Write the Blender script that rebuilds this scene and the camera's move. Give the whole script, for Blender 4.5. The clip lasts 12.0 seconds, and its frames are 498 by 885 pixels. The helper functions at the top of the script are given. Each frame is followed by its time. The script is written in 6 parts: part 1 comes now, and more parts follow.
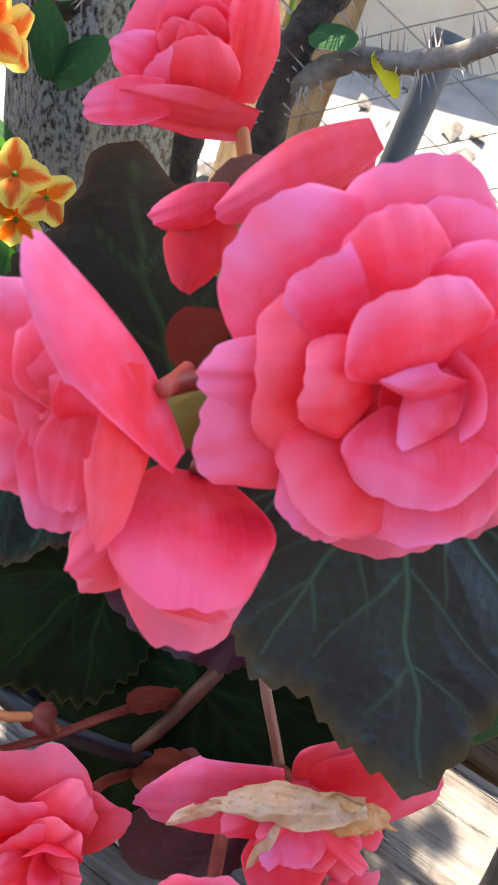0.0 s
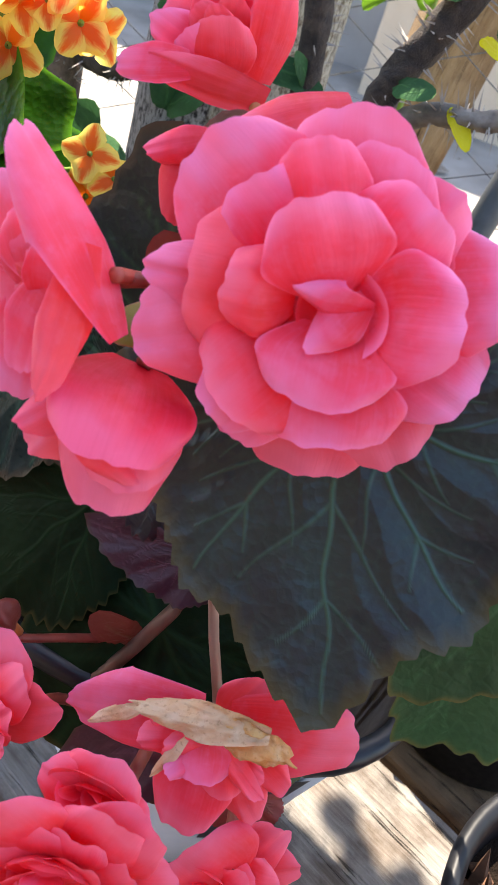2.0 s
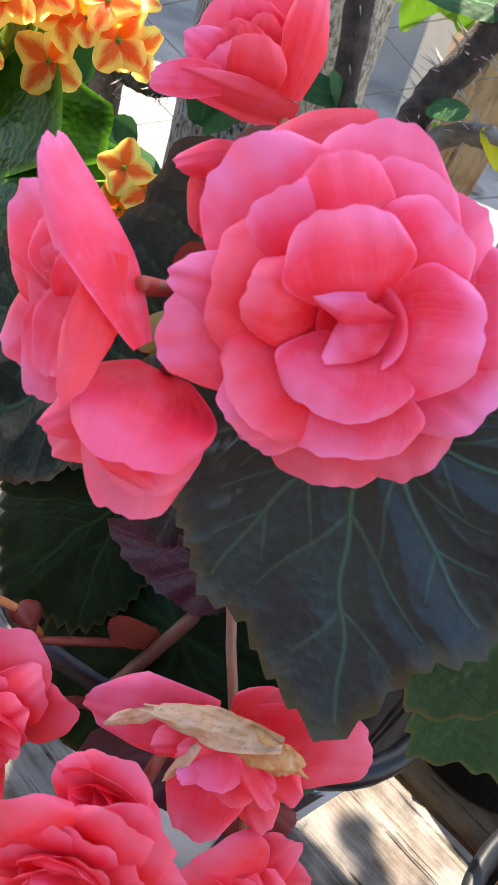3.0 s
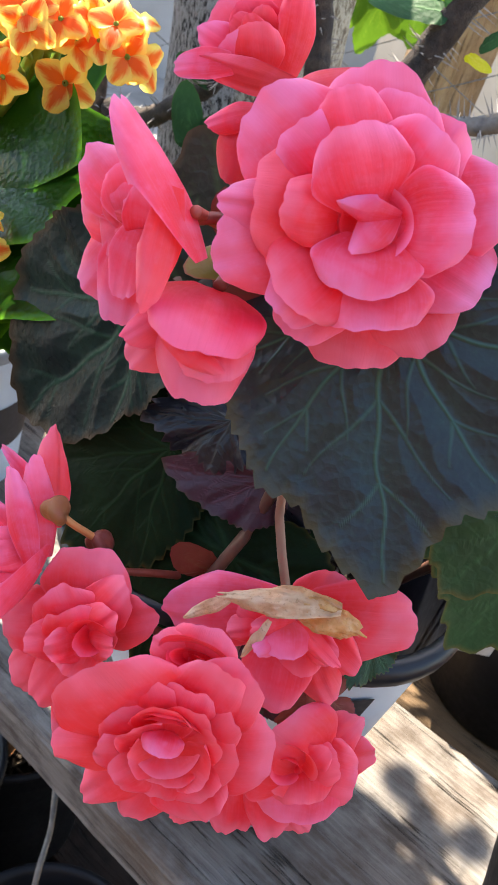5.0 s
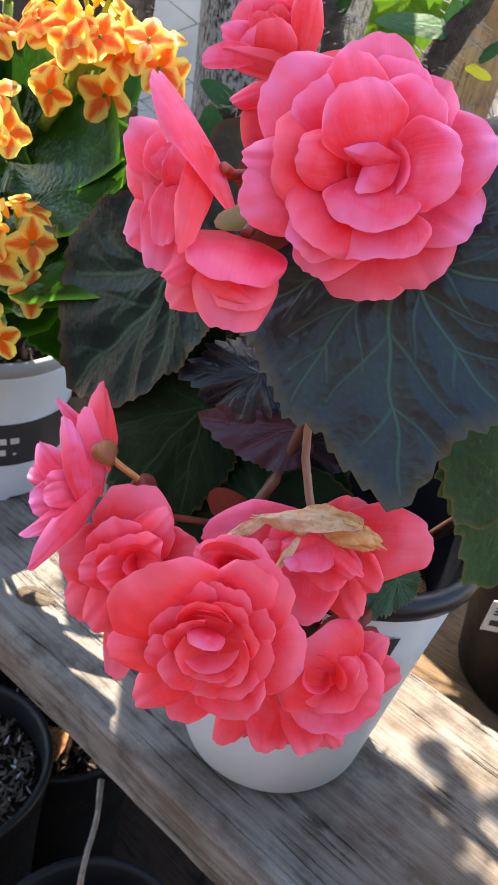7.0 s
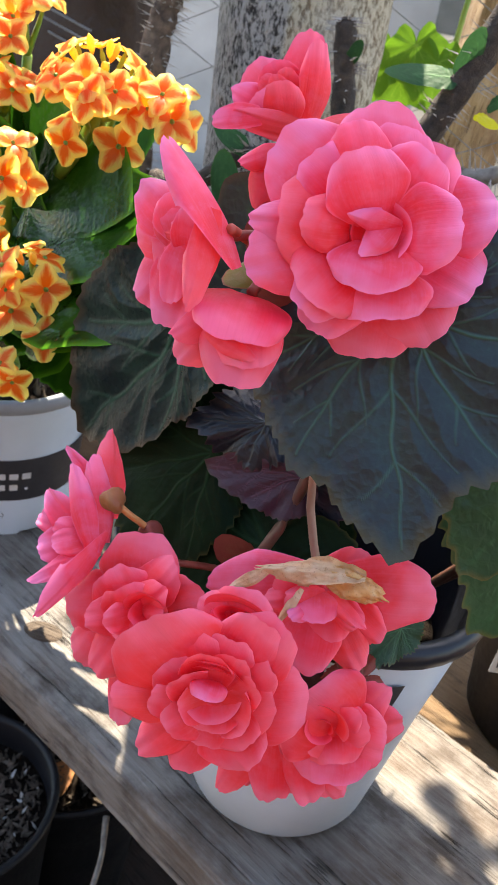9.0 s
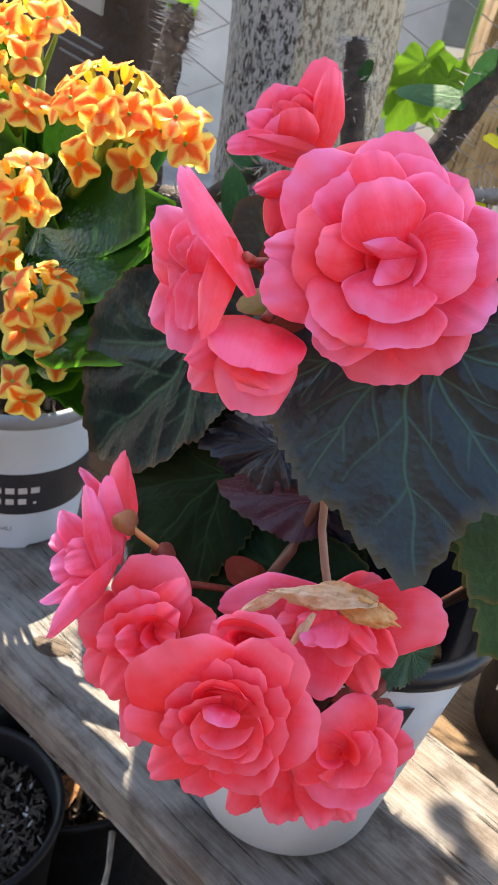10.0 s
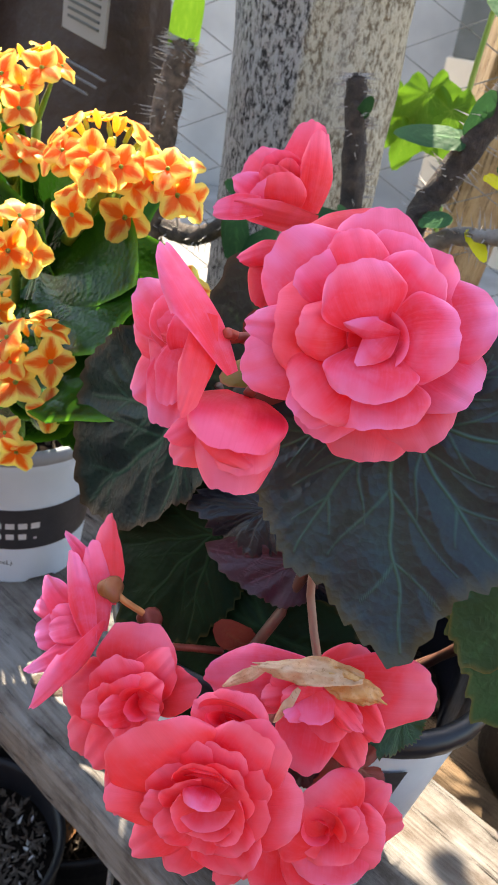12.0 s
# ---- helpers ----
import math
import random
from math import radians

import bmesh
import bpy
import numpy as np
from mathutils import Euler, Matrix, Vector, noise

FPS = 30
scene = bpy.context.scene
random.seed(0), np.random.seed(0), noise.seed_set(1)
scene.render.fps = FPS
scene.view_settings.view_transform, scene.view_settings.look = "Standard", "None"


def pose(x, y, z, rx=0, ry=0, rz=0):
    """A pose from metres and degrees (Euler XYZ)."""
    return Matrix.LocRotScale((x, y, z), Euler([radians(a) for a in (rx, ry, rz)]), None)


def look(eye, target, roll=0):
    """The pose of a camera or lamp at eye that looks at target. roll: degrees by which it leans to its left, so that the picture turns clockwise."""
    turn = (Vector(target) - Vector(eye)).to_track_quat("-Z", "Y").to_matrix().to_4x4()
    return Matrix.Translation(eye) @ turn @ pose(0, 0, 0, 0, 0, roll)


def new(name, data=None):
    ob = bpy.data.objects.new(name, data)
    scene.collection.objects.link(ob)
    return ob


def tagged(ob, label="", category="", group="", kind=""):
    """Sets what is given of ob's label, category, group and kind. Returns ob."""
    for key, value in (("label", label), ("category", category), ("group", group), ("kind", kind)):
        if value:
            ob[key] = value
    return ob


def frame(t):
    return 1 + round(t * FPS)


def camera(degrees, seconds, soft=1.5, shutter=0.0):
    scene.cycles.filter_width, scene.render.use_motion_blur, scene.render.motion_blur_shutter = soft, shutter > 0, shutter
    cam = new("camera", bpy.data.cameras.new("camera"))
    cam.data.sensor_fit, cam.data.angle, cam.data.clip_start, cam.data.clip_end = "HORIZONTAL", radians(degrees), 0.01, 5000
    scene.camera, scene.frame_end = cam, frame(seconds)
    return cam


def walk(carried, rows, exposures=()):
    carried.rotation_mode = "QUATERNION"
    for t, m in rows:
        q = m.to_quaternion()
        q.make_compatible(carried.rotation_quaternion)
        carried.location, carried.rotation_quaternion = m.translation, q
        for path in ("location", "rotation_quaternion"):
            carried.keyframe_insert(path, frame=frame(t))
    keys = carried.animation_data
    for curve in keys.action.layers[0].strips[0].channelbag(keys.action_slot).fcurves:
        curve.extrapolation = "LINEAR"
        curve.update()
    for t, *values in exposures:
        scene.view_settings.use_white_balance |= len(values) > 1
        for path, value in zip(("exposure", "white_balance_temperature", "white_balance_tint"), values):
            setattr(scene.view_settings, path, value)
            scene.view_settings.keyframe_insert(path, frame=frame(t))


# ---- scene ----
cam = camera(33.3, 12.0)
cam.data.dof.use_dof, cam.data.dof.focus_distance, cam.data.dof.aperture_fstop = True, 0.26, 58.0
PATH = [
    (0, (0.06, 0.052, 0.434), (0.123, 1.553, -0.886), 15.8),
    (0.5, (0.069, 0.048, 0.432), (0.069, 1.558, -0.88), 17.6),
    (1, (0.073, 0.043, 0.429), (0.023, 1.538, -0.897), 17.7),
    (1.5, (0.09, 0.031, 0.425), (0.001, 1.576, -0.842), 18.4),
    (2, (0.103, 0.024, 0.429), (-0.115, 1.58, -0.809), 18.8),
    (2.5, (0.101, 0.025, 0.43), (-0.176, 1.58, -0.796), 19.2),
    (2.7, (0.102, 0.025, 0.431), (-0.186, 1.575, -0.799), 18.9),
    (4.3, (0.127, -0.012, 0.418), (-0.239, 1.569, -0.751), 16.1),
    (4.5, (0.126, -0.014, 0.418), (-0.235, 1.575, -0.741), 14.4),
    (5, (0.112, -0.033, 0.419), (-0.204, 1.588, -0.71), 12.6),
    (5.5, (0.117, -0.043, 0.417), (-0.225, 1.58, -0.701), 12.2),
    (6, (0.132, -0.059, 0.4), (-0.245, 1.574, -0.691), 10.5),
    (6.5, (0.129, -0.072, 0.406), (-0.277, 1.576, -0.652), 9.7),
    (7, (0.129, -0.076, 0.406), (-0.29, 1.578, -0.637), 9.3),
    (8.8, (0.131, -0.073, 0.416), (-0.333, 1.597, -0.582), 8.8),
    (9, (0.13, -0.075, 0.416), (-0.336, 1.597, -0.579), 9.2),
    (9.5, (0.13, -0.074, 0.417), (-0.343, 1.6, -0.57), 9.4),
    (10, (0.126, -0.075, 0.421), (-0.355, 1.601, -0.558), 9.3),
    (10.5, (0.127, -0.071, 0.42), (-0.357, 1.607, -0.554), 9.3),
    (11, (0.138, -0.062, 0.419), (-0.355, 1.615, -0.552), 9.4),
    (11.5, (0.134, -0.061, 0.428), (-0.372, 1.613, -0.543), 9.2),
    (12, (0.128, -0.059, 0.439), (-0.389, 1.612, -0.531), 8.8),
]
walk(cam, [(t, look(eye, target, roll)) for t, eye, target, roll in PATH], exposures=[(0, 2.17, 7250, 12), (4.3, 2.18, 7300, 11), (12, 2.17, 7500, 10)])

# ---------------------------------------------------------------- world and sun
SUN_AZ, SUN_EL = -20.0, 58.0      # degrees: azimuth from +y towards +x, height
world = bpy.data.worlds.new("daylight")
scene.world = world
world.use_nodes = True
wn = world.node_tree
sky = wn.nodes.new("ShaderNodeTexSky")
sky.sky_type = "NISHITA"
sky.sun_disc = False
sky.sun_elevation, sky.sun_rotation = radians(SUN_EL), radians(SUN_AZ % 360)
wn.links.new(sky.outputs[0], wn.nodes["Background"].inputs[0])
wn.nodes["Background"].inputs[1].default_value = 0.15
sun_dir = Vector((math.sin(radians(SUN_AZ)) * math.cos(radians(SUN_EL)), math.cos(radians(SUN_AZ)) * math.cos(radians(SUN_EL)), math.sin(radians(SUN_EL))))
sun = new("sun", bpy.data.lights.new("sun", "SUN"))
sun.data.energy, sun.data.angle, sun.data.color = 5.0, radians(0.5), (1.0, 0.95, 0.86)
sun.matrix_world = look(sun_dir * 5, (0, 0, 0))

# ---------------------------------------------------------------- materials


class Nodes:
    """Short-hand for building a node material."""

    def __init__(self, name):
        self.m = bpy.data.materials.new(name)
        self.m.use_nodes = True
        self.t = self.m.node_tree
        self.t.nodes.clear()
        self.out = self.t.nodes.new("ShaderNodeOutputMaterial")

    def n(self, kind, operation="", blend="", attribute=""):
        nd = self.t.nodes.new("ShaderNode" + kind)
        if operation:
            nd.operation = operation
        if blend:
            nd.blend_type = blend
        if attribute:
            nd.attribute_name = attribute
        return nd

    def put(self, socket, v):
        if isinstance(v, bpy.types.NodeSocket):
            self.t.links.new(v, socket)
        elif isinstance(v, tuple) and len(v) == 3 and socket.type == "RGBA":
            socket.default_value = (*v, 1)
        else:
            socket.default_value = v

    def coord(self, what="Object"):
        return self.n("TexCoord").outputs[what]

    def scaled(self, vec, s):
        nd = self.n("Mapping")
        self.put(nd.inputs["Vector"], vec)
        nd.inputs["Scale"].default_value = s if isinstance(s, tuple) else (s, s, s)
        return nd.outputs[0]

    def noise(self, vec, scale=5.0, detail=4.0, rough=0.55):
        nd = self.n("TexNoise")
        self.put(nd.inputs["Vector"], vec)
        nd.inputs["Scale"].default_value, nd.inputs["Detail"].default_value, nd.inputs["Roughness"].default_value = scale, detail, rough
        return nd.outputs["Fac"]

    def voronoi(self, vec, scale, out="Distance"):
        nd = self.n("TexVoronoi")
        self.put(nd.inputs["Vector"], vec)
        nd.inputs["Scale"].default_value = scale
        return nd.outputs[out]

    def ramp(self, fac, a, b, c0=(0, 0, 0), c1=(1, 1, 1)):
        nd = self.n("ValToRGB")
        nd.color_ramp.elements[0].position, nd.color_ramp.elements[1].position = a, b
        nd.color_ramp.elements[0].color, nd.color_ramp.elements[1].color = (*c0, 1), (*c1, 1)
        self.put(nd.inputs[0], fac)
        return nd.outputs[0]

    def mix(self, fac, a, b, mode="MIX"):
        nd = self.n("MixRGB", blend=mode)
        self.put(nd.inputs[0], fac)
        self.put(nd.inputs[1], a)
        self.put(nd.inputs[2], b)
        return nd.outputs[0]

    def math(self, op, a, b=0.0):
        nd = self.n("Math", operation=op)
        self.put(nd.inputs[0], a)
        self.put(nd.inputs[1], b)
        return nd.outputs[0]

    def attr(self, name):
        return self.n("Attribute", attribute=name).outputs["Fac"]

    def bump(self, h, strength=0.3, dist=0.001):
        nd = self.n("Bump")
        nd.inputs["Strength"].default_value, nd.inputs["Distance"].default_value = strength, dist
        self.put(nd.inputs["Height"], h)
        return nd.outputs[0]

    def principled(self, color, rough=0.6, normal=None, metal=0.0, spec=0.5, coat=0.0):
        nd = self.n("BsdfPrincipled")
        self.put(nd.inputs["Base Color"], color)
        self.put(nd.inputs["Roughness"], rough)
        nd.inputs["Metallic"].default_value = metal
        nd.inputs["Specular IOR Level"].default_value = spec
        nd.inputs["Coat Weight"].default_value = coat
        if normal is not None:
            self.put(nd.inputs["Normal"], normal)
        return nd.outputs[0]

    def sheet(self, front, color, share):
        """Mixes light that shines through a thin sheet into a surface."""
        tr = self.n("BsdfTranslucent")
        self.put(tr.inputs[0], color)
        mx = self.n("MixShader")
        mx.inputs[0].default_value = share
        self.put(mx.inputs[1], front)
        self.put(mx.inputs[2], tr.outputs[0])
        return mx.outputs[0]

    def done(self, shader):
        self.t.links.new(shader, self.out.inputs[0])
        return self.m


def petal_material(name, deep, mid, pale, through_col, share=0.30, coral=(0.92, 0.115, 0.112), lines=0.0):
    k = Nodes(name)
    uv = k.coord("UV")
    sep = k.n("SeparateXYZ")
    k.put(sep.inputs[0], uv)
    streak = k.noise(k.scaled(uv, (26, 1.6, 1)), 1.0, 3.0)
    cloud = k.noise(k.coord("Object"), 60.0, 2.0)
    rnd = k.n("ObjectInfo").outputs["Random"]
    along = k.math("ADD", sep.outputs[1], k.math("MULTIPLY", k.math("SUBTRACT", cloud, 0.5), 0.9))
    # deeper red foot, which also puts in the shade where petals overlap
    c = k.ramp(along, 0.34, 0.72, deep, mid)
    # pale pink tip, with the sky's magenta sheen mixed into the colour
    c = k.mix(k.ramp(along, 0.68, 1.06), c, pale)
    c = k.mix(k.math("MULTIPLY", k.ramp(streak, 0.42, 0.66), 0.08), c, pale)
    c = k.mix(k.math("MULTIPLY", rnd, 0.50), c, coral)
    c = k.mix(k.math("MULTIPLY", k.ramp(k.noise(k.coord("Object"), 420.0, 2.0), 0.60, 0.75), 0.18), c, pale)
    mottle = k.noise(k.coord("Object"), 170.0, 3.0)
    c = k.mix(k.math("MULTIPLY", k.ramp(mottle, 0.48, 0.70), 0.26), c, pale)
    c = k.mix(k.math("MULTIPLY", k.ramp(k.noise(k.scaled(uv, (40, 1.2, 1)), 1.0, 2.0), 0.50, 0.64), 0.08), c, pale)
    # pale edge of the petal, with rim light painted in
    rim = k.math("MAXIMUM", sep.outputs[1], k.math("ABSOLUTE", k.math("SUBTRACT", k.math("MULTIPLY", sep.outputs[0], 2.0), 1.0)))
    c = k.mix(k.math("MULTIPLY", k.ramp(rim, 0.93, 1.0), 0.45), c, pale)
    if lines:
        c = k.mix(k.math("MULTIPLY", k.ramp(k.noise(k.scaled(uv, (24, 1.1, 1)), 1.0, 3.0), 0.50, 0.66), lines), c, deep)
    fine = k.noise(k.scaled(uv, (120, 14, 1)), 1.0, 2.0)
    nrm = k.bump(k.math("ADD", streak, k.math("ADD", k.math("MULTIPLY", fine, 0.15), k.math("MULTIPLY", mottle, 0.6))), 0.22, 0.0007)
    return k.done(k.sheet(k.principled(c, 0.48, nrm, spec=0.35), through_col, share))


M_PETAL = petal_material("pink_petal", (0.86, 0.012, 0.038), (0.95, 0.058, 0.150), (0.96, 0.25, 0.50), (1.0, 0.09, 0.13), 0.30, coral=(0.95, 0.090, 0.125))
M_PETAL_CORAL = petal_material("coral_petal", (0.84, 0.006, 0.020), (0.96, 0.036, 0.076), (0.97, 0.18, 0.30), (1.0, 0.07, 0.06), 0.30, coral=(0.96, 0.075, 0.085))
M_PETAL_ROSE = petal_material("rose_petal", (0.64, 0.006, 0.022), (0.88, 0.024, 0.066), (0.94, 0.12, 0.24), (0.95, 0.05, 0.06), 0.24, lines=0.10)
M_PETAL_HEART = petal_material("heart_petal", (0.68, 0.005, 0.022), (0.86, 0.020, 0.056), (0.93, 0.11, 0.22), (0.95, 0.04, 0.05), 0.30)
M_PETAL_RED = petal_material("red_petal", (0.62, 0.012, 0.03), (0.72, 0.03, 0.065), (0.80, 0.10, 0.17), (0.9, 0.03, 0.03), coral=(0.7, 0.03, 0.03))


def dry_material(name, tan, brown):
    k = Nodes(name)
    uv = k.coord("UV")
    a = k.noise(k.coord("Object"), 160.0, 5.0)
    b = k.noise(k.coord("Object"), 420.0, 5.0)
    spot = k.noise(k.coord("Object"), 900.0, 2.0)
    c = k.mix(k.ramp(a, 0.40, 0.62), tan, brown)
    c = k.mix(k.math("MULTIPLY", k.ramp(b, 0.45, 0.75), 0.6), c, (0.68, 0.50, 0.32))
    c = k.mix(k.math("MULTIPLY", k.ramp(spot, 0.60, 0.72), 0.5), c, (0.22, 0.09, 0.03))
    return k.done(k.sheet(k.principled(c, 0.75, k.bump(b, 0.6, 0.001), spec=0.2), (0.7, 0.42, 0.2), 0.25))


M_DRY = dry_material("tan_dry_petal", (0.66, 0.47, 0.31), (0.60, 0.36, 0.20))
M_DRY_ORANGE = dry_material("orange_dry_petal", (0.66, 0.38, 0.15), (0.56, 0.22, 0.06))


def leaf_material(name, dark, green, vein, edge, share=0.12, rough=0.42, weave=1.0, gloss=0.32):
    k = Nodes(name)
    ob = k.coord("Object")
    big = k.noise(ob, 38.0, 3.0)
    fine = k.noise(ob, 420.0, 3.0)
    cells = k.voronoi(ob, 330.0)
    net = k.n("TexVoronoi")
    net.feature = "DISTANCE_TO_EDGE"
    net.inputs["Scale"].default_value = 210.0
    warp = k.n("VectorMath", operation="ADD")
    k.put(warp.inputs[0], ob)
    k.put(warp.inputs[1], k.scaled(k.n("TexNoise").outputs["Color"], 0.004))
    k.put(net.inputs["Vector"], warp.outputs[0])
    web = k.ramp(net.outputs["Distance"], 0.02, 0.14, (1, 1, 1), (0, 0, 0))
    v, rim = k.attr("vein"), k.attr("rim")
    c = k.mix(k.ramp(big, 0.35, 0.7), dark, green)
    c = k.mix(k.math("MULTIPLY", k.ramp(fine, 0.55, 0.8), 0.14), c, vein)
    c = k.mix(k.math("MULTIPLY", web, 0.12 * weave), c, vein)
    c = k.mix(v, c, vein)
    c = k.mix(rim, c, edge)
    h = k.math("SUBTRACT", k.math("ADD", k.math("MULTIPLY", cells, 0.8), k.math("MULTIPLY", fine, 0.5)), k.math("ADD", k.math("MULTIPLY", v, 1.4), k.math("MULTIPLY", web, 0.30 * weave)))
    return k.done(k.sheet(k.principled(c, k.math("ADD", k.math("MULTIPLY", fine, 0.2), rough - 0.08), k.bump(h, 0.42, 0.0007), spec=gloss), green, share))


M_LEAF = leaf_material("dark_begonia_leaf", (0.011, 0.013, 0.020), (0.014, 0.026, 0.028), (0.040, 0.130, 0.085), (0.060, 0.048, 0.018), weave=0.3, rough=0.32, gloss=0.40)
M_LEAF_SHEEN = leaf_material("blue_green_begonia_leaf", (0.008, 0.012, 0.015), (0.011, 0.023, 0.020), (0.030, 0.090, 0.055), (0.050, 0.030, 0.016), 0.08, 0.28, 0.3, 0.08)
M_LEAF_BLUE = leaf_material("blue_black_leaf", (0.007, 0.009, 0.016), (0.013, 0.016, 0.028), (0.02, 0.035, 0.04), (0.05, 0.03, 0.03), 0.06, 0.30, 0.2, 0.34)
# near-black green: the shade deep in the plant is put into it
M_LEAF_SHADED = leaf_material("shaded_green_begonia_leaf", (0.005, 0.011, 0.005), (0.009, 0.021, 0.008), (0.015, 0.038, 0.014), (0.05, 0.045, 0.015), 0.10, 0.46, 0.0, 0.05)
M_LEAF_GREEN = leaf_material("green_begonia_leaf", (0.016, 0.050, 0.022), (0.030, 0.090, 0.032), (0.055, 0.16, 0.065), (0.16, 0.12, 0.03), 0.30, 0.38, 0.6, 0.4)
M_LEAF_PURPLE = leaf_material("purple_begonia_leaf", (0.034, 0.009, 0.018), (0.060, 0.018, 0.030), (0.10, 0.032, 0.052), (0.05, 0.03, 0.02), 0.1, 0.42, 0.5)
M_LEAF_BROWN = leaf_material("bronze_begonia_leaf", (0.024, 0.020, 0.022), (0.042, 0.034, 0.024), (0.080, 0.15, 0.050), (0.09, 0.05, 0.03), 0.2, 0.34, 0.4, 0.32)
M_KAL_LEAF = leaf_material("succulent_leaf", (0.006, 0.024, 0.003), (0.018, 0.075, 0.005), (0.03, 0.11, 0.008), (0.09, 0.26, 0.015), 0.24, 0.20, 0.0, 0.10)
M_THORN_LEAF = leaf_material("thorn_plant_leaf", (0.02, 0.06, 0.025), (0.035, 0.11, 0.035), (0.07, 0.18, 0.06), (0.06, 0.12, 0.03), 0.2, 0.6, 0.3, 0.15)
M_VINE = leaf_material("vine_leaf", (0.07, 0.17, 0.012), (0.12, 0.25, 0.018), (0.26, 0.4, 0.06), (0.2, 0.32, 0.03), 0.35, 0.6, 0.3, 0.15)
M_YELLOW = leaf_material("yellow_leaf", (0.55, 0.55, 0.01), (0.68, 0.62, 0.01), (0.7, 0.65, 0.1), (0.6, 0.5, 0.01), 0.45)
M_BRACT = leaf_material("bract", (0.16, 0.15, 0.012), (0.26, 0.21, 0.02), (0.30, 0.10, 0.05), (0.36, 0.05, 0.05), 0.3, 0.42, 0.2)
M_BRACT_BROWN = leaf_material("brown_bract", (0.11, 0.032, 0.016), (0.16, 0.060, 0.022), (0.10, 0.03, 0.02), (0.22, 0.04, 0.04), 0.25, 0.42, 0.2)
M_POD = leaf_material("pod", (0.32, 0.09, 0.05), (0.34, 0.19, 0.05), (0.22, 0.05, 0.03), (0.3, 0.05, 0.04), 0.2, 0.4, 0.2)
M_BRACT_RED = leaf_material("red_bract", (0.20, 0.035, 0.03), (0.26, 0.06, 0.035), (0.22, 0.10, 0.05), (0.2, 0.03, 0.03), 0.2, 0.42, 0.2)


def drop_material():
    k = Nodes("water")
    b = k.n("BsdfPrincipled")
    b.inputs["Base Color"].default_value = (1, 1, 1, 1)
    b.inputs["Roughness"].default_value = 0.02
    b.inputs["IOR"].default_value = 1.33
    b.inputs["Transmission Weight"].default_value = 1.0
    return k.done(b.outputs[0])


M_DROP = drop_material()


def stem_material(name, a, b, rough=0.45):
    k = Nodes(name)
    ob = k.coord("Object")
    f = k.noise(k.scaled(ob, (120, 120, 40)), 1.0, 3.0)
    c = k.mix(k.ramp(f, 0.35, 0.7), a, b)
    return k.done(k.sheet(k.principled(c, rough, k.bump(f, 0.2, 0.0005)), b, 0.12))


M_STEM_RED = stem_material("red_stem", (0.20, 0.035, 0.025), (0.32, 0.065, 0.04))
M_STEM_ROSE = stem_material("rose_stem", (0.42, 0.06, 0.045), (0.55, 0.11, 0.07))
M_STEM_BROWN = stem_material("brown_stem", (0.09, 0.04, 0.03), (0.19, 0.09, 0.06))
M_STEM_PALE = stem_material("pale_stem", (0.30, 0.15, 0.10), (0.42, 0.26, 0.18))
M_STEM_ORANGE = stem_material("orange_stem", (0.55, 0.16, 0.05), (0.6, 0.25, 0.09))
M_STEM_GREEN = stem_material("green_stem", (0.14, 0.27, 0.04), (0.25, 0.36, 0.06))


def kal_petal_material():
    k = Nodes("orange_yellow_petal")
    sep = k.n("SeparateXYZ")
    k.put(sep.inputs[0], k.coord("UV"))
    rnd = k.n("ObjectInfo").outputs["Random"]
    off = k.math("ABSOLUTE", k.math("SUBTRACT", sep.outputs[0], 0.5))
    n = k.noise(k.scaled(k.coord("UV"), (22, 3, 1)), 1.0, 3.0)
    e = k.math("ADD", k.math("MULTIPLY", off, 1.15), k.math("MULTIPLY", sep.outputs[1], 0.50))
    e = k.math("ADD", e, k.math("MULTIPLY", k.math("SUBTRACT", n, 0.5), 0.35))
    c = k.mix(k.ramp(e, 0.40, 0.64), (0.92, 0.13, 0.006), (1.0, 0.82, 0.20))
    c = k.mix(k.math("MULTIPLY", rnd, 0.12), c, (0.92, 0.5, 0.04))
    return k.done(k.sheet(k.principled(c, 0.45, k.bump(n, 0.2, 0.0004)), c, 0.68))


M_KAL_PETAL = kal_petal_material()


def plain_material(name, a, b, scale, rough, bump=0.2, dist=0.001, spec=0.5, stretch=(1, 1, 1), metal=0.0):
    k = Nodes(name)
    v = k.scaled(k.coord("Object"), stretch)
    f = k.noise(v, scale, 5.0)
    g = k.noise(v, scale * 7, 3.0)
    c = k.mix(k.ramp(f, 0.3, 0.7), a, b)
    return k.done(k.principled(c, k.math("ADD", k.math("MULTIPLY", g, 0.25), rough - 0.12), k.bump(k.math("ADD", f, k.math("MULTIPLY", g, 0.4)), bump, dist), spec=spec, metal=metal))


# white pots; the blue tint of skylit shade is put into the colour
M_POT_WHITE = plain_material("shade_tinted_white_plastic", (0.53, 0.61, 0.69), (0.59, 0.67, 0.75), 25, 0.45, 0.05)
M_POT_BLACK = plain_material("black_plastic", (0.006, 0.0065, 0.008), (0.012, 0.012, 0.014), 30, 0.46, 0.1, spec=0.22)
M_RIM_BLACK = plain_material("rim_plastic", (0.007, 0.008, 0.012), (0.014, 0.016, 0.022), 30, 0.36, 0.08, spec=0.35)
M_PRINT_DIM = plain_material("dim_print", (0.10, 0.10, 0.10), (0.14, 0.14, 0.14), 60, 0.6, 0.05)
M_LABEL = plain_material("black_label_print", (0.016, 0.017, 0.022), (0.024, 0.024, 0.03), 40, 0.5, 0.05)
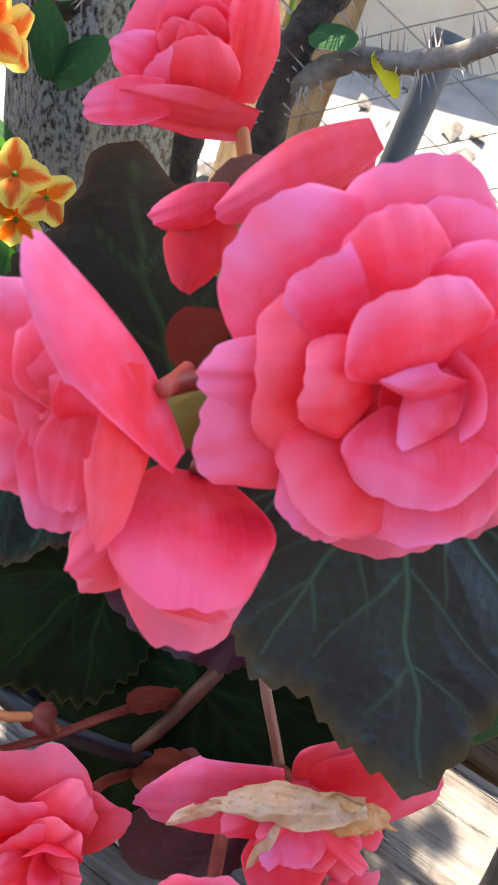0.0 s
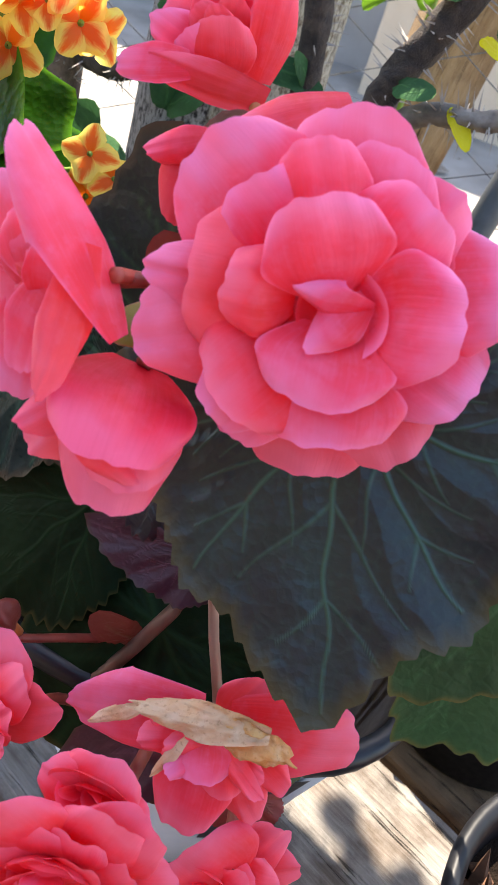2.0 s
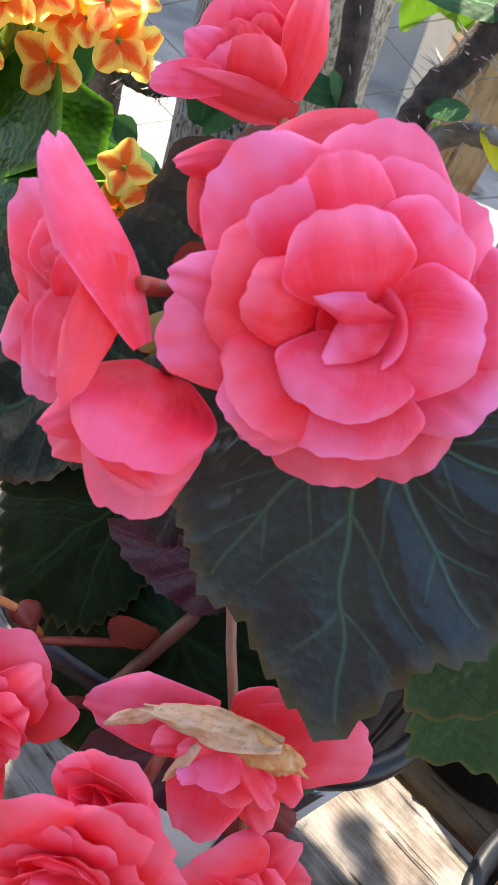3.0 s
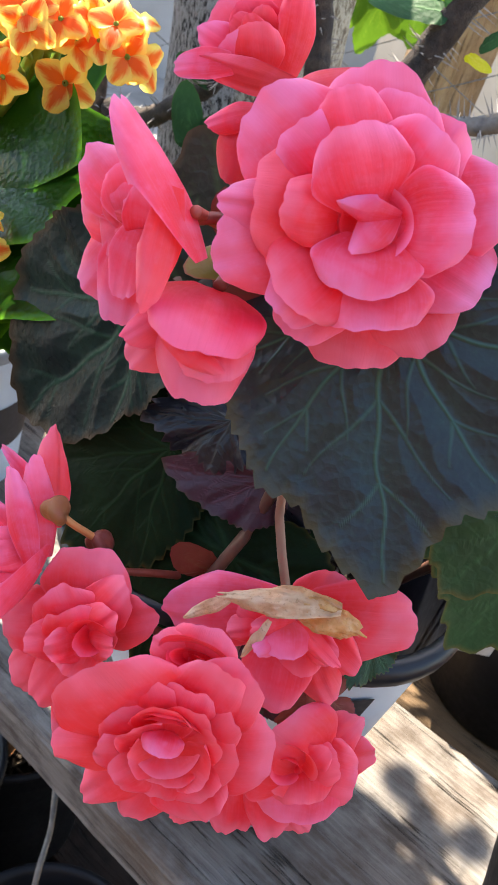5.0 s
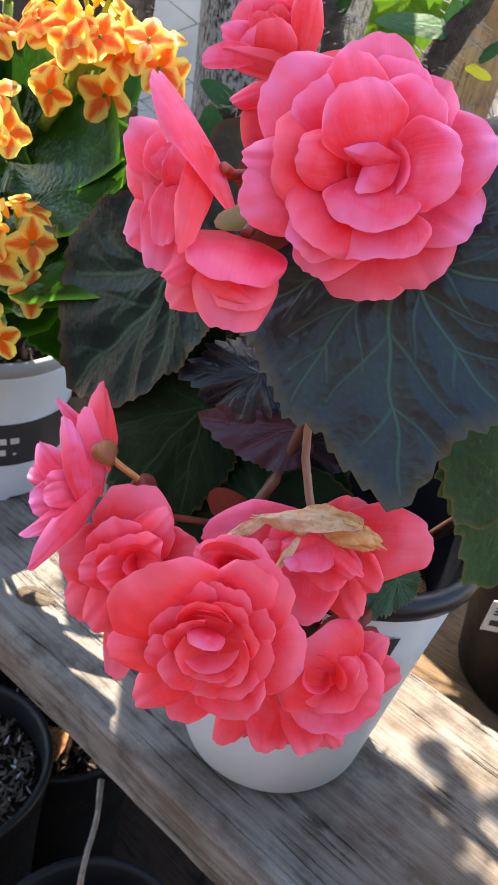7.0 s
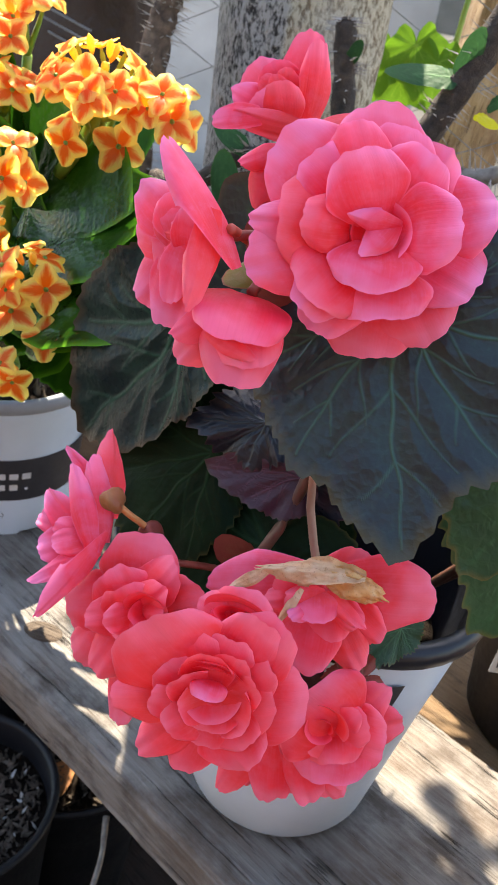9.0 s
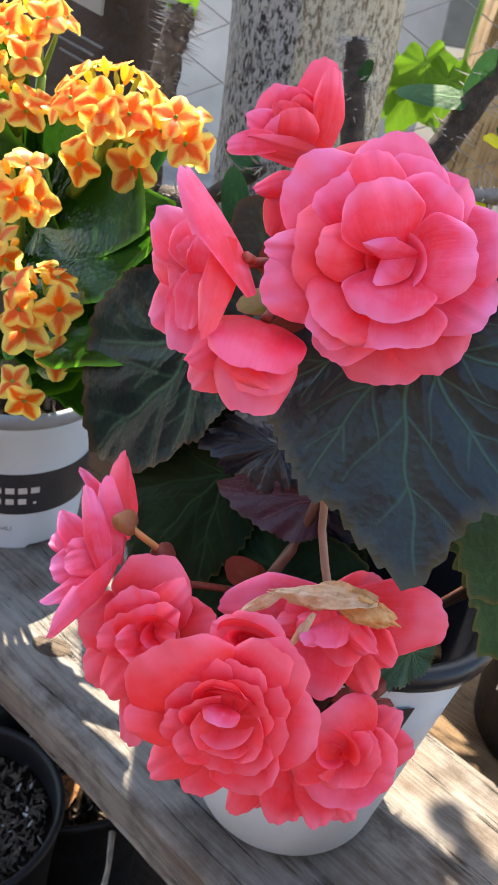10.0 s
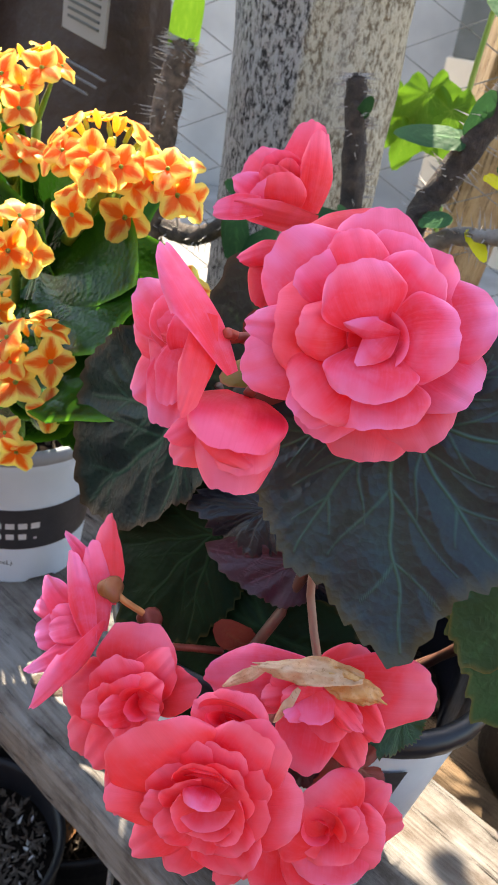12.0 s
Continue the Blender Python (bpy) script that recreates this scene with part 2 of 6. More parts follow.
M_PRINT = plain_material("pale_print", (0.5, 0.51, 0.52), (0.58, 0.58, 0.58), 60, 0.6, 0.05)
M_PRINT_DARK = plain_material("dark_print", (0.02, 0.02, 0.025), (0.03, 0.03, 0.03), 60, 0.6, 0.05)
M_SOIL = plain_material("potting_soil", (0.005, 0.0035, 0.003), (0.020, 0.014, 0.010), 160, 0.95, 0.9, 0.004, 0.05)
M_BED = plain_material("brown_soil", (0.030, 0.020, 0.014), (0.10, 0.075, 0.055), 40, 0.95, 0.9, 0.01, 0.05)
M_CHIP = plain_material("wood_chip", (0.035, 0.026, 0.020), (0.15, 0.12, 0.095), 90, 0.95, 0.5, 0.002, 0.05)
M_BARK = plain_material("brown_bark_chip", (0.06, 0.028, 0.016), (0.20, 0.105, 0.06), 60, 0.8, 0.5, 0.002, 0.2)
M_PERLITE = plain_material("perlite", (0.45, 0.43, 0.40), (0.6, 0.58, 0.55), 90, 0.85, 0.4, 0.001, 0.2)
M_DEAD_LEAF = plain_material("orange_dead_leaf", (0.22, 0.08, 0.02), (0.34, 0.14, 0.04), 80, 0.7, 0.4)
M_TWIG = plain_material("twig_bark", (0.10, 0.08, 0.065), (0.26, 0.22, 0.18), 120, 0.8, 0.5)
M_TWIG_DARK = plain_material("dark_thorny_bark", (0.014, 0.010, 0.008), (0.075, 0.050, 0.036), 150, 0.8, 0.9, 0.003)
M_STEM_BARK = plain_material("brown_thorny_bark", (0.040, 0.024, 0.016), (0.19, 0.125, 0.085), 150, 0.8, 0.9, 0.003)
M_THORN = plain_material("thorn", (0.22, 0.18, 0.15), (0.38, 0.34, 0.30), 200, 0.6, 0.2)
M_WIRE = plain_material("galvanised_wire", (0.14, 0.14, 0.145), (0.24, 0.24, 0.24), 200, 0.5, 0.2, metal=0.6)
M_BAG = plain_material("brown_plastic_bag", (0.022, 0.011, 0.007), (0.040, 0.020, 0.012), 12, 0.6, 0.6, 0.01)
M_CARD = plain_material("cardboard", (0.34, 0.19, 0.10), (0.42, 0.25, 0.14), 20, 0.8, 0.3, 0.002)
M_RIM_GREY = plain_material("grey_rim_plastic", (0.24, 0.26, 0.29), (0.32, 0.34, 0.37), 30, 0.4, 0.08)
M_WALL = plain_material("grey_plaster", (0.30, 0.295, 0.285), (0.40, 0.39, 0.38), 4, 0.85, 0.4, 0.004, 0.2)
M_PALE = plain_material("pale_plaster", (0.20, 0.185, 0.165), (0.31, 0.29, 0.265), 6, 0.85, 0.4, 0.004, 0.2)
M_BEIGE = plain_material("beige_block", (0.50, 0.41, 0.31), (0.58, 0.49, 0.38), 9, 0.85, 0.4, 0.004, 0.2)
M_DARKBOX = plain_material("dark_grey_box", (0.05, 0.055, 0.05), (0.09, 0.095, 0.09), 12, 0.6)
M_PIPE = plain_material("dark_grey_pipe", (0.05, 0.058, 0.062), (0.085, 0.09, 0.095), 60, 0.55, 0.3)


def wood_material(name, a, b, dark, scale=1.0, bump=0.8):
    """Weathered board: the grain runs along local x."""
    k = Nodes(name)
    ob = k.coord("Object")
    warp = k.noise(ob, 7.0 * scale, 2.0)
    vec = k.n("VectorMath", operation="ADD")
    k.put(vec.inputs[0], k.scaled(ob, (16 * scale, 210 * scale, 210 * scale)))
    comb = k.n("CombineXYZ")
    k.put(comb.inputs[1], k.math("MULTIPLY", warp, 1.4))
    k.put(vec.inputs[1], comb.outputs[0])
    grain = k.noise(vec.outputs[0], 1.0, 6.0, 0.65)
    fine = k.noise(k.scaled(ob, (22 * scale, 420 * scale, 420 * scale)), 1.0, 3.0)
    blot = k.noise(k.scaled(ob, (22, 34, 34)), 1.3, 5.0, 0.65)
    rnd = k.n("ObjectInfo").outputs["Random"]
    c = k.mix(k.ramp(grain, 0.30, 0.75), a, b)
    c = k.mix(k.math("MULTIPLY", k.ramp(grain, 0.26, 0.40, (1, 1, 1), (0, 0, 0)), 0.6), c, dark)
    c = k.mix(k.math("MULTIPLY", k.ramp(blot, 0.46, 0.66), 0.8), c, dark)
    stain = k.noise(k.scaled(ob, (5, 12, 12)), 1.7, 5.0)
    c = k.mix(k.math("MULTIPLY", k.ramp(stain, 0.46, 0.64), 0.55), c, (a[0] * 0.85, a[1] * 0.62, a[2] * 0.45))
    c = k.mix(k.math("MULTIPLY", k.ramp(fine, 0.5, 0.8), 0.35), c, b)
    c = k.mix(k.math("MULTIPLY", rnd, 0.2), c, dark)
    cr = k.n("VectorMath", operation="ADD")
    k.put(cr.inputs[0], k.scaled(ob, (1.6 * scale, 75 * scale, 75 * scale)))
    k.put(cr.inputs[1], k.scaled(comb.outputs[0], 0.3))
    crack = k.ramp(k.math("ABSOLUTE", k.math("SUBTRACT", k.noise(cr.outputs[0], 1.0, 3.0), 0.5)), 0.003, 0.010, (1, 1, 1), (0, 0, 0))
    crack = k.math("MULTIPLY", crack, k.ramp(blot, 0.40, 0.58))
    c = k.mix(crack, c, (dark[0] * 0.4, dark[1] * 0.4, dark[2] * 0.4))
    grain = k.math("SUBTRACT", grain, k.math("MULTIPLY", crack, 1.6))
    h = k.math("ADD", grain, k.math("MULTIPLY", fine, 0.5))
    return k.done(k.principled(c, 0.8, k.bump(h, bump, 0.0025), spec=0.25))


M_BENCH = wood_material("weathered_grey_wood", (0.140, 0.122, 0.107), (0.315, 0.295, 0.268), (0.046, 0.034, 0.026))
M_BROWN_WOOD = wood_material("brown_wood", (0.13, 0.08, 0.042), (0.20, 0.13, 0.07), (0.05, 0.03, 0.016))
M_DECK = wood_material("dark_deck_wood", (0.024, 0.015, 0.011), (0.045, 0.030, 0.022), (0.012, 0.008, 0.006))
M_KNOT = wood_material("dark_knot_wood", (0.07, 0.05, 0.036), (0.15, 0.115, 0.085), (0.025, 0.017, 0.012))
M_FENCEPOST = wood_material("tan_wood", (0.36, 0.235, 0.12), (0.46, 0.32, 0.18), (0.17, 0.10, 0.05))


def post_material():
    k = Nodes("weathered_post")
    ob = k.coord("Object")
    sep = k.n("SeparateXYZ")
    k.put(sep.inputs[0], ob)
    st = k.scaled(ob, (300, 300, 150))
    a = k.noise(st, 1.0, 5.0, 0.7)
    b = k.noise(k.scaled(ob, (24, 24, 9)), 1.0, 4.0)
    pit = k.voronoi(k.scaled(ob, (95, 95, 38)), 1.0)
    # the side with bark left on it is grey, the bare side is tan
    side = k.math("ADD", k.math("MULTIPLY", sep.outputs[0], 40.0), k.math("MULTIPLY", k.math("SUBTRACT", b, 0.5), 1.2))
    side = k.ramp(k.math("ADD", side, 0.1), 0.35, 0.55)
    base = k.mix(side, (0.43, 0.40, 0.37), (0.56, 0.50, 0.38))
    dark = k.mix(side, (0.040, 0.036, 0.034), (0.20, 0.15, 0.10))
    spots = k.ramp(a, 0.41, 0.53, (1, 1, 1), (0, 0, 0))
    c = k.mix(spots, base, dark)
    c = k.mix(k.math("MULTIPLY", k.ramp(b, 0.5, 0.75), 0.5), c, (0.5, 0.48, 0.45))
    h = k.math("ADD", a, k.math("MULTIPLY", pit, 0.5))
    return k.done(k.principled(c, 0.9, k.bump(h, 1.0, 0.006), spec=0.15))


M_POST = post_material()


def ground_material():
    k = Nodes("dry_ground")
    ob = k.coord("Object")
    a = k.noise(ob, 3.0, 5.0)
    b = k.noise(ob, 28.0, 5.0)
    st = k.voronoi(ob, 18.0)
    c = k.mix(k.ramp(a, 0.35, 0.65), (0.20, 0.17, 0.14), (0.34, 0.31, 0.28))
    c = k.mix(k.ramp(b, 0.5, 0.66), c, (0.10, 0.075, 0.05))
    return k.done(k.principled(c, 0.9, k.bump(k.math("ADD", b, st), 0.7, 0.02), spec=0.2))


M_GROUND = ground_material()
# ---------------------------------------------------------------- building helpers
WORLD_OF = {}


def placed(ob, parent, m):
    """Gives ob the world pose m, under parent if there is one."""
    WORLD_OF[ob.name] = m.copy()
    if parent is not None:
        ob.parent = parent
        ob.matrix_basis = WORLD_OF[parent.name].inverted() @ m
    else:
        ob.matrix_basis = m
    return ob


def thing(name, at, label, category, group="", kind=""):
    return tagged(placed(new(name), None, Matrix.Translation(at)), label, category, group, kind)


def mesh_of(verts, faces, mat, smooth=True, uv=None, attrs=None):
    me = bpy.data.meshes.new("shape")
    me.from_pydata([tuple(v) for v in verts], [], faces)
    if uv is not None:
        lay = me.uv_layers.new(name="UVMap")
        idx = np.empty(len(me.loops), dtype=np.int32)
        me.loops.foreach_get("vertex_index", idx)
        lay.data.foreach_set("uv", np.asarray(uv, dtype=np.float32)[idx].ravel())
    for key, val in (attrs or {}).items():
        a = me.attributes.new(key, "FLOAT", "POINT")
        a.data.foreach_set("value", np.asarray(val, dtype=np.float32))
    me.materials.append(mat)
    if smooth:
        me.polygons.foreach_set("use_smooth", [True] * len(me.polygons))
    me.update()
    return me


def part(name, me, parent, m=None, label=""):
    ob = placed(new(name, me), parent, m if m is not None else Matrix.Identity(4))
    return tagged(ob, label) if label else ob


def solo(name, me, label, category, m=None, group="", kind=""):
    return tagged(placed(new(name, me), None, m if m is not None else Matrix.Identity(4)), label, category, group, kind)


def grid_faces(nu, nv, wrap=False):
    out = []
    for i in range(nu - 1):
        for j in range(nv if wrap else nv - 1):
            a, b = i * nv + j, i * nv + (j + 1) % nv
            out.append((a, b, b + nv, a + nv))
    return out


def smooth_path(pts, n):
    """n points on a smooth curve through pts."""
    p = np.array(pts, dtype=float)
    if len(p) == 2:
        return p[0] + (p[1] - p[0]) * np.linspace(0, 1, n)[:, None]
    q = np.vstack([2 * p[0] - p[1], p, 2 * p[-1] - p[-2]])
    out = []
    for s in np.linspace(0, len(p) - 1 - 1e-6, n):
        i, t = int(s), s - int(s)
        a, b, c, d = q[i], q[i + 1], q[i + 2], q[i + 3]
        out.append(0.5 * (2 * b + (c - a) * t + (2 * a - 5 * b + 4 * c - d) * t * t + (3 * b - a - 3 * c + d) * t ** 3))
    return np.array(out)


def tube_mesh(pts, radii, mat, sides=10, n=20, lumps=0.0, seed=1):
    c = smooth_path(pts, n)
    r = np.interp(np.linspace(0, 1, n), np.linspace(0, 1, len(radii)), radii)
    rs = np.random.RandomState(seed)
    up = np.array((0.31, 0.17, 0.93))
    verts = []
    for i in range(n):
        d = c[min(i + 1, n - 1)] - c[max(i - 1, 0)]
        d = d / (np.linalg.norm(d) + 1e-9)
        x = np.cross(up, d)
        x /= np.linalg.norm(x) + 1e-9
        y = np.cross(d, x)
        for j in range(sides):
            a = 2 * math.pi * j / sides
            k = r[i] * (1 + lumps * rs.uniform(-1, 1))
            verts.append(c[i] + k * (math.cos(a) * x + math.sin(a) * y))
    faces = grid_faces(n, sides, True)
    verts += [c[0], c[-1]]
    m = len(verts)
    for j in range(sides):
        faces.append((m - 2, (j + 1) % sides, j))
        faces.append((m - 1, (n - 1) * sides + j, (n - 1) * sides + (j + 1) % sides))
    return mesh_of(verts, faces, mat)


def lathe_mesh(profile, mat, sides=56, power=None, closed_bottom=True):
    """A turned shape: rows of (radius, z). power: per row, the exponent of a rounded square (2 is a circle)."""
    verts = []
    for i, (r, z) in enumerate(profile):
        p = power[i] if power else 2.0
        for j in range(sides):
            a = 2 * math.pi * j / sides
            ca, sa = abs(math.cos(a)), abs(math.sin(a))
            k = r / ((ca ** p + sa ** p) ** (1 / p)) if p != 2.0 else r
            verts.append((k * math.cos(a), k * math.sin(a), z))
    faces = grid_faces(len(profile), sides, True)
    if closed_bottom:
        verts.append((0, 0, profile[0][1]))
        for j in range(sides):
            faces.append((len(verts) - 1, (j + 1) % sides, j))
    return mesh_of(verts, faces, mat)


def box_mesh(sx, sy, sz, mat, bevel=0.003, wear=0.0, seed=3, cuts=1):
    bm = bmesh.new()
    bmesh.ops.create_cube(bm, size=1.0)
    bmesh.ops.scale(bm, vec=(sx, sy, sz), verts=bm.verts)
    if cuts > 1:
        bmesh.ops.subdivide_edges(bm, edges=[e for e in bm.edges if abs((e.verts[0].co - e.verts[1].co).x) > sx * 0.9], cuts=cuts, use_grid_fill=True)
    bmesh.ops.bevel(bm, geom=[e for e in bm.edges if e.calc_face_angle(0) > 0.5], offset=bevel, segments=2, affect="EDGES", profile=0.6)
    if wear:
        for v in bm.verts:
            v.co += Vector((0, 1, 1)) * wear * noise.noise(v.co * 14 + Vector((seed, 0, 0)))
    me = bpy.data.meshes.new("box")
    bm.to_mesh(me)
    bm.free()
    me.materials.append(mat)
    return me


def frame_of(n, up=(0, 0, 1), at=(0, 0, 0)):
    """A pose whose z axis is n and whose y axis is as near to up as it can be."""
    n = Vector(n).normalized()
    x = Vector(up).cross(n).normalized()
    y = n.cross(x)
    m = Matrix.Identity(4)
    for i in range(3):
        m[i][0], m[i][1], m[i][2], m[i][3] = x[i], y[i], n[i], at[i]
    return m


# ---------------------------------------------------------------- petals and flowers


def petal_mesh(r0, r1, w, z0, z1, mat, cup=0.1, side=0.15, ruffle=0.05, curl=0.0, base=0.35, seed=1, nu=24, nv=31, point=0.0, frill=0.011, crumple=0.0):
    """A petal along +x, from radius r0 to r1, w wide, rising from z0 to z1. cup: bulge along it, side: how far its sides rise,
    curl: how far its lip rolls back, point: how pointed its tip is."""
    rs = np.random.RandomState(seed)
    ph = rs.uniform(0, 6.28, 6)
    u = np.linspace(0, 1, nu)[:, None]
    v = np.linspace(-1, 1, nv)[None, :]
    length = r1 - r0
    top = 1 - (0.56 + 0.16 * point) * (1 - np.sqrt(1 - 0.97 * np.abs(v) ** (2.3 - 1.0 * point))) + 0.016 * np.sin(5 * v + ph[0]) + 0.010 * np.sin(11 * v + ph[1]) + frill * np.sin(19 * v + ph[5]) * np.sin(3.1 * v + ph[0])
    x = r0 + length * u * (1 - (1 - top) * u ** 1.2)
    wide = base + (1 - base) * np.sin(np.pi / 2 * np.minimum(1, u * 1.6)) ** 0.85
    wide = wide * (1 - 0.09 * np.maximum(0, (u - 0.70) / 0.30) ** 2)
    y = w / 2 * v * wide
    z = z0 + (z1 - z0) * u ** 1.6 + cup * np.sin(np.pi * u) + side * v ** 2 * u ** 0.8
    z = z - curl * np.maximum(0, (u - 0.68) / 0.32) ** 2
    fold = ruffle * 0.20 * u ** 1.3 * (np.sin(8.5 * v + ph[1] + 0.8 * u) + 0.5 * np.sin(15 * v + ph[5]))
    z = z + fold
    ed = np.maximum(np.abs(v) ** 3, u ** 3 * np.ones_like(v))
    z = z + ruffle * ed * (np.sin(3.0 * v + ph[2] + 1.5 * u) + 0.6 * np.sin(5.2 * v + ph[3]) + 0.35 * np.sin(5 * u + ph[4] + 3 * v) + 0.10 * np.sin(10 * v + ph[5]))
    x, y, z = np.broadcast_arrays(x + 0 * v, y, z)
    if crumple:
        z = z + crumple * np.array([[noise.noise(Vector((210 * a, 260 * b, seed))) + 0.5 * noise.noise(Vector((700 * a, 700 * b, seed))) for a, b in zip(p, q)] for p, q in zip(x, y)])
    verts = np.stack([x, y, z], -1).reshape(-1, 3)
    uu = np.stack(np.broadcast_arrays((v + 1) / 2, u), -1).reshape(-1, 2)
    return mesh_of(verts, grid_faces(nu, nv), mat, uv=uu)


# ---------------------------------------------------------------- leaves


def seg_dist(px, py, a, b):
    dx, dy = b[0] - a[0], b[1] - a[1]
    t = np.clip(((px - a[0]) * dx + (py - a[1]) * dy) / (dx * dx + dy * dy + 1e-12), 0, 1)
    return np.hypot(px - a[0] - t * dx, py - a[1] - t * dy), t


def leaf_mesh(length, outline, mat, veins=((0, 0.95), (32, 0.9), (-32, 0.9), (72, 0.85), (-72, 0.85), (118, 0.8), (-118, 0.8)), teeth=0.022, tooth_count=46, quilt=0.02, droop=0.12,
              fold=0.10, wave=0.03, seed=1, nr=46, nt=170, vein_w=0.020, branches=3, rim=0.05, bow=0.018):
    """A palmate leaf: origin at its stalk, tip along +x, face along +z. outline: rows (degrees, radius) of its rim, both sides, in lengths."""
    rs = np.random.RandomState(seed)
    deg = np.array([o[0] for o in outline], float)
    rad = np.array([o[1] for o in outline], float)
    th = np.linspace(-180, 180, nt)
    r = np.interp(th, deg, rad)
    k = np.array([1, 2, 1]) / 4.0
    for _ in range(1):
        r = np.convolve(np.r_[r[0], r, r[-1]], k, "valid")
    saw = (th / 360 * tooth_count * 2) % 2.0
    saw = np.where(saw < 1.4, saw / 1.4, (2 - saw) / 0.6)
    r = r * (1 + teeth * (saw - 0.5) * 2 + 0.016 * np.sin(th / 7.0 + seed) + 0.012 * np.sin(th / 3.1 + 2 * seed))
    t = np.radians(th)
    s = np.linspace(0, 1, nr)[:, None] ** 0.9
    x, y = s * r * np.cos(t), s * r * np.sin(t)
    segs = []
    for a, f in veins:
        a0 = math.radians(a)
        rr = np.interp(a, th, r) * f
        tip = (rr * math.cos(a0), rr * math.sin(a0))
        segs.append(((0, 0), tip, 0.9))
        for b in range(1, branches + 1):
            f0 = b / (branches + 1.0) * 0.95 + 0.08 * rs.uniform(-1, 1)
            p = (tip[0] * f0, tip[1] * f0)
            for sg in (-1, 1):
                a1 = a0 + sg * math.radians(36 + 6 * rs.uniform(-1, 1))
                ln = rr * (1.05 - f0) * 0.55
                segs.append((p, (p[0] + ln * math.cos(a1), p[1] + ln * math.sin(a1)), 0.5))
    vein, valley = np.zeros_like(x), np.zeros_like(x)
    for a, b, g in segs:
        d, tt = seg_dist(x + bow * np.sin(6.5 * y + seed) + 0.4 * bow * np.sin(19 * y + 2 * seed), y + bow * np.sin(7 * x + 1.7 * seed) + 0.4 * bow * np.sin(21 * x + seed), a, b)
        vein = np.maximum(vein, g * np.exp(-(d / (vein_w * (0.65 + 0.35 * g) * (1.1 - 0.5 * tt))) ** 2) * (1 - 0.45 * tt))
        valley = np.maximum(valley, g * np.exp(-(d / (0.080 * (0.5 + 0.5 * g))) ** 2) * (1 - 0.3 * tt))
    vein = np.maximum(vein, 0.10 * valley)
    z = -quilt * valley * np.minimum(1, s * 4) - droop * (s * r * np.cos(t)) * np.abs(s * r * np.cos(t)) - fold * y ** 2
    z = z + wave * s ** 2 * (np.sin(3 * t + seed) + 0.7 * np.sin(7 * t + 2.1 * seed) + 0.4 * np.sin(13 * t + seed))
    edge = np.clip((s * np.ones_like(x) - (1 - rim)) / rim, 0, 1)
    verts = np.stack([x, y, z], -1).reshape(-1, 3) * length
    return mesh_of(verts, grid_faces(nr, nt), mat, attrs={"vein": np.clip(vein, 0, 1).ravel(), "rim": edge.ravel() * 0.85})


BEGONIA = ((-180, 0.16), (-165, 0.36), (-140, 0.50), (-115, 0.56), (-92, 0.62), (-72, 0.66), (-55, 0.60), (-40, 0.68), (-31, 0.74), (-20, 0.74), (-10, 0.84), (0, 1.0),
           (10, 0.84), (20, 0.74), (31, 0.74), (40, 0.66), (55, 0.60), (72, 0.66), (92, 0.62), (115, 0.56), (140, 0.50), (165, 0.36), (180, 0.16))
OVAL = ((-180, 0.06), (-120, 0.10), (-80, 0.17), (-50, 0.26), (-30, 0.40), (-16, 0.66), (-7, 0.9), (0, 1.0), (7, 0.9), (16, 0.66), (30, 0.40), (50, 0.26), (80, 0.17), (120, 0.10), (180, 0.06))


LOPSIDED = ((-180, 0.10), (-140, 0.20), (-100, 0.30), (-70, 0.46), (-39, 0.78), (-20, 0.82), (-8, 0.92), (0, 1.0), (10, 0.80), (18, 0.74), (26, 0.62), (40, 0.46), (70, 0.32), (120, 0.25), (180, 0.12))
SPREAD = ((-180, 0.30), (-126, 0.70), (-90, 0.80), (-60, 0.78), (-30, 0.86), (0, 1.0), (16, 0.86), (30, 0.84), (45, 0.64), (60, 0.52), (90, 0.32), (180, 0.20))
WEDGE = ((-180, 0.05), (-90, 0.12), (-40, 0.25), (-12, 0.70), (0, 1.0), (9, 0.82), (25, 0.62), (45, 0.50), (70, 0.42), (110, 0.30), (180, 0.05))


def leaf(parent, stalk, tip, face, mat, outline=BEGONIA, label="", name="leaf", wide=1.0, **kw):
    """A leaf from its stalk's end to its tip, whose upper side looks towards face."""
    ax = Vector(tip) - Vector(stalk)
    n = Vector(face) - ax * (Vector(face).dot(ax) / ax.length_squared)
    n.normalize()
    x = ax.normalized()
    y = n.cross(x)
    m = Matrix.Identity(4)
    for i in range(3):
        m[i][0], m[i][1], m[i][2], m[i][3] = x[i], y[i], n[i], stalk[i]
    me = leaf_mesh(ax.length, outline, mat, **kw)
    if wide != 1.0:
        for v in me.vertices:
            v.co.y *= wide
    return part(name, me, parent, m, label)


def stem(parent, pts, radii, mat, name="stem", **kw):
    return part(name, tube_mesh(pts, radii, mat, **kw), parent)


def ellipsoid(parent, at, axis, rx, rz, mat, name, label="", ribs=0.0):
    prof = []
    for i in range(11):
        a = math.pi * i / 10
        prof.append((max(0.0002, rx * math.sin(a)), -rz * math.cos(a)))
    me = lathe_mesh(prof, mat, 18)
    if ribs:
        for v in me.vertices:
            k = 1 + ribs * math.cos(3 * math.atan2(v.co.y, v.co.x))
            v.co.x, v.co.y = v.co.x * k, v.co.y * k
    return part(name, me, parent, frame_of(axis, (0.3, 0.2, 0.9), at), label)

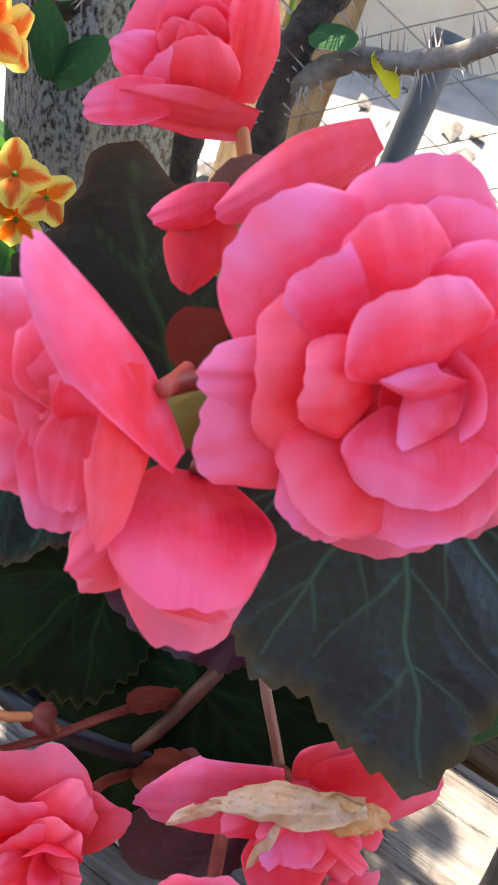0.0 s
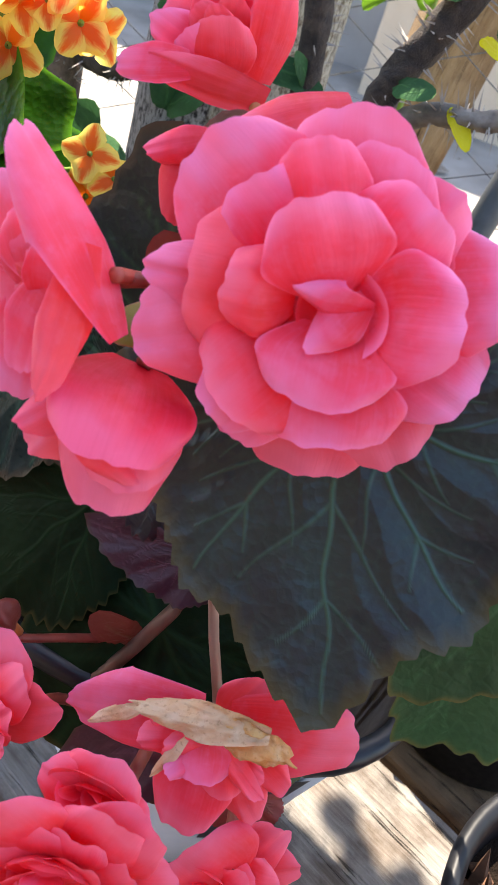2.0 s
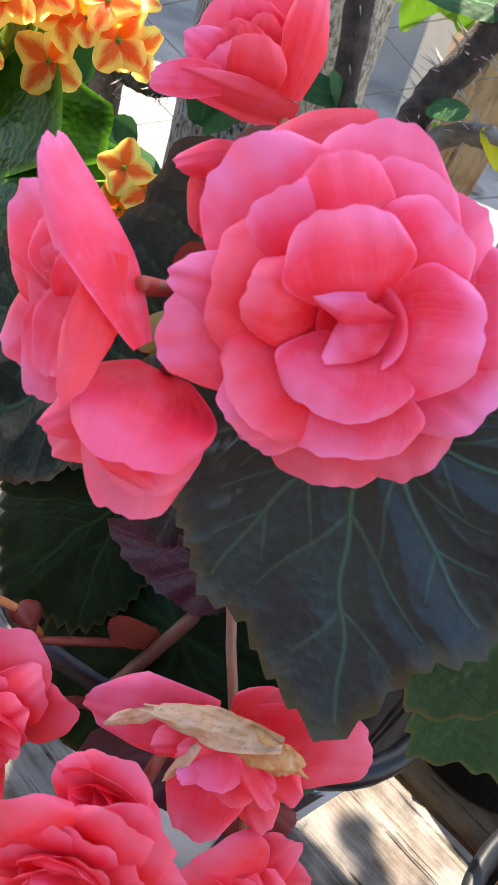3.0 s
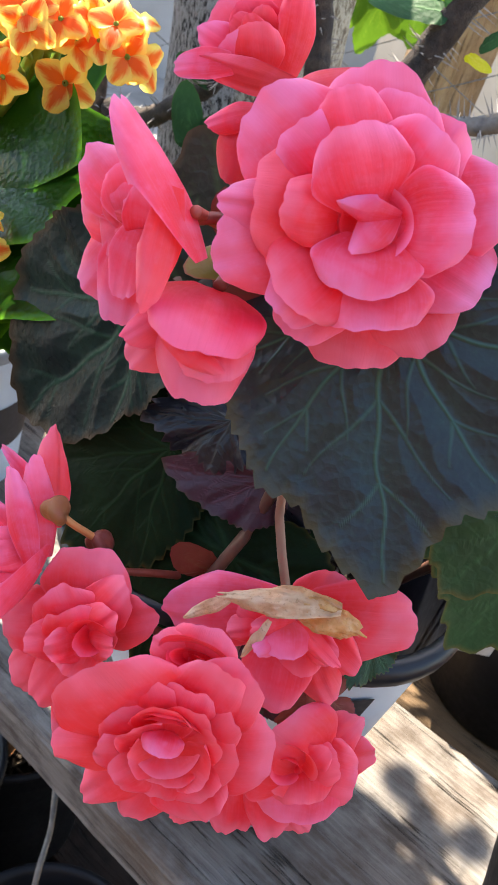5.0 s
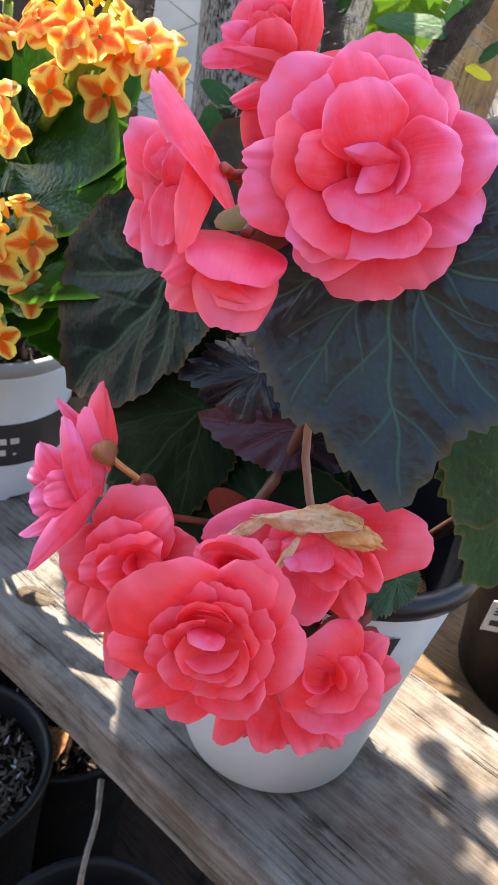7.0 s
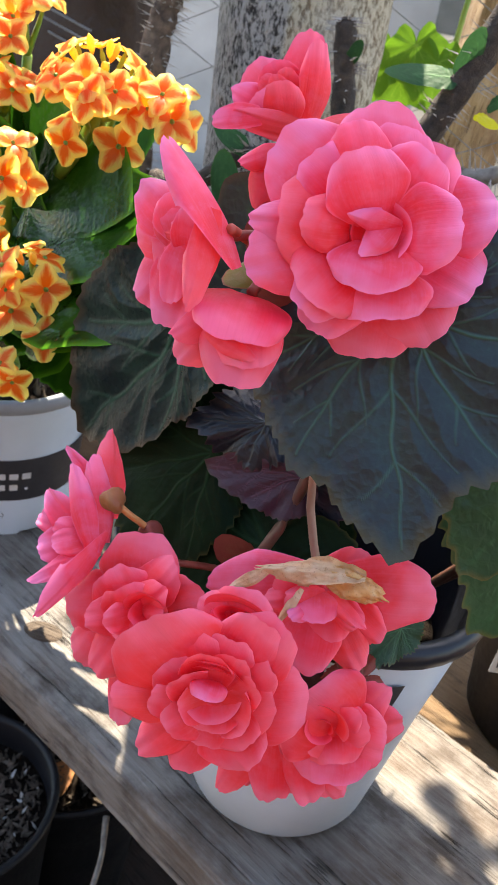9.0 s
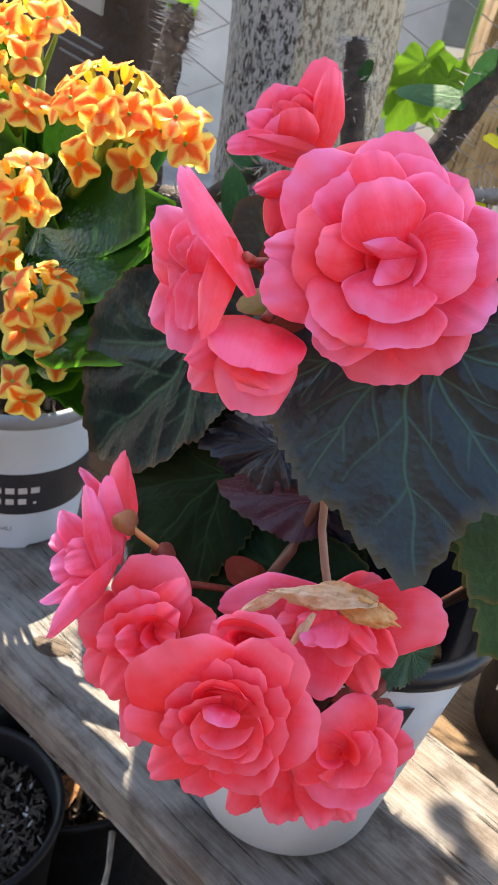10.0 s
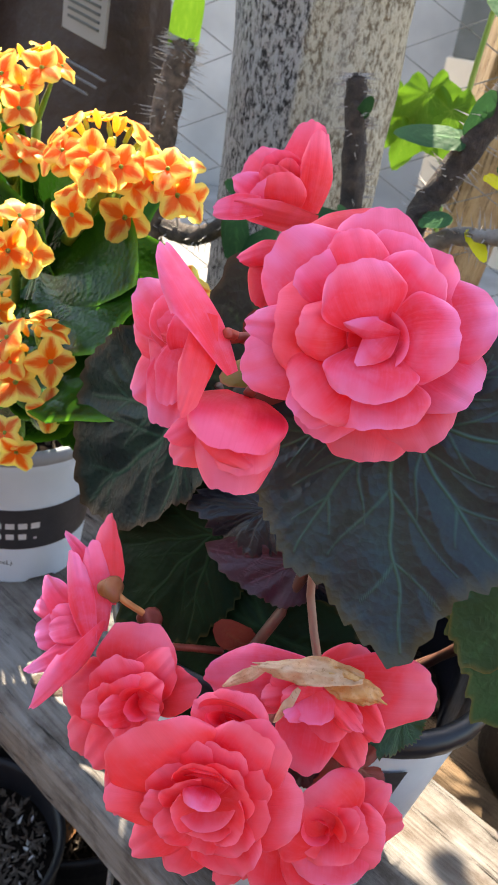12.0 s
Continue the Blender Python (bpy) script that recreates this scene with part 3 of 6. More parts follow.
# ---------------------------------------------------------------- the setting
GROUND_Z = -0.43
gm = []
n = 60
ext = np.sign(np.linspace(-1, 1, n)) * np.abs(np.linspace(-1, 1, n)) ** 4 * 400
rs = np.random.RandomState(5)
for gy in ext:
    for gx in ext:
        near = math.exp(-(gx * gx + gy * gy) / 30)
        gm.append((gx, gy, GROUND_Z - 0.035 + 0.018 * near * noise.noise(Vector((gx * 3, gy * 3, 0)))))
solo("ground", mesh_of(gm, grid_faces(n, n), M_GROUND), "pale dry ground with grit and stones", "ground", kind="structure")

# deck boards under the bench
RUN = -23.5                                   # the bench's direction, degrees from +x
deck = thing("deck", (0.0, 0.2, GROUND_Z - 0.03), "dark worn wooden deck boards under the bench", "deck", kind="structure")
for i in range(-7, 9):
    m = pose(-0.05, 0.0, GROUND_Z - 0.014, 0, 0, RUN) @ pose(0, -0.45 + 0.143 * i, 0)
    part("plank", box_mesh(3.4, 0.137, 0.028, M_DECK, 0.004, 0.002, i), deck, m)

# bench: one wide weathered plank on two legs
NX, NY = math.cos(radians(RUN + 90)), math.sin(radians(RUN + 90))
BENCH_MID, BENCH_W, BENCH_T = 0.2955, 0.187, 0.038
bench = thing("bench", (0.0, 0.28, GROUND_Z), "weathered grey plank bench with cracked grain and a knot", "bench")


def plank_mesh(sx, sy, sz, mat, seed):
    """A worn board with a long crack and eased, uneven edges."""
    nx, prof = 90, []
    e = 0.006
    for y, z in ((-0.5, -0.5), (-0.5, 0.25), (-0.5, 0.5), (-0.46, 0.5), (-0.3, 0.5), (-0.1, 0.5), (0.1, 0.5), (0.3, 0.5), (0.46, 0.5), (0.5, 0.5), (0.5, 0.25), (0.5, -0.5)):
        cy, cz = y * sy, z * sz
        if abs(y) == 0.5 and z == 0.5:
            cy, cz = cy - math.copysign(e * 0.35, y), cz - e * 0.35
        if abs(y) == 0.5 and z == 0.25:
            cz = sz / 2 - e
        prof.append((cy, cz))
    verts = []
    for i in range(nx):
        x = (i / (nx - 1) - 0.5) * sx
        for cy, cz in prof:
            k = 0.0012 * noise.noise(Vector((x * 9, cy * 60, seed))) + 0.0008 * noise.noise(Vector((x * 45, cy * 90, seed)))
            verts.append((x, cy + k, cz + 0.8 * k))
    faces = grid_faces(nx, len(prof), True)
    faces += [tuple(range(len(prof))), tuple(reversed(range((nx - 1) * len(prof), nx * len(prof))))]
    return mesh_of(verts, faces, mat, smooth=False)


def along(d, nrm, z):
    """A pose d metres along the bench and nrm metres across it."""
    a = radians(RUN)
    return pose(d * math.cos(a) + nrm * NX, d * math.sin(a) + nrm * NY, z, 0, 0, RUN)


part("seat_plank", plank_mesh(1.5, BENCH_W, BENCH_T, M_BENCH, 4), bench, along(-0.05, BENCH_MID, -BENCH_T / 2))
for d in (-0.66, 0.62):
    part("leg", box_mesh(0.04, 0.15, -GROUND_Z - BENCH_T, M_BENCH, 0.003), bench, along(d, BENCH_MID, (GROUND_Z - BENCH_T) / 2))
part("knot", lathe_mesh([(0.016, -0.002), (0.0152, 0.0002), (0.012, 0.0012), (0.0105, 0.0004), (0.007, 0.0014), (0.004, 0.0006), (0.001, 0.0009)], M_KNOT, 22), bench, pose(-0.098, 0.300, -0.0006) @ Matrix.Diagonal((0.95, 0.6, 0.6, 1)), "dark knot in the wood")

# the second board behind, lower and in the shade
shelf = thing("shelf_board", (0.1, 0.5, GROUND_Z), "brown wooden shelf board behind the bench, in the shade", "shelf")
part("board", plank_mesh(1.6, 0.16, 0.038, M_BROWN_WOOD, 9), shelf, along(0.1, 0.515, -0.075))
for d in (-0.6, 0.75):
    part("leg", box_mesh(0.04, 0.12, -GROUND_Z - 0.094, M_BROWN_WOOD, 0.003), shelf, along(d, 0.515, (GROUND_Z - 0.094) / 2))


# plain dark boarding added unseen; closes the place behind the walker, cuts sky light
back_boards = thing("sky_block_wall", (0.0, -1.9, GROUND_Z), "unseen dark brown boarded wall that blocks sky light", "wall", kind="structure")
for i in range(8):
    part("board", box_mesh(7.0, 0.03, 0.19, M_BROWN_WOOD, 0.004), back_boards, pose(0.0, -1.9, GROUND_Z + 0.07 + 0.192 * i, 4, 0, 0))

# ---------------------------------------------------------------- pots


def soil_part(parent, m, r, z, seed, chips=40, perlite=10, power=2.0, chip=0.0042, chip_mat=None):
    rs = np.random.RandomState(seed)
    verts, faces = [], []
    nr, nt = 14, 40
    for i in range(nr):
        for j in range(nt):
            a = 2 * math.pi * j / nt
            ca, sa = abs(math.cos(a)), abs(math.sin(a))
            k = 1 / ((ca ** power + sa ** power) ** (1 / power))
            rr = r * i / (nr - 1) * k
            p = Vector((rr * math.cos(a), rr * math.sin(a), 0))
            verts.append((p.x, p.y, z + 0.004 * noise.noise(p * 90 + Vector((seed, 0, 0))) + 0.002 * noise.noise(p * 300)))
    soil = part("soil", mesh_of(verts, grid_faces(nr, nt, True), M_SOIL), parent, m)
    for mat, count, size, nm, lab in ((chip_mat or M_CHIP, chips, chip, "bark_chip", "bark chips in the soil"), (M_PERLITE, perlite, 0.0022, "perlite", "white grit in the soil")):
        vv, ff = [], []
        for _ in range(count):
            a, rr = rs.uniform(0, 6.28), r * 0.93 * math.sqrt(rs.uniform(0, 1))
            c = Vector((rr * math.cos(a), rr * math.sin(a), z + 0.002))
            e = Euler(rs.uniform(0, 6.28, 3)).to_matrix()
            b = len(vv)
            s = size * rs.uniform(0.5, 1.3)
            for q in ((2.4, 0, 0), (-2.2, 0.1, 0), (0, 0.6, 0), (0, -0.7, 0.1), (0.1, 0, 0.45), (0, 0, -0.45)):
                vv.append(c + e @ (Vector(q) * s))
            for f in ((0, 2, 4), (2, 1, 4), (1, 3, 4), (3, 0, 4), (2, 0, 5), (1, 2, 5), (3, 1, 5), (0, 3, 5)):
                ff.append(tuple(b + i for i in f))
        tagged(part(nm, mesh_of(vv, ff, mat, smooth=False), soil, m, lab), kind="stuff")
    return soil


def nursery_pot(at, rb, rt, h, label, seed, soil_z=0.85, chips=120, perlite=40, mat=None, chip=0.0042, chip_mat=None, group="black nursery pots"):
    """A thin-walled round pot with a rolled rim and a stepped wall."""
    pot = thing("plant_pot", at, label, "plant pot", group)
    m = Matrix.Translation(at)
    t = 0.0022
    mat = mat or M_POT_BLACK
    prof = [(rb * 0.9, 0.0), (rb, 0.003), (rb + (rt - rb) * 0.45, h * 0.5), (rb + (rt - rb) * 0.85, h * 0.86), (rt * 0.985, h * 0.87), (rt - t, h - 0.008), (rt + 0.0025, h - 0.007), (rt + 0.0035, h - 0.003),
            (rt + 0.002, h), (rt - 0.001, h), (rt - 2 * t, h - 0.004), (rt - 3 * t, h * 0.86), (rb + (rt - rb) * 0.4 - t, h * 0.45), (rb - t, 0.006)]
    part("wall", lathe_mesh(prof, mat, 64), pot, m)
    soil_part(pot, m, rb + (rt - rb) * soil_z - t * 1.5, h * soil_z, seed, chips, perlite, 2.0, chip, chip_mat)
    return pot


PB = (0.084, 0.273, 0.0)         # begonia's pot
begonia_pot = thing("plant_pot", PB, "white rounded-square plastic pot with a black rim, on the bench", "plant pot", "white pots")
mb = Matrix.Translation(PB) @ Matrix(((1, 0, -0.085, 0), (0, 1, -0.035, 0), (0, 0, 1, 0), (0, 0, 0, 1)))
H, RB, RT = 0.187, 0.0545, 0.0885
pr = [(RB * 0.93, 0.0), (RB, 0.004), (RB + (RT - RB) * 0.25, H * 0.25), (RB + (RT - RB) * 0.6, H * 0.6), (RB + (RT - RB) * 0.93, H * 0.93)]
part("wall", lathe_mesh(pr, M_POT_WHITE, 72, [2.0, 2.0, 2.2, 2.7, 3.3]), begonia_pot, mb)
rim_prof = [(RT * 0.96, H * 0.935), (RT + 0.0005, H * 0.945), (RT + 0.0025, H * 0.952), (RT + 0.0035, H * 0.972), (RT + 0.0035, H - 0.001), (RT + 0.0005, H + 0.0012), (RT - 0.003, H), (RT - 0.0045, H * 0.96),
            (RB + (RT - RB) * 0.6 - 0.003, H * 0.6), (RB - 0.003, 0.006)]
part("rim", lathe_mesh(rim_prof, M_RIM_BLACK, 72, [3.3] * 8 + [2.7, 2.0], closed_bottom=False), begonia_pot, mb, "black rolled plastic rim")
soil_part(begonia_pot, mb, RT * 0.78, H * 0.60, 3, 110, 6, 2.8)


def wall_patch(a0, a1, z0, z1, radius_at, lift, mat, n=14, slant=0.0):
    """A printed patch that follows a pot's wall."""
    verts, nz = [], 5
    for j in range(nz):
        z = z0 + (z1 - z0) * j / (nz - 1)
        for i in range(n):
            f = i / (n - 1)
            a = radians(a0 + (a1 - a0) * f + slant * j / (nz - 1))
            r = radius_at(z, a) + lift
            verts.append((r * math.cos(a), r * math.sin(a), z))
    return mesh_of(verts, grid_faces(nz, n), mat)


def begonia_wall(z, a):
    f = z / H
    p = 2.0 + 1.45 * f * f
    r = RB + (RT - RB) * f
    return r / ((abs(math.cos(a)) ** p + abs(math.sin(a)) ** p) ** (1 / p))


part("label_print", wall_patch(-64, -50, H * 0.34, H * 0.86, begonia_wall, 0.0018, M_LABEL, 24), begonia_pot, mb, "black printed label panel")

PK = (-0.207, 0.420, 0.0)        # kalanchoe's pot
KH, KB, KT = 0.128, 0.050, 0.0655
kal_pot = thing("plant_pot", PK, "white plastic pot with a black printed band, on the bench", "plant pot", "white pots")
mk = Matrix.Translation(PK)


def kal_wall(z, a):
    return KB + (KT - KB) * z / KH


kw = []
sides = 72
for r, z in ((KB, 0.0), (KB + 0.0006, 0.004), (kal_wall(0.06, 0), 0.06), (kal_wall(0.108, 0), 0.108), (kal_wall(0.112, 0) + 0.0012, 0.110), (kal_wall(0.117, 0) + 0.0012, 0.117)):
    for j in range(sides):
        a = 2 * math.pi * j / sides
        lift = 0.003 if z == 0.0 and (j % 12) in (3, 4, 5, 6, 7) else 0.0
        kw.append((r * math.cos(a), r * math.sin(a), z + lift))
part("wall", mesh_of(kw, grid_faces(6, sides, True), M_POT_WHITE), kal_pot, mk)
part("base", lathe_mesh([(0.001, 0.0055), (KB * 0.6, 0.0055), (KB - 0.0008, 0.0055)], M_POT_WHITE, 40, closed_bottom=False), kal_pot, mk)
part("rim", lathe_mesh([(KT - 0.002, 0.1165), (KT + 0.0015, 0.117), (KT + 0.002, KH - 0.002), (KT + 0.0005, KH), (KT - 0.003, KH - 0.001), (KB, 0.02)], M_RIM_GREY, 64, closed_bottom=False), kal_pot, mk, "grey plastic rim")
BAND_PRINT = [(-92 + 9.2 * i, -85.5 + 9.2 * i, 0.0570, 0.0625) for i in range(6)] + [(-92 + 9.2 * i, -86 + 9.2 * i, 0.0465, 0.0520) for i in range(5)] + [(-44, -41.5, 0.0465, 0.0485)]
part("band", wall_patch(-170, 40, 0.036, 0.075, kal_wall, 0.0005, M_LABEL, 60), kal_pot, mk, "black printed band")
for a0, a1, z0, z1 in BAND_PRINT:
    part("print_bar", wall_patch(a0, a1, z0, z1, kal_wall, 0.0012, M_PRINT, 16), kal_pot, mk, "pale printed bar on the band")
text = bpy.data.curves.new("print", "FONT")
text.body, text.size, text.extrude = "(960 mL)", 0.0062, 0.0
text_ob = bpy.data.objects.new("print", text)
scene.collection.objects.link(text_ob)
bpy.context.view_layer.update()
tm = bpy.data.meshes.new_from_object(text_ob.evaluated_get(bpy.context.evaluated_depsgraph_get()))
bpy.data.objects.remove(text_ob)
for v in tm.vertices:
    r = kal_wall(0.026, 0) + 0.0008
    a, zz = radians(-84) + v.co.x / r, 0.020 + v.co.y
    r = kal_wall(zz, 0) + 0.0008
    v.co = (r * math.cos(a), r * math.sin(a), zz)
tm.materials.clear()
tm.materials.append(M_PRINT_DARK)
part("volume_print", tm, kal_pot, mk, "small dark print of the pot's volume")
soil_part(kal_pot, mk, KT - 0.006, 0.112, 8, 60, 6)

# ---------------------------------------------------------------- the begonia
begonia = thing("begonia_plant", (0.084, 0.283, 0.105), "potted begonia with double coral-pink flowers and dark veined leaves", "begonia")


class Bloom:
    """A double flower in a frame of its own: x to the right, y up, z out of its face, in millimetres."""

    def __init__(self, at, normal, label, mat, seed, heart=5.0):
        self.m, self.mat, self.seed, self.count = frame_of(normal, (0, 0, 1), at), mat, seed, 0
        prof = [(0.1, -14), (heart * 0.4, -13), (heart, -9), (heart * 0.9, -6), (heart * 0.5, -5), (0.1, -4.6)]
        self.core = part("flower", lathe_mesh([(r * 0.001, z * 0.001) for r, z in prof], M_PETAL_RED, 14), begonia, self.m, label)

    def petal(self, foot, tip, w, face=(0, 0, 1), mat=None, coral=None, name="petal", label="", **o):
        """A petal from foot to tip, w wide, its upper side towards face."""
        self.count += 1
        jig = random.Random(self.seed * 977 + self.count)
        for key, val in (("cup", 1.8), ("side", -1.6), ("ruffle", 1.0), ("curl", jig.uniform(-0.2, 0.9))):
            o[key] = o.get(key, val) * 0.001
        o["crumple"] = o.get("crumple", 0.0) * 0.001
        o.setdefault("base", 0.42)
        if mat is None:
            mat = self.mat if coral is None else (M_PETAL_CORAL if coral else M_PETAL)
        foot, tip = Vector(foot) * 0.001, Vector(tip) * 0.001
        x = (tip - foot).normalized()
        z = Vector(face)
        z = (z - x * z.dot(x)).normalized()
        y = z.cross(x)
        m = Matrix((( x.x, y.x, z.x, foot.x), (x.y, y.y, z.y, foot.y), (x.z, y.z, z.z, foot.z), (0, 0, 0, 1)))
        me = petal_mesh(0.0, (tip - foot).length, w * 0.001, 0.0, 0.0, mat, seed=self.seed * 131 + self.count, **o)
        return part(name, me, self.core, self.m @ m, label)

    def roll(self, cx, cy, r, z0, a0, a1, h, flare, wine=False, flat=1.0):
        """An upright inner petal that wraps round the heart from angle a0 to a1."""
        self.count += 1
        nu, nv = 14, 34
        ph = random.Random(self.seed * 977 + self.count).uniform(0, 6.28)
        verts, uv = [], []
        for i in range(nu):
            u = i / (nu - 1)
            for j in range(nv):
                v = j / (nv - 1)
                a = radians(a0 + (a1 - a0) * v)
                lift = max(0.0, math.sin(math.pi * (0.02 + 0.96 * v))) ** 0.55
                top = h * lift * (1 + 0.05 * math.sin(9 * v + ph) + 0.03 * math.sin(23 * v + ph))
                rr = r * (0.45 + 0.55 * min(1, u * 1.5) ** 0.7) + flare * u ** 3 + 0.25 * math.sin(7 * v + ph) * u
                verts.append((0.001 * (cx + rr * math.cos(a)), 0.001 * (cy + flat * rr * math.sin(a)), 0.001 * (z0 + top * u)))
                uv.append((v, u))
        me = mesh_of(verts, grid_faces(nu, nv), M_PETAL_HEART if wine else self.mat, uv=uv)
        return part("petal", me, self.core, self.m)


# the large open flower
big = Bloom((0.0930, 0.1700, 0.3532), (0.16, -0.89, 0.43), "large fully open double pink flower", M_PETAL, 3, 15)
big.petal((-12.6, 6.6, -6.0), (-36.8, 21.7, 0.0), 33.0, ruffle=1.3)
big.petal((-4.4, 11.3, -7.0), (-10.0, 36.6, -2.0), 30.9, ruffle=1.3)
big.petal((2.7, 8.8, -9.0), (12.9, 27.2, -3.0), 22.8, ruffle=1.3)
big.petal((8.3, 4.3, -9.0), (31.1, 13.1, -4.0), 27.6, ruffle=2.0)
big.petal((8.1, -2.6, -10.0), (30.3, -9.9, -5.0), 27.0, ruffle=1.8)
big.petal((5.1, -8.0, -12.0), (21.0, -28.3, -9.0), 29.6, coral=True)
big.petal((-0.8, -10.8, -12.0), (1.8, -37.5, -11.0), 35.0, coral=True)
big.petal((-6.1, -9.4, -10.0), (-15.8, -32.5, -5.0), 23.0)
big.petal((-13.2, -5.0, -7.0), (-38.9, -17.2, 2.0), 26.4, ruffle=1.8)
big.petal((-12.9, -1.2, -5.0), (-40.3, -3.7, 2.0), 15.5, ruffle=1.4, base=0.7, coral=False)
big.petal((-12.9, -0.6, -3.0), (-32.3, -1.4, 5.0), 32.6, coral=True)
big.petal((-8.4, -10.2, -3.0), (-20.0, -27.9, 4.0), 20.1)
big.petal((-1.8, 10.8, -4.0), (-1.5, 30.5, 1.0), 25.4)
big.petal((-11.8, 6.8, -2.0), (-25.9, 16.9, 5.0), 24.3)
big.petal((0.4, -11.2, -2.0), (3.7, -26.9, 6.0), 30.3, ruffle=1.2)
big.petal((-8.8, -10.3, -1.0), (-18.7, -24.6, 7.0), 27.9, coral=True)
big.petal((-8.1, 11.1, -1.0), (-16.7, 27.5, 6.0), 19.2, coral=False)
big.petal((1.6, 9.3, -1.0), (6.8, 22.8, 7.0), 22.8)
big.petal((-11.0, -1.2, 0.0), (-24.8, -2.4, 9.0), 17.4, coral=True)
big.petal((1.3, -0.6, 1.0), (20.4, 3.8, 9.0), 26.2, side=0.8, curl=1.2)
big.petal((-2.1, -4.1, 1.0), (-1.5, -19.3, 9.0), 27.8, side=0.8, curl=1.0)
big.petal((-3.9, 1.6, 2.0), (-13.2, 16.9, 16.0), 25.0, side=0.6, curl=1.2)
big.roll(-2.7, -1.5, 7.6, -2.0, -75, 95, 9.5, 2.0)
big.roll(-2.7, -1.5, 5.4, -2.0, -110, 60, 7.0, 1.2, wine=True)
big.roll(-2.7, -1.5, 6.5, -2.0, 100, 250, 5.0, 1.0, wine=True)
big.petal((2.2, 2.9, 3.0), (-6.4, -9.9, 7.5), 10.0, face=(-0.25, -0.1, 1.0), point=0.9, cup=1.4, side=-2.2, ruffle=0.2, coral=False)
big.petal((3.6, 1.1, 3.5), (-11.9, 0.5, 8.5), 8, face=(-0.05, -0.55, 0.8), point=0.8, cup=1.6, side=-1.6, ruffle=0.2, coral=False)

# the flower seen from its side
side = Bloom((0.0354, 0.1570, 0.3412), (0.36, -0.88, 0.31), "double pink flower turned to its side", M_PETAL, 7, 5)
side.petal((15.5, -7.9, 8.0), (-8.8, 28.3, 2.0), 19.5, face=(0.80, 0.25, 0.55), base=0.35, cup=1.5, side=-2.5, ruffle=0.6, coral=False)
side.petal((6.5, 9.0, 5.0), (3.4, -21.0, 14.0), 11, face=(0.30, 0.05, 0.95), cup=2.5, side=-2.0, point=0.25, base=0.6, ruffle=0.8, coral=True)
side.petal((0.2, -1.6, -3.0), (-4.8, -28.6, -5.0), 17.9, face=(-0.5, -0.25, 0.85), cup=1.5, side=-1.5, ruffle=1.2)
side.petal((-0.5, -3.5, -6.0), (-12.5, -21.9, -11.0), 19.1, face=(-0.5, -0.1, 0.85), cup=1.5, side=-1.5, ruffle=1.2)
side.petal((0.0, 0.0, -4.0), (-15.4, 15.3, -15.0), 20.4, face=(-0.4, 0.45, 0.8), cup=1.5, side=-1.5, ruffle=1.2, point=0.4)
side.petal((-1.5, -1.9, -5.0), (-15.7, 0.8, -15.0), 19.8, face=(-0.6, 0.1, 0.8), cup=2.0, side=-2.0, ruffle=0.8)
side.petal((0.2, -1.6, -3.0), (-6.2, 13.2, -6.0), 16.5, face=(-0.3, 0.5, 0.8), cup=1.0, side=-1.0, ruffle=1.0)
side.petal((-2.2, -3.7, -3.0), (-8.2, 10.7, -8.0), 11.8, face=(-0.5, 0.4, 0.8), cup=2.5, side=-1.5, ruffle=0.6)
side.petal((-1.5, -1.9, -3.0), (-8.8, -11.5, -8.0), 15.2, face=(-0.6, -0.2, 0.8), cup=2.0, side=-1.5, ruffle=0.8)
side.petal((0.0, 0.0, -1.0), (-3.4, -20.8, 1.0), 11.6, face=(-0.4, -0.2, 0.9), cup=1.5, side=-1.0, ruffle=0.8)
side.petal((0.8, -6.7, -3.0), (-0.2, 9.0, 4.0), 9.9, face=(-0.2, 0.2, 1.0), cup=1.5, side=2.0, ruffle=0.6)
side.petal((-0.8, -0.9, -2.0), (-7.8, 0.4, -4.0), 4.1, face=(-0.5, 0.3, 0.8), mat=M_PETAL_HEART, cup=1.0, side=-1.0, ruffle=0.5)
side.petal((-0.4, -1.4, -2.0), (-6.4, -4.5, -4.0), 6.8, face=(-0.5, -0.2, 0.8), mat=M_PETAL_HEART, cup=1.0, side=-1.0, ruffle=0.5)
side.petal((-0.3, -1.7, -2.0), (-4.7, -9.1, -2.0), 7.1, face=(-0.5, -0.2, 0.8), cup=1.0, side=-1.0, ruffle=0.5)
side.petal((-0.1, -3.4, -2.0), (-4.0, 4.6, -2.0), 6.2, face=(-0.3, 0.3, 0.9), cup=1.0, side=-1.0, ruffle=0.5)

# the half-open flower that hangs below them
half = Bloom((0.0568, 0.1520, 0.3155), (0.27, -0.87, 0.41), "half-open pink flower hanging down", M_PETAL_ROSE, 12, 4)
half.petal((2.1, 12.0, -8.0), (2.0, -14.9, 10.0), 26.3, cup=4.5, side=-5.0, base=0.6, ruffle=0.5, coral=True)
half.petal((0.1, 10.8, -9.0), (-16.7, -9.7, -5.0), 19.8, face=(-0.3, -0.2, 0.9), cup=3.0, side=-3.0, ruffle=0.7, coral=True)
half.petal((2.5, 13.9, -6.0), (-0.6, -0.5, 19.0), 31, mat=M_PETAL_ROSE, face=(0.0, 0.45, 0.9), cup=3.5, side=-3.2, base=0.40, ruffle=0.5, coral=False)
half.petal((1.0, 11.2, -6.0), (-18.9, -2.6, 3.0), 12.8, face=(-0.3, 0.2, 0.9), cup=2.5, side=-2.0, ruffle=0.7)
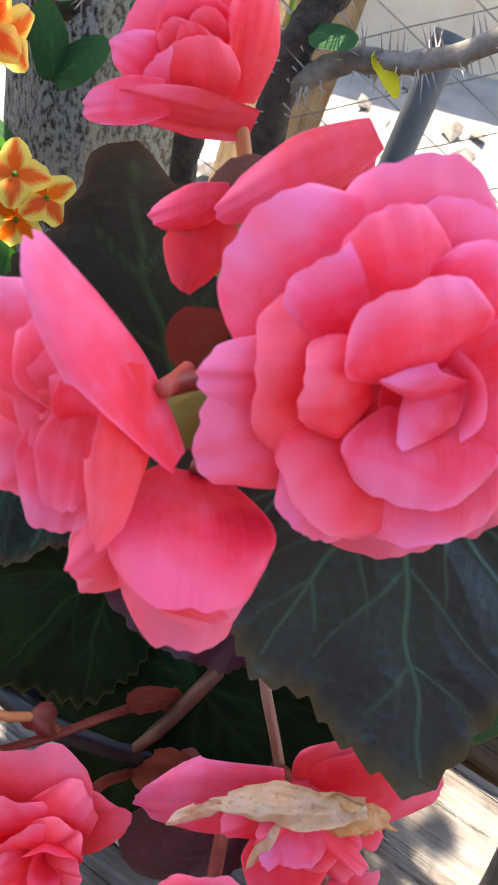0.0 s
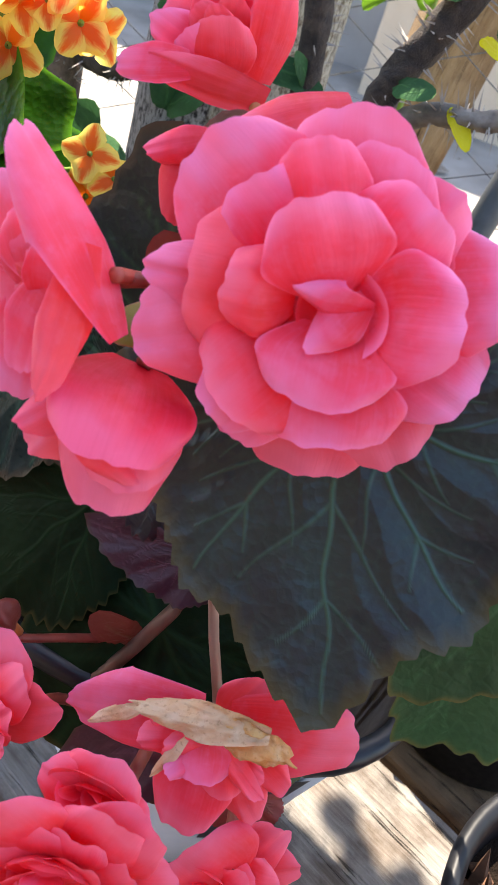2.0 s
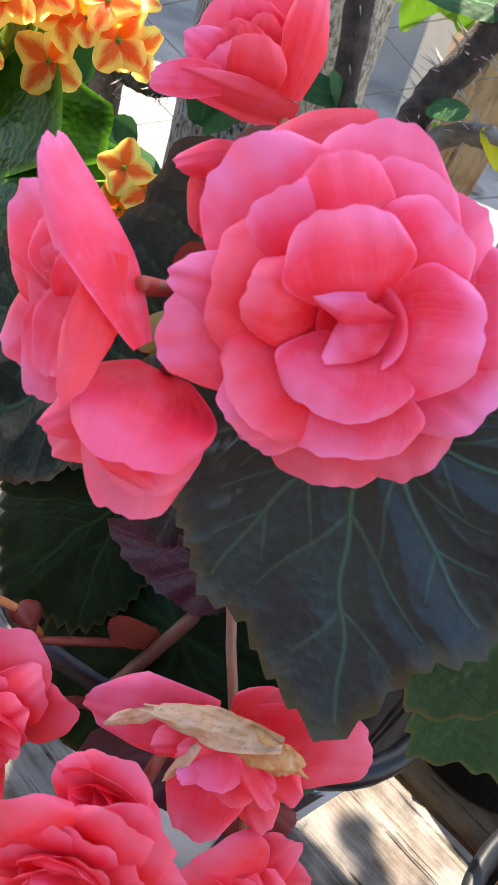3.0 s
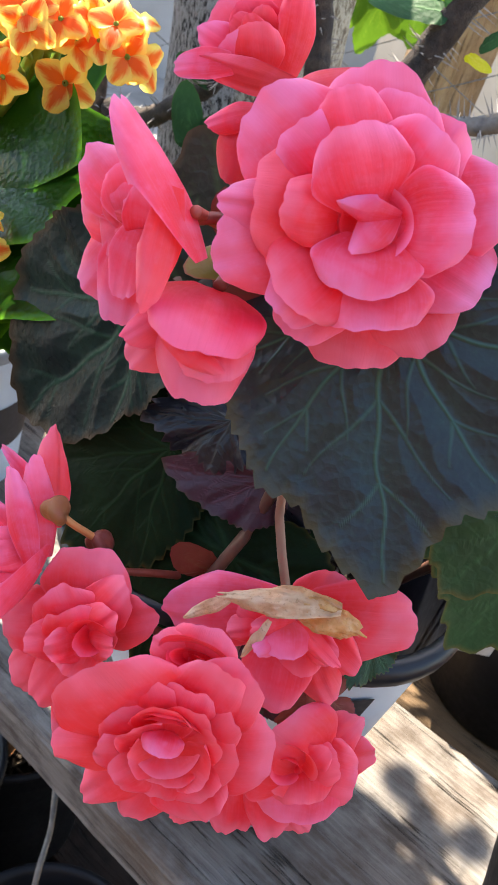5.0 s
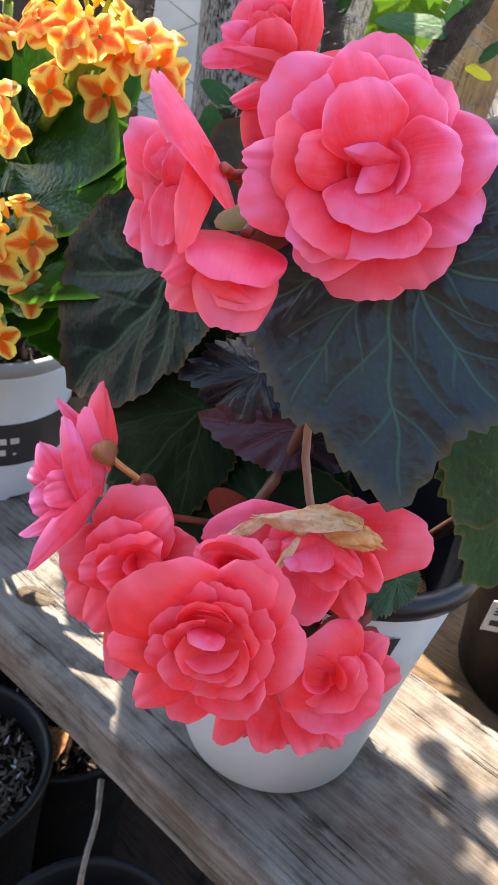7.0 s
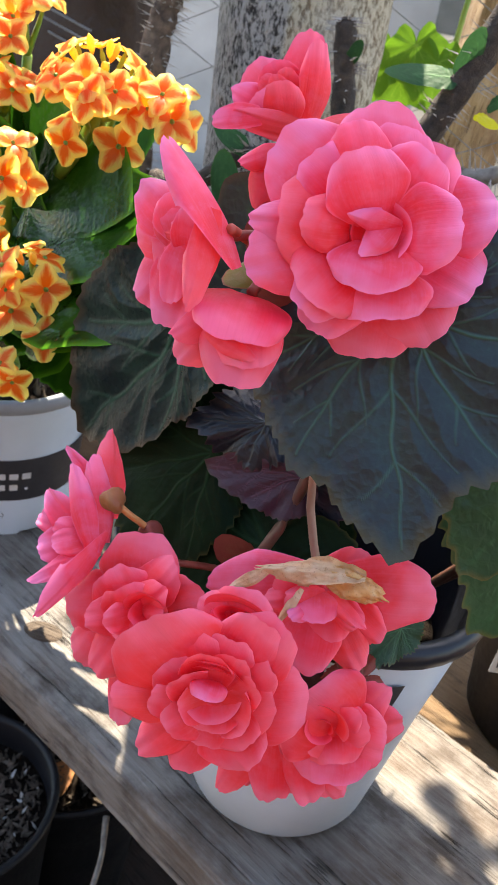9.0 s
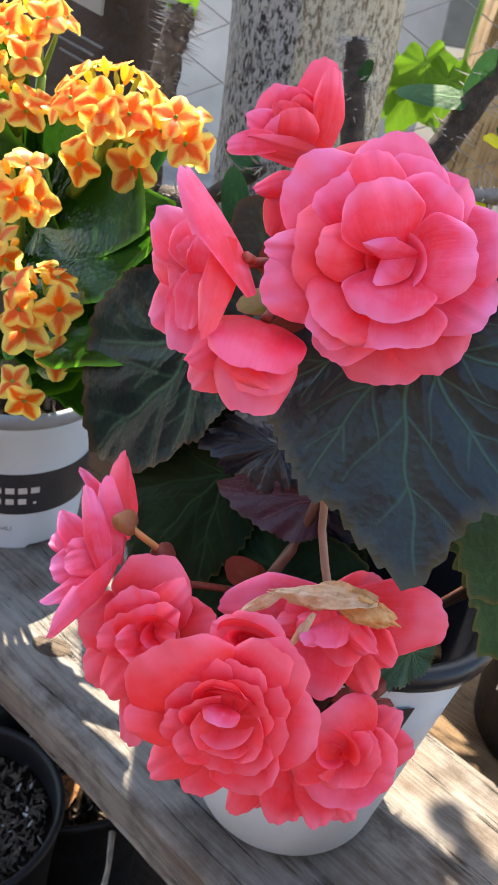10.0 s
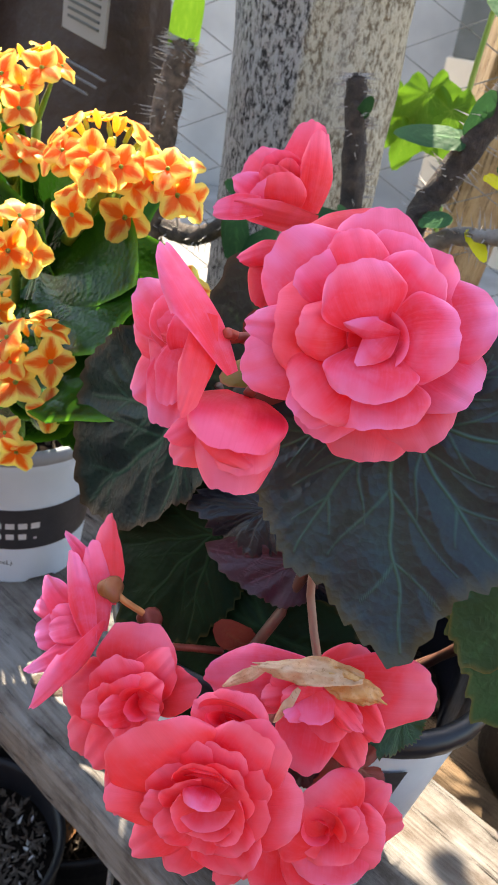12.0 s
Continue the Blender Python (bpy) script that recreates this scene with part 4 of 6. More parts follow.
half.petal((-8.8, 0.3, 8.0), (7.7, -6.2, 14.0), 7.0, face=(0.1, 0.1, 1.0), point=0.8, cup=1.2, side=-0.6, ruffle=0.3, coral=True)
half.petal((1.9, 8.2, -4.0), (5.6, -8.5, 12.0), 22.0, cup=4.0, side=-3.5, base=0.6, ruffle=0.6, coral=True)

# the flower at the top
top = Bloom((0.0350, 0.2340, 0.3758), (0.29, -0.95, 0.14), "half-open pink flower on an orange stalk", M_PETAL, 21, 4)
top.petal((5.7, -8.4, -6.0), (7.8, 23.0, -6.0), 18.9, cup=-1.0, side=1.5, point=0.3, base=0.5, ruffle=0.8)
top.petal((10.9, -8.6, 0.0), (11.4, 19.9, 0.0), 12.7, face=(0.35, 0.0, 0.95), cup=2.5, side=-2.5, base=0.6, ruffle=0.6, coral=True)
top.petal((3.5, -7.9, -4.0), (-12.3, 8.7, -3.0), 23.4, face=(-0.3, 0.2, 0.9), cup=1.5, side=1.5, ruffle=0.9)
top.petal((2.5, -8.0, -3.0), (-17.7, -0.8, 1.0), 14.7, face=(-0.4, 0.0, 0.9), cup=1.0, side=-1.0, ruffle=1.0, point=0.4)
top.petal((2.7, -9.9, 0.0), (-1.3, 4.1, 7.0), 16.6, cup=2.5, side=-2.0, base=0.6, ruffle=0.5, coral=True)
top.petal((1.5, -8.9, 0.0), (-9.3, -1.4, 5.0), 14.4, face=(-0.2, 0.0, 1.0), cup=2.0, side=-1.5, ruffle=0.6)
top.petal((14.0, -12.0, 3.0), (-16.0, -9.0, 9.0), 10.5, mat=M_PETAL_ROSE, face=(0.0, -0.30, 0.95), cup=1.0, side=-2.5, base=0.7, ruffle=1.2, curl=-1.0, point=0.2)
top.petal((-6.0, -8.0, 7.0), (-23.0, -12.0, 10.0), 9.5, face=(0.0, 0.35, 0.9), cup=1.0, side=1.2, base=0.7, ruffle=0.8, coral=False)
top.petal((1.1, 0.2, -3.0), (-5.6, 9.6, 0.0), 16.5, mat=M_PETAL_HEART, cup=1.0, side=1.5, ruffle=0.7)
top.petal((1.6, -0.7, -2.0), (1.1, 9.0, 2.0), 9.7, mat=M_PETAL_HEART, cup=1.0, side=1.5, ruffle=0.6)
top.petal((0.9, -1.2, -1.0), (-8.1, 3.9, 3.0), 10.2, mat=M_PETAL_HEART, cup=1.0, side=1.0, ruffle=0.6)
top.petal((1.0, -1.8, 0.0), (-3.6, 5.6, 5.0), 8.7, mat=M_PETAL_HEART, cup=1.0, side=1.2, ruffle=0.5)

# the red bud, and the flower behind the large one
bud = Bloom((0.0443, 0.1960, 0.3541), (0.29, -0.93, 0.23), "deep red opening bud", M_PETAL_RED, 31, 2.5)
bud.petal((4.0, 8.5, -3.0), (0.9, -10.7, 0.0), 14.0, mat=M_PETAL_RED, cup=4.0, side=-4.0, base=0.6, ruffle=0.3, coral=False)
bud.petal((6.9, 9.6, 0.0), (-8.1, 3.7, 3.0), 7.9, mat=M_PETAL_ROSE, face=(0.0, 0.3, 0.95), cup=2.0, side=-2.5, base=0.5, ruffle=0.3, coral=False)

hood = Bloom((0.0631, 0.2040, 0.3679), (-0.02, -0.92, 0.40), "deep pink flower opening away behind the large one", M_PETAL_ROSE, 33, 2.5)
hood.petal((11.0, 11.9, -6.0), (-13.8, -10.1, 8.0), 13, mat=M_PETAL_ROSE, face=(-0.25, -0.2, 0.95), cup=3.0, side=-2.5, point=0.3, base=0.5, ruffle=0.4, coral=False)
hood.petal((-0.8, -5.7, -6.0), (9.5, 11.9, -6.0), 15.4, mat=M_PETAL_RED, cup=1.5, side=-1.5, ruffle=0.5, coral=False)

# lower cluster: the large low flower
low = Bloom((0.0813, 0.1060, 0.2160), (0.10, -0.96, 0.26), "large open double pink flower, low in front", M_PETAL_CORAL, 41, 8)
low.petal((-6.2, 0.4, -4.0), (-26.7, 20.7, 7.0), 42, ruffle=1.4, cup=2.5, coral=True)
low.petal((-9.0, -7.5, -7.0), (-31.9, -8.1, 3.0), 20.6, ruffle=1.0)
low.petal((-5.2, -12.6, -10.0), (-21.4, -31.7, -5.0), 17.1, ruffle=1.3, coral=True)
low.petal((-2.5, -13.8, -11.0), (-7.3, -35.2, -6.0), 19.8, ruffle=1.4)
low.petal((2.4, -10.2, -8.0), (15.6, -24.7, -3.0), 25.3, ruffle=0.9, cup=2.0, coral=True)
low.petal((5.3, -3.3, -7.0), (28.7, 4.1, -6.0), 33.2, ruffle=0.8, cup=2.0, coral=True)
low.petal((3.6, 3.6, -6.0), (16.0, 29.9, 0.0), 24.7, ruffle=1.1, cup=2.0)
low.petal((2.7, 6.4, -4.0), (10.2, 31.5, 3.0), 22.5, ruffle=1.1, cup=2.0, coral=True)
low.petal((-5.6, -0.5, -3.0), (-16.7, 8.3, 4.0), 23.5, ruffle=0.7, cup=1.4, side=-0.6)
low.petal((-3.6, 3.2, -3.0), (-10.1, 20.8, 5.0), 22.0, ruffle=0.7, cup=1.4, side=-0.6, coral=True)
low.petal((0.5, 4.2, -3.0), (2.9, 23.4, 4.0), 18.8, ruffle=0.7, cup=1.4, side=-0.6)
low.petal((4.4, 2.7, -3.0), (15.2, 16.6, 1.0), 19.6, ruffle=0.7, cup=1.4, side=-0.6, coral=True)
low.petal((5.5, -0.9, -3.0), (18.9, 4.4, 0.0), 25.5, ruffle=0.7, cup=1.4, side=-0.6)
low.petal((4.3, -6.3, -3.0), (15.1, -13.2, 0.0), 21.5, ruffle=0.7, cup=1.4, side=-0.6, coral=True)
low.petal((0.2, -8.0, -3.0), (1.5, -19.2, 0.0), 18.5, ruffle=0.7, cup=1.4, side=-0.6)
low.petal((-4.2, -7.4, -3.0), (-12.4, -14.1, 4.0), 16.7, ruffle=0.7, cup=1.4, side=-0.6, coral=True)
low.petal((-6.4, -5.0, -3.0), (-19.5, -6.3, 4.0), 17.2, ruffle=0.7, cup=1.4, side=-0.6)
low.petal((-2.5, -0.1, 0.0), (-11.8, 6.4, 8.0), 17.2, ruffle=0.6, cup=-0.8, side=1.2, coral=True)
low.petal((-1.1, 2.2, 0.0), (-4.8, 17.8, 9.0), 17.8, ruffle=0.6, cup=-0.8, side=1.2)
low.petal((1.1, 2.6, 0.0), (5.7, 18.8, 7.0), 16.2, ruffle=0.6, cup=-0.8, side=1.2, coral=True)
low.petal((2.7, 1.1, 0.0), (13.0, 10.5, 5.0), 16.4, ruffle=0.6, cup=-0.8, side=1.2)
low.petal((2.7, -1.7, 0.0), (13.1, -4.1, 4.0), 19.3, ruffle=0.6, cup=-0.8, side=1.2, coral=True)
low.petal((0.2, -3.1, 0.0), (0.9, -11.0, 4.0), 18.4, ruffle=0.6, cup=-0.8, side=1.2)
low.petal((-1.9, -2.2, 0.0), (-8.8, -5.4, 6.0), 13.9, ruffle=0.6, cup=-0.8, side=1.2, coral=True)
low.petal((-1.4, 5.7, 1.0), (-1.2, 3.1, 9.0), 12, face=(0.0, 0.6, 0.8), cup=2.0, side=-1.5, ruffle=0.3, coral=False)
low.roll(-1.1, 4.3, 9.5, -2.0, 10, 190, 10.0, 1.5)
low.roll(-1.1, 2.8, 8.5, -2.0, 165, 375, 6.5, 2.0)
low.roll(-1.1, 4.8, 7.4, -2.0, 25, 175, 9.5, 1.0, wine=True)

# the wilting flower
wilted = Bloom((0.1036, 0.1500, 0.2302), (0.00, -0.95, 0.30), "wilting pink flower with dry brown petals", M_PETAL_CORAL, 52, 5)
wilted.petal((-6.0, 4.0, -4.0), (-42.0, -9.5, 0.0), 26.0, cup=3.0, side=-3.0, ruffle=1.2, base=0.5, coral=False)
wilted.petal((-0.1, 2.7, -7.0), (35.7, 8.2, -14.0), 29.6, cup=3.5, side=-2.5, ruffle=0.9, point=0.25, base=0.5, coral=True)
wilted.petal((0.5, -1.1, -9.0), (7.3, 18.7, -9.0), 19.7, cup=1.5, side=-1.5, ruffle=1.0, coral=True)
wilted.petal((-3.1, -2.3, -3.0), (-0.6, -24.1, 9.0), 22.5, cup=3.0, side=-2.5, ruffle=0.9)
wilted.petal((0.6, -3.2, -6.0), (16.7, -22.9, -4.0), 17.4, cup=3.0, side=-2.0, ruffle=1.3, coral=True)
wilted.petal((2.7, 1.3, -5.0), (21.0, -10.0, -5.0), 17.6, cup=2.5, side=-2.0, ruffle=1.2)
wilted.petal((-0.3, -1.3, -3.0), (5.3, -11.3, 6.0), 18.2, cup=2.5, side=-2.0, ruffle=1.0, coral=True)
wilted.petal((0.4, 0.5, -2.0), (13.4, -1.8, 6.0), 12.5, cup=2.0, side=-1.5, ruffle=1.2)
wilted.petal((-4.7, 0.7, -2.0), (-20.0, -6.0, 4.0), 11.5, cup=2.0, side=-1.0, ruffle=1.2, coral=True)
wilted.petal((-2.7, 0.0, -3.0), (-18.4, 2.8, 3.0), 16.8, cup=2.0, side=-1.0, ruffle=1.2)
wilted.petal((-1.7, 3.0, 1.0), (-9.5, -4.3, 13.0), 9.5, face=(0.0, 0.5, 0.85), cup=1.5, side=-1.5, ruffle=0.8, coral=False)
wilted.petal((-3.7, 3.7, 2.0), (-0.6, -3.3, 12.0), 17.4, face=(0.0, 0.5, 0.85), cup=2.0, side=-1.5, ruffle=0.6, coral=False)
wilted.petal((-0.7, 3.8, 2.0), (14.8, 0.3, 12.0), 6.0, face=(0.0, 0.4, 0.9), cup=1.0, side=-1.0, ruffle=1.2)
wilted.petal((-0.7, 3.8, 2.0), (-12.7, 0.6, 11.0), 8.8, face=(0.0, 0.5, 0.9), cup=1.0, side=-1.0, ruffle=1.2, coral=True)
wilted.petal((11.0, 15.0, 6.0), (-24.0, 7.0, 8.0), 10.0, mat=M_DRY, name="dry_petal", face=(0.0, 0.55, 0.85), cup=4.2, side=-2.2, point=0.6, base=0.4, ruffle=1.8, frill=0.06, crumple=2.6, coral=False, label="curled dry tan petal")
wilted.petal((-5.0, 13.0, 9.0), (19.5, 9.5, 6.0), 10.5, mat=M_DRY_ORANGE, name="dry_petal", face=(0.1, 0.0, 1.0), cup=1.0, side=-1.0, point=0.6, base=0.4, ruffle=1.8, frill=0.06, crumple=2.4, coral=False, label="orange-brown dry petal")
wilted.petal((-20.5, 7.3, 6.0), (-33.7, -5.7, 6.0), 5, mat=M_DRY, name="dry_petal", cup=1.0, side=-0.8, point=0.5, ruffle=0.5, crumple=0.7, coral=False)
wilted.petal((-7.9, 5.2, 9.0), (-12.7, -8.4, 12.0), 3.5, mat=M_DRY, name="dry_petal", cup=0.8, side=-0.6, point=0.7, ruffle=0.4, crumple=0.5, coral=False)

# the ruffled flower beside the low one
ruffled = Bloom((0.0382, 0.1370, 0.2054), (0.02, -0.91, 0.42), "ruffled double pink flower", M_PETAL_CORAL, 62, 7)
ruffled.petal((-1.4, 4.5, -6.0), (-4.7, 30.3, 0.0), 31.2, cup=3.0, side=-2.5, ruffle=1.2)
ruffled.petal((1.2, 3.2, -6.0), (21.9, 16.0, -1.0), 19.3, cup=2.0, side=-2.0, ruffle=1.0, coral=True)
ruffled.petal((-5.8, -0.4, -6.0), (-26.0, -5.9, 0.0), 28.3, cup=3.0, side=-3.0, ruffle=1.2)
ruffled.petal((-3.2, -3.0, -7.0), (-18.2, -23.0, 0.0), 22.3, cup=3.0, side=-2.0, ruffle=1.4)
ruffled.petal((2.0, -13.3, -10.0), (1.8, -45.5, -8.0), 16.3, cup=3.0, side=-2.0, ruffle=1.6)
ruffled.petal((0.4, -3.1, -4.0), (-7.7, -24.8, 3.0), 18.7, cup=3.0, side=-2.0, ruffle=1.2, coral=True)
ruffled.petal((-1.7, 3.2, -2.0), (-11.0, 14.7, 5.0), 25.5, cup=2.0, side=-2.0, ruffle=1.5)
ruffled.petal((0.6, 3.0, -2.0), (11.0, 24.7, 5.0), 17.7, cup=2.0, side=-2.0, ruffle=1.5)
ruffled.petal((-1.2, 1.2, -2.0), (-15.4, -6.0, 6.0), 15.8, cup=2.0, side=-1.5, ruffle=1.3, coral=True)
ruffled.petal((0.7, 1.4, 0.0), (-3.9, 11.2, 9.0), 22.0, cup=1.5, side=-1.0, ruffle=1.5)
ruffled.petal((1.0, 0.4, 0.0), (11.3, 15.2, 9.0), 16.6, cup=1.5, side=-1.0, ruffle=1.4)
ruffled.petal((2.7, 2.3, 1.0), (-6.4, -2.4, 11.0), 13.0, cup=1.5, side=-1.0, ruffle=1.3)
ruffled.petal((2.9, 3.2, 0.0), (1.7, -8.5, 9.0), 17.5, cup=1.5, side=-1.0, ruffle=1.3, coral=True)
ruffled.petal((1.3, 0.8, 1.0), (14.5, 6.1, 11.0), 10.8, cup=1.5, side=-1.0, ruffle=1.0, coral=True)
ruffled.roll(6.0, 6.0, 5.5, 3.0, 10, 200, 11.0, 2.2, wine=True)
ruffled.roll(6.4, 5.8, 3.2, 3.0, 150, 330, 11.0, 1.4, wine=True)

# the flower seen from its side and back
far_bloom = Bloom((0.0110, 0.1480, 0.2268), (0.37, -0.70, 0.61), "double pink flower turned away, its edge in the sun", M_PETAL, 72, 4)
far_bloom.petal((9.1, 4.5, -4.0), (8.3, 38.4, -8.0), 12.8, face=(0.5, 0.0, 0.85), cup=2.0, side=-2.0, ruffle=0.8, point=0.3, coral=True)
far_bloom.petal((6.5, 13.9, -5.0), (-8.6, 31.2, -6.0), 5.9, face=(-0.2, 0.4, 0.9), cup=1.0, side=-1.0, point=0.5)
far_bloom.petal((7.4, -4.9, 0.0), (2.4, 28.5, -3.0), 11.4, face=(0.35, 0.1, 0.9), cup=2.0, side=-2.5, ruffle=0.7)
far_bloom.petal((3.6, -9.0, 3.0), (-5.6, 24.1, 0.0), 9.8, face=(-0.1, 0.1, 1.0), cup=2.5, side=-3.0, ruffle=0.9, coral=False)
far_bloom.petal((1.2, -3.1, -4.0), (-15.4, 14.1, -6.0), 12.5, face=(-0.6, 0.2, 0.75), cup=1.5, side=1.5, ruffle=1.4)
far_bloom.petal((0.0, -1.1, -6.0), (-17.8, 4.6, -8.0), 12.9, face=(-0.6, 0.2, 0.75), cup=1.5, side=-1.5, ruffle=1.4)
far_bloom.petal((2.2, -3.1, -4.0), (-17.2, -7.9, -5.0), 16.6, face=(-0.5, 0.0, 0.8), cup=1.5, side=-1.5, ruffle=1.4)
far_bloom.petal((1.1, -2.0, -3.0), (-11.4, 1.6, -2.0), 10.6, face=(-0.5, 0.2, 0.8), cup=1.5, side=-1.0, ruffle=1.2)
far_bloom.petal((2.2, -3.0, -2.0), (-11.8, -5.5, 0.0), 13.0, face=(-0.4, 0.1, 0.9), cup=1.5, side=-1.0, ruffle=1.2)
far_bloom.petal((5.6, -8.0, 0.0), (-19.4, -19.4, 1.0), 8.9, face=(-0.2, 0.3, 0.9), cup=1.5, side=-1.0, point=0.4, ruffle=1.0)
far_bloom.petal((8.2, -0.7, 2.0), (-15.3, -31.3, 7.0), 10.2, face=(0.5, -0.3, 0.8), cup=2.0, side=-1.5, point=0.3, base=0.2, ruffle=0.6)

# the folded flower beside the low one
folded = Bloom((0.1197, 0.1380, 0.1870), (0.08, -0.90, 0.42), "pink flower with a folded outer petal", M_PETAL_CORAL, 82, 5)
folded.petal((2.0, -1.8, -8.0), (13.5, 17.3, -10.0), 15.3, cup=2.0, side=-2.0, ruffle=1.0, coral=True)
folded.petal((3.2, -2.9, -9.0), (22.3, 5.4, -12.0), 17.4, cup=1.5, side=-1.5, ruffle=1.2, base=0.25, coral=True)
folded.petal((-1.0, -1.9, -6.0), (16.7, -2.3, 1.0), 28.1, cup=3.0, side=-2.5, ruffle=1.2)
folded.petal((-1.9, -2.2, -6.0), (1.1, -19.3, 3.0), 31.0, cup=3.5, side=-2.5, ruffle=1.1, coral=False)
folded.petal((1.9, 0.6, 0.0), (-14.6, 10.5, 12.0), 40.0, face=(-0.35, 0.3, 0.9), cup=2.5, side=-3.5, ruffle=0.6, base=0.6)
folded.petal((-2.1, -0.5, -2.0), (9.6, 6.4, 5.0), 17.2, cup=2.5, side=-1.5, ruffle=1.0, coral=True)
folded.petal((-2.1, -0.5, -2.0), (1.1, -10.4, 6.0), 22.6, cup=2.5, side=-1.5, ruffle=1.0)
folded.petal((-2.1, -0.5, -2.0), (-8.7, -7.1, 7.0), 14.6, cup=2.0, side=-1.0, ruffle=1.0, coral=True)
folded.petal((-1.8, -1.1, -1.0), (3.6, 10.8, 7.0), 13.5, cup=1.5, side=-1.0, ruffle=0.8)
folded.roll(-5.0, 2.8, 6.5, 3.0, -30, 150, 9.0, 2.0)
folded.roll(-5.0, 2.8, 4.5, 3.0, 120, 310, 9.0, 1.6, wine=True)
folded.roll(-5.2, 3.0, 2.6, 3.0, -60, 200, 9.0, 1.0, wine=True)

under = Bloom((0.1042, 0.1300, 0.1706), (0.00, -0.99, 0.16), "pink flower facing down under the others", M_PETAL_CORAL, 92, 4)
under.petal((-12.8, -0.9, -7.0), (-19.6, -25.5, -2.0), 14.9, cup=2.0, side=-2.0, ruffle=1.6)
under.petal((-9.2, 0.9, -7.0), (-12.7, -20.2, -5.0), 14.0, cup=2.0, side=-2.0, ruffle=1.6, coral=True)
under.petal((-5.5, 2.7, -7.0), (-1.7, -22.7, -2.0), 19.6, cup=2.0, side=-2.0, ruffle=1.6)
under.petal((-1.9, 4.5, -7.0), (5.1, -17.7, -5.0), 16.5, cup=2.0, side=-2.0, ruffle=1.6, coral=True)
under.petal((1.4, 6.1, -7.0), (13.5, -14.6, -2.0), 19.8, cup=2.0, side=-2.0, ruffle=1.6)
under.petal((5.3, 8.0, -7.0), (21.7, -11.9, -5.0), 18.0, cup=2.0, side=-2.0, ruffle=1.6, coral=True)
under.petal((7.3, 9.0, -7.0), (24.6, -1.3, -2.0), 12.3, cup=2.0, side=-2.0, ruffle=1.6)

rolled = Bloom((0.0815, 0.1190, 0.2378), (-0.02, -0.80, 0.60), "small rolled coral flower between the larger ones", M_PETAL_CORAL, 101, 3)
rolled.petal((0.0, -2.0, -4.0), (-13.5, 1.0, 1.0), 15.0, cup=2.0, side=-1.5, ruffle=0.6, coral=True)
rolled.petal((0.0, -3.0, -4.0), (0.0, 9.5, 0.0), 22.0, cup=2.0, side=-1.5, ruffle=0.6, coral=True)
rolled.petal((0.0, -3.0, -4.0), (15.5, -1.5, 0.0), 14.0, cup=2.0, side=-1.5, ruffle=0.6, coral=True)
rolled.roll(0.0, 0.5, 9.0, -3.0, 0, 200, 8.5, 2.5, wine=True, flat=0.55)
rolled.roll(0.5, 0.3, 7.0, -3.0, 170, 380, 8.5, 2.0, wine=True, flat=0.55)
rolled.roll(-0.5, 0.4, 5.0, -3.0, 20, 260, 9.0, 1.6, wine=True, flat=0.5)
rolled.roll(0.3, 0.3, 2.6, -3.0, 200, 520, 9.0, 1.0, wine=True, flat=0.5)

# leaves
leaf(begonia, (0.099, 0.181, 0.326), (0.1234, 0.1550, 0.2520), (-0.10, -0.84, 0.52), M_LEAF, label="large dark leaf with green veins and a reddish toothed edge", seed=3, wide=1.12, droop=-0.10, fold=0.16, quilt=0.034, wave=0.02, teeth=0.018, tooth_count=70, nr=230, nt=860, vein_w=0.008, branches=2, rim=0.10)
leaf(begonia, (0.0195, 0.2050, 0.2965), (-0.0370, 0.2210, 0.2135), (-0.40, -0.86, 0.28), M_LEAF_SHEEN, LOPSIDED, label="dark glossy leaf with raised veins beside the white pot", seed=5, droop=-0.02, fold=0.02, quilt=0.05, wave=0.015, teeth=0.018, tooth_count=60, nr=190, nt=560, branches=2, vein_w=0.012, rim=0.08)
leaf(begonia, (0.0373, 0.2030, 0.2397), (0.0059, 0.1920, 0.1876), (-0.1, -0.85, 0.50), M_LEAF_SHADED, SPREAD, label="dull green leaf in the shade", seed=7, droop=0.02, fold=0.05, quilt=0.014, teeth=0.04, tooth_count=54, nr=80, nt=360, branches=2, vein_w=0.012)
leaf(begonia, (0.0593, 0.1990, 0.2639), (0.0242, 0.1970, 0.2557), (-0.1, -0.80, 0.60), M_LEAF_BLUE, label="small crinkled blue-black leaf", seed=9, wide=0.80, quilt=0.030, wave=0.06, fold=0.4, teeth=0.06, tooth_count=40, nr=60, nt=260, vein_w=0.016)
leaf(begonia, (0.0791, 0.1920, 0.2491), (0.0365, 0.1870, 0.2434), (0.1, -0.85, 0.45), M_LEAF_PURPLE, WEDGE, label="purple underside of a folded young leaf", seed=11, quilt=0.03, fold=0.2, teeth=0.03, nr=50, nt=220, branches=5, veins=((0, 0.95), (28, 0.9)), vein_w=0.008)
leaf(begonia, (0.0759, 0.2060, 0.2371), (0.0551, 0.1960, 0.2052), (0.0, -0.85, 0.45), M_LEAF_BLUE, label="dark crinkled leaf deep in the plant", seed=13, wide=0.9, quilt=0.030, wave=0.06, teeth=0.05, nr=50, nt=220)
wet_leaf = leaf(begonia, (0.170, 0.212, 0.304), (0.1465, 0.1920, 0.2276), (0.18, -0.85, 0.45), M_LEAF_GREEN, label="green leaf with drops of water", seed=15, wide=1.2, droop=0.0, fold=0.1, quilt=0.03, wave=0.025, teeth=0.025, tooth_count=60, nr=80, nt=360, vein_w=0.010, rim=0.03)
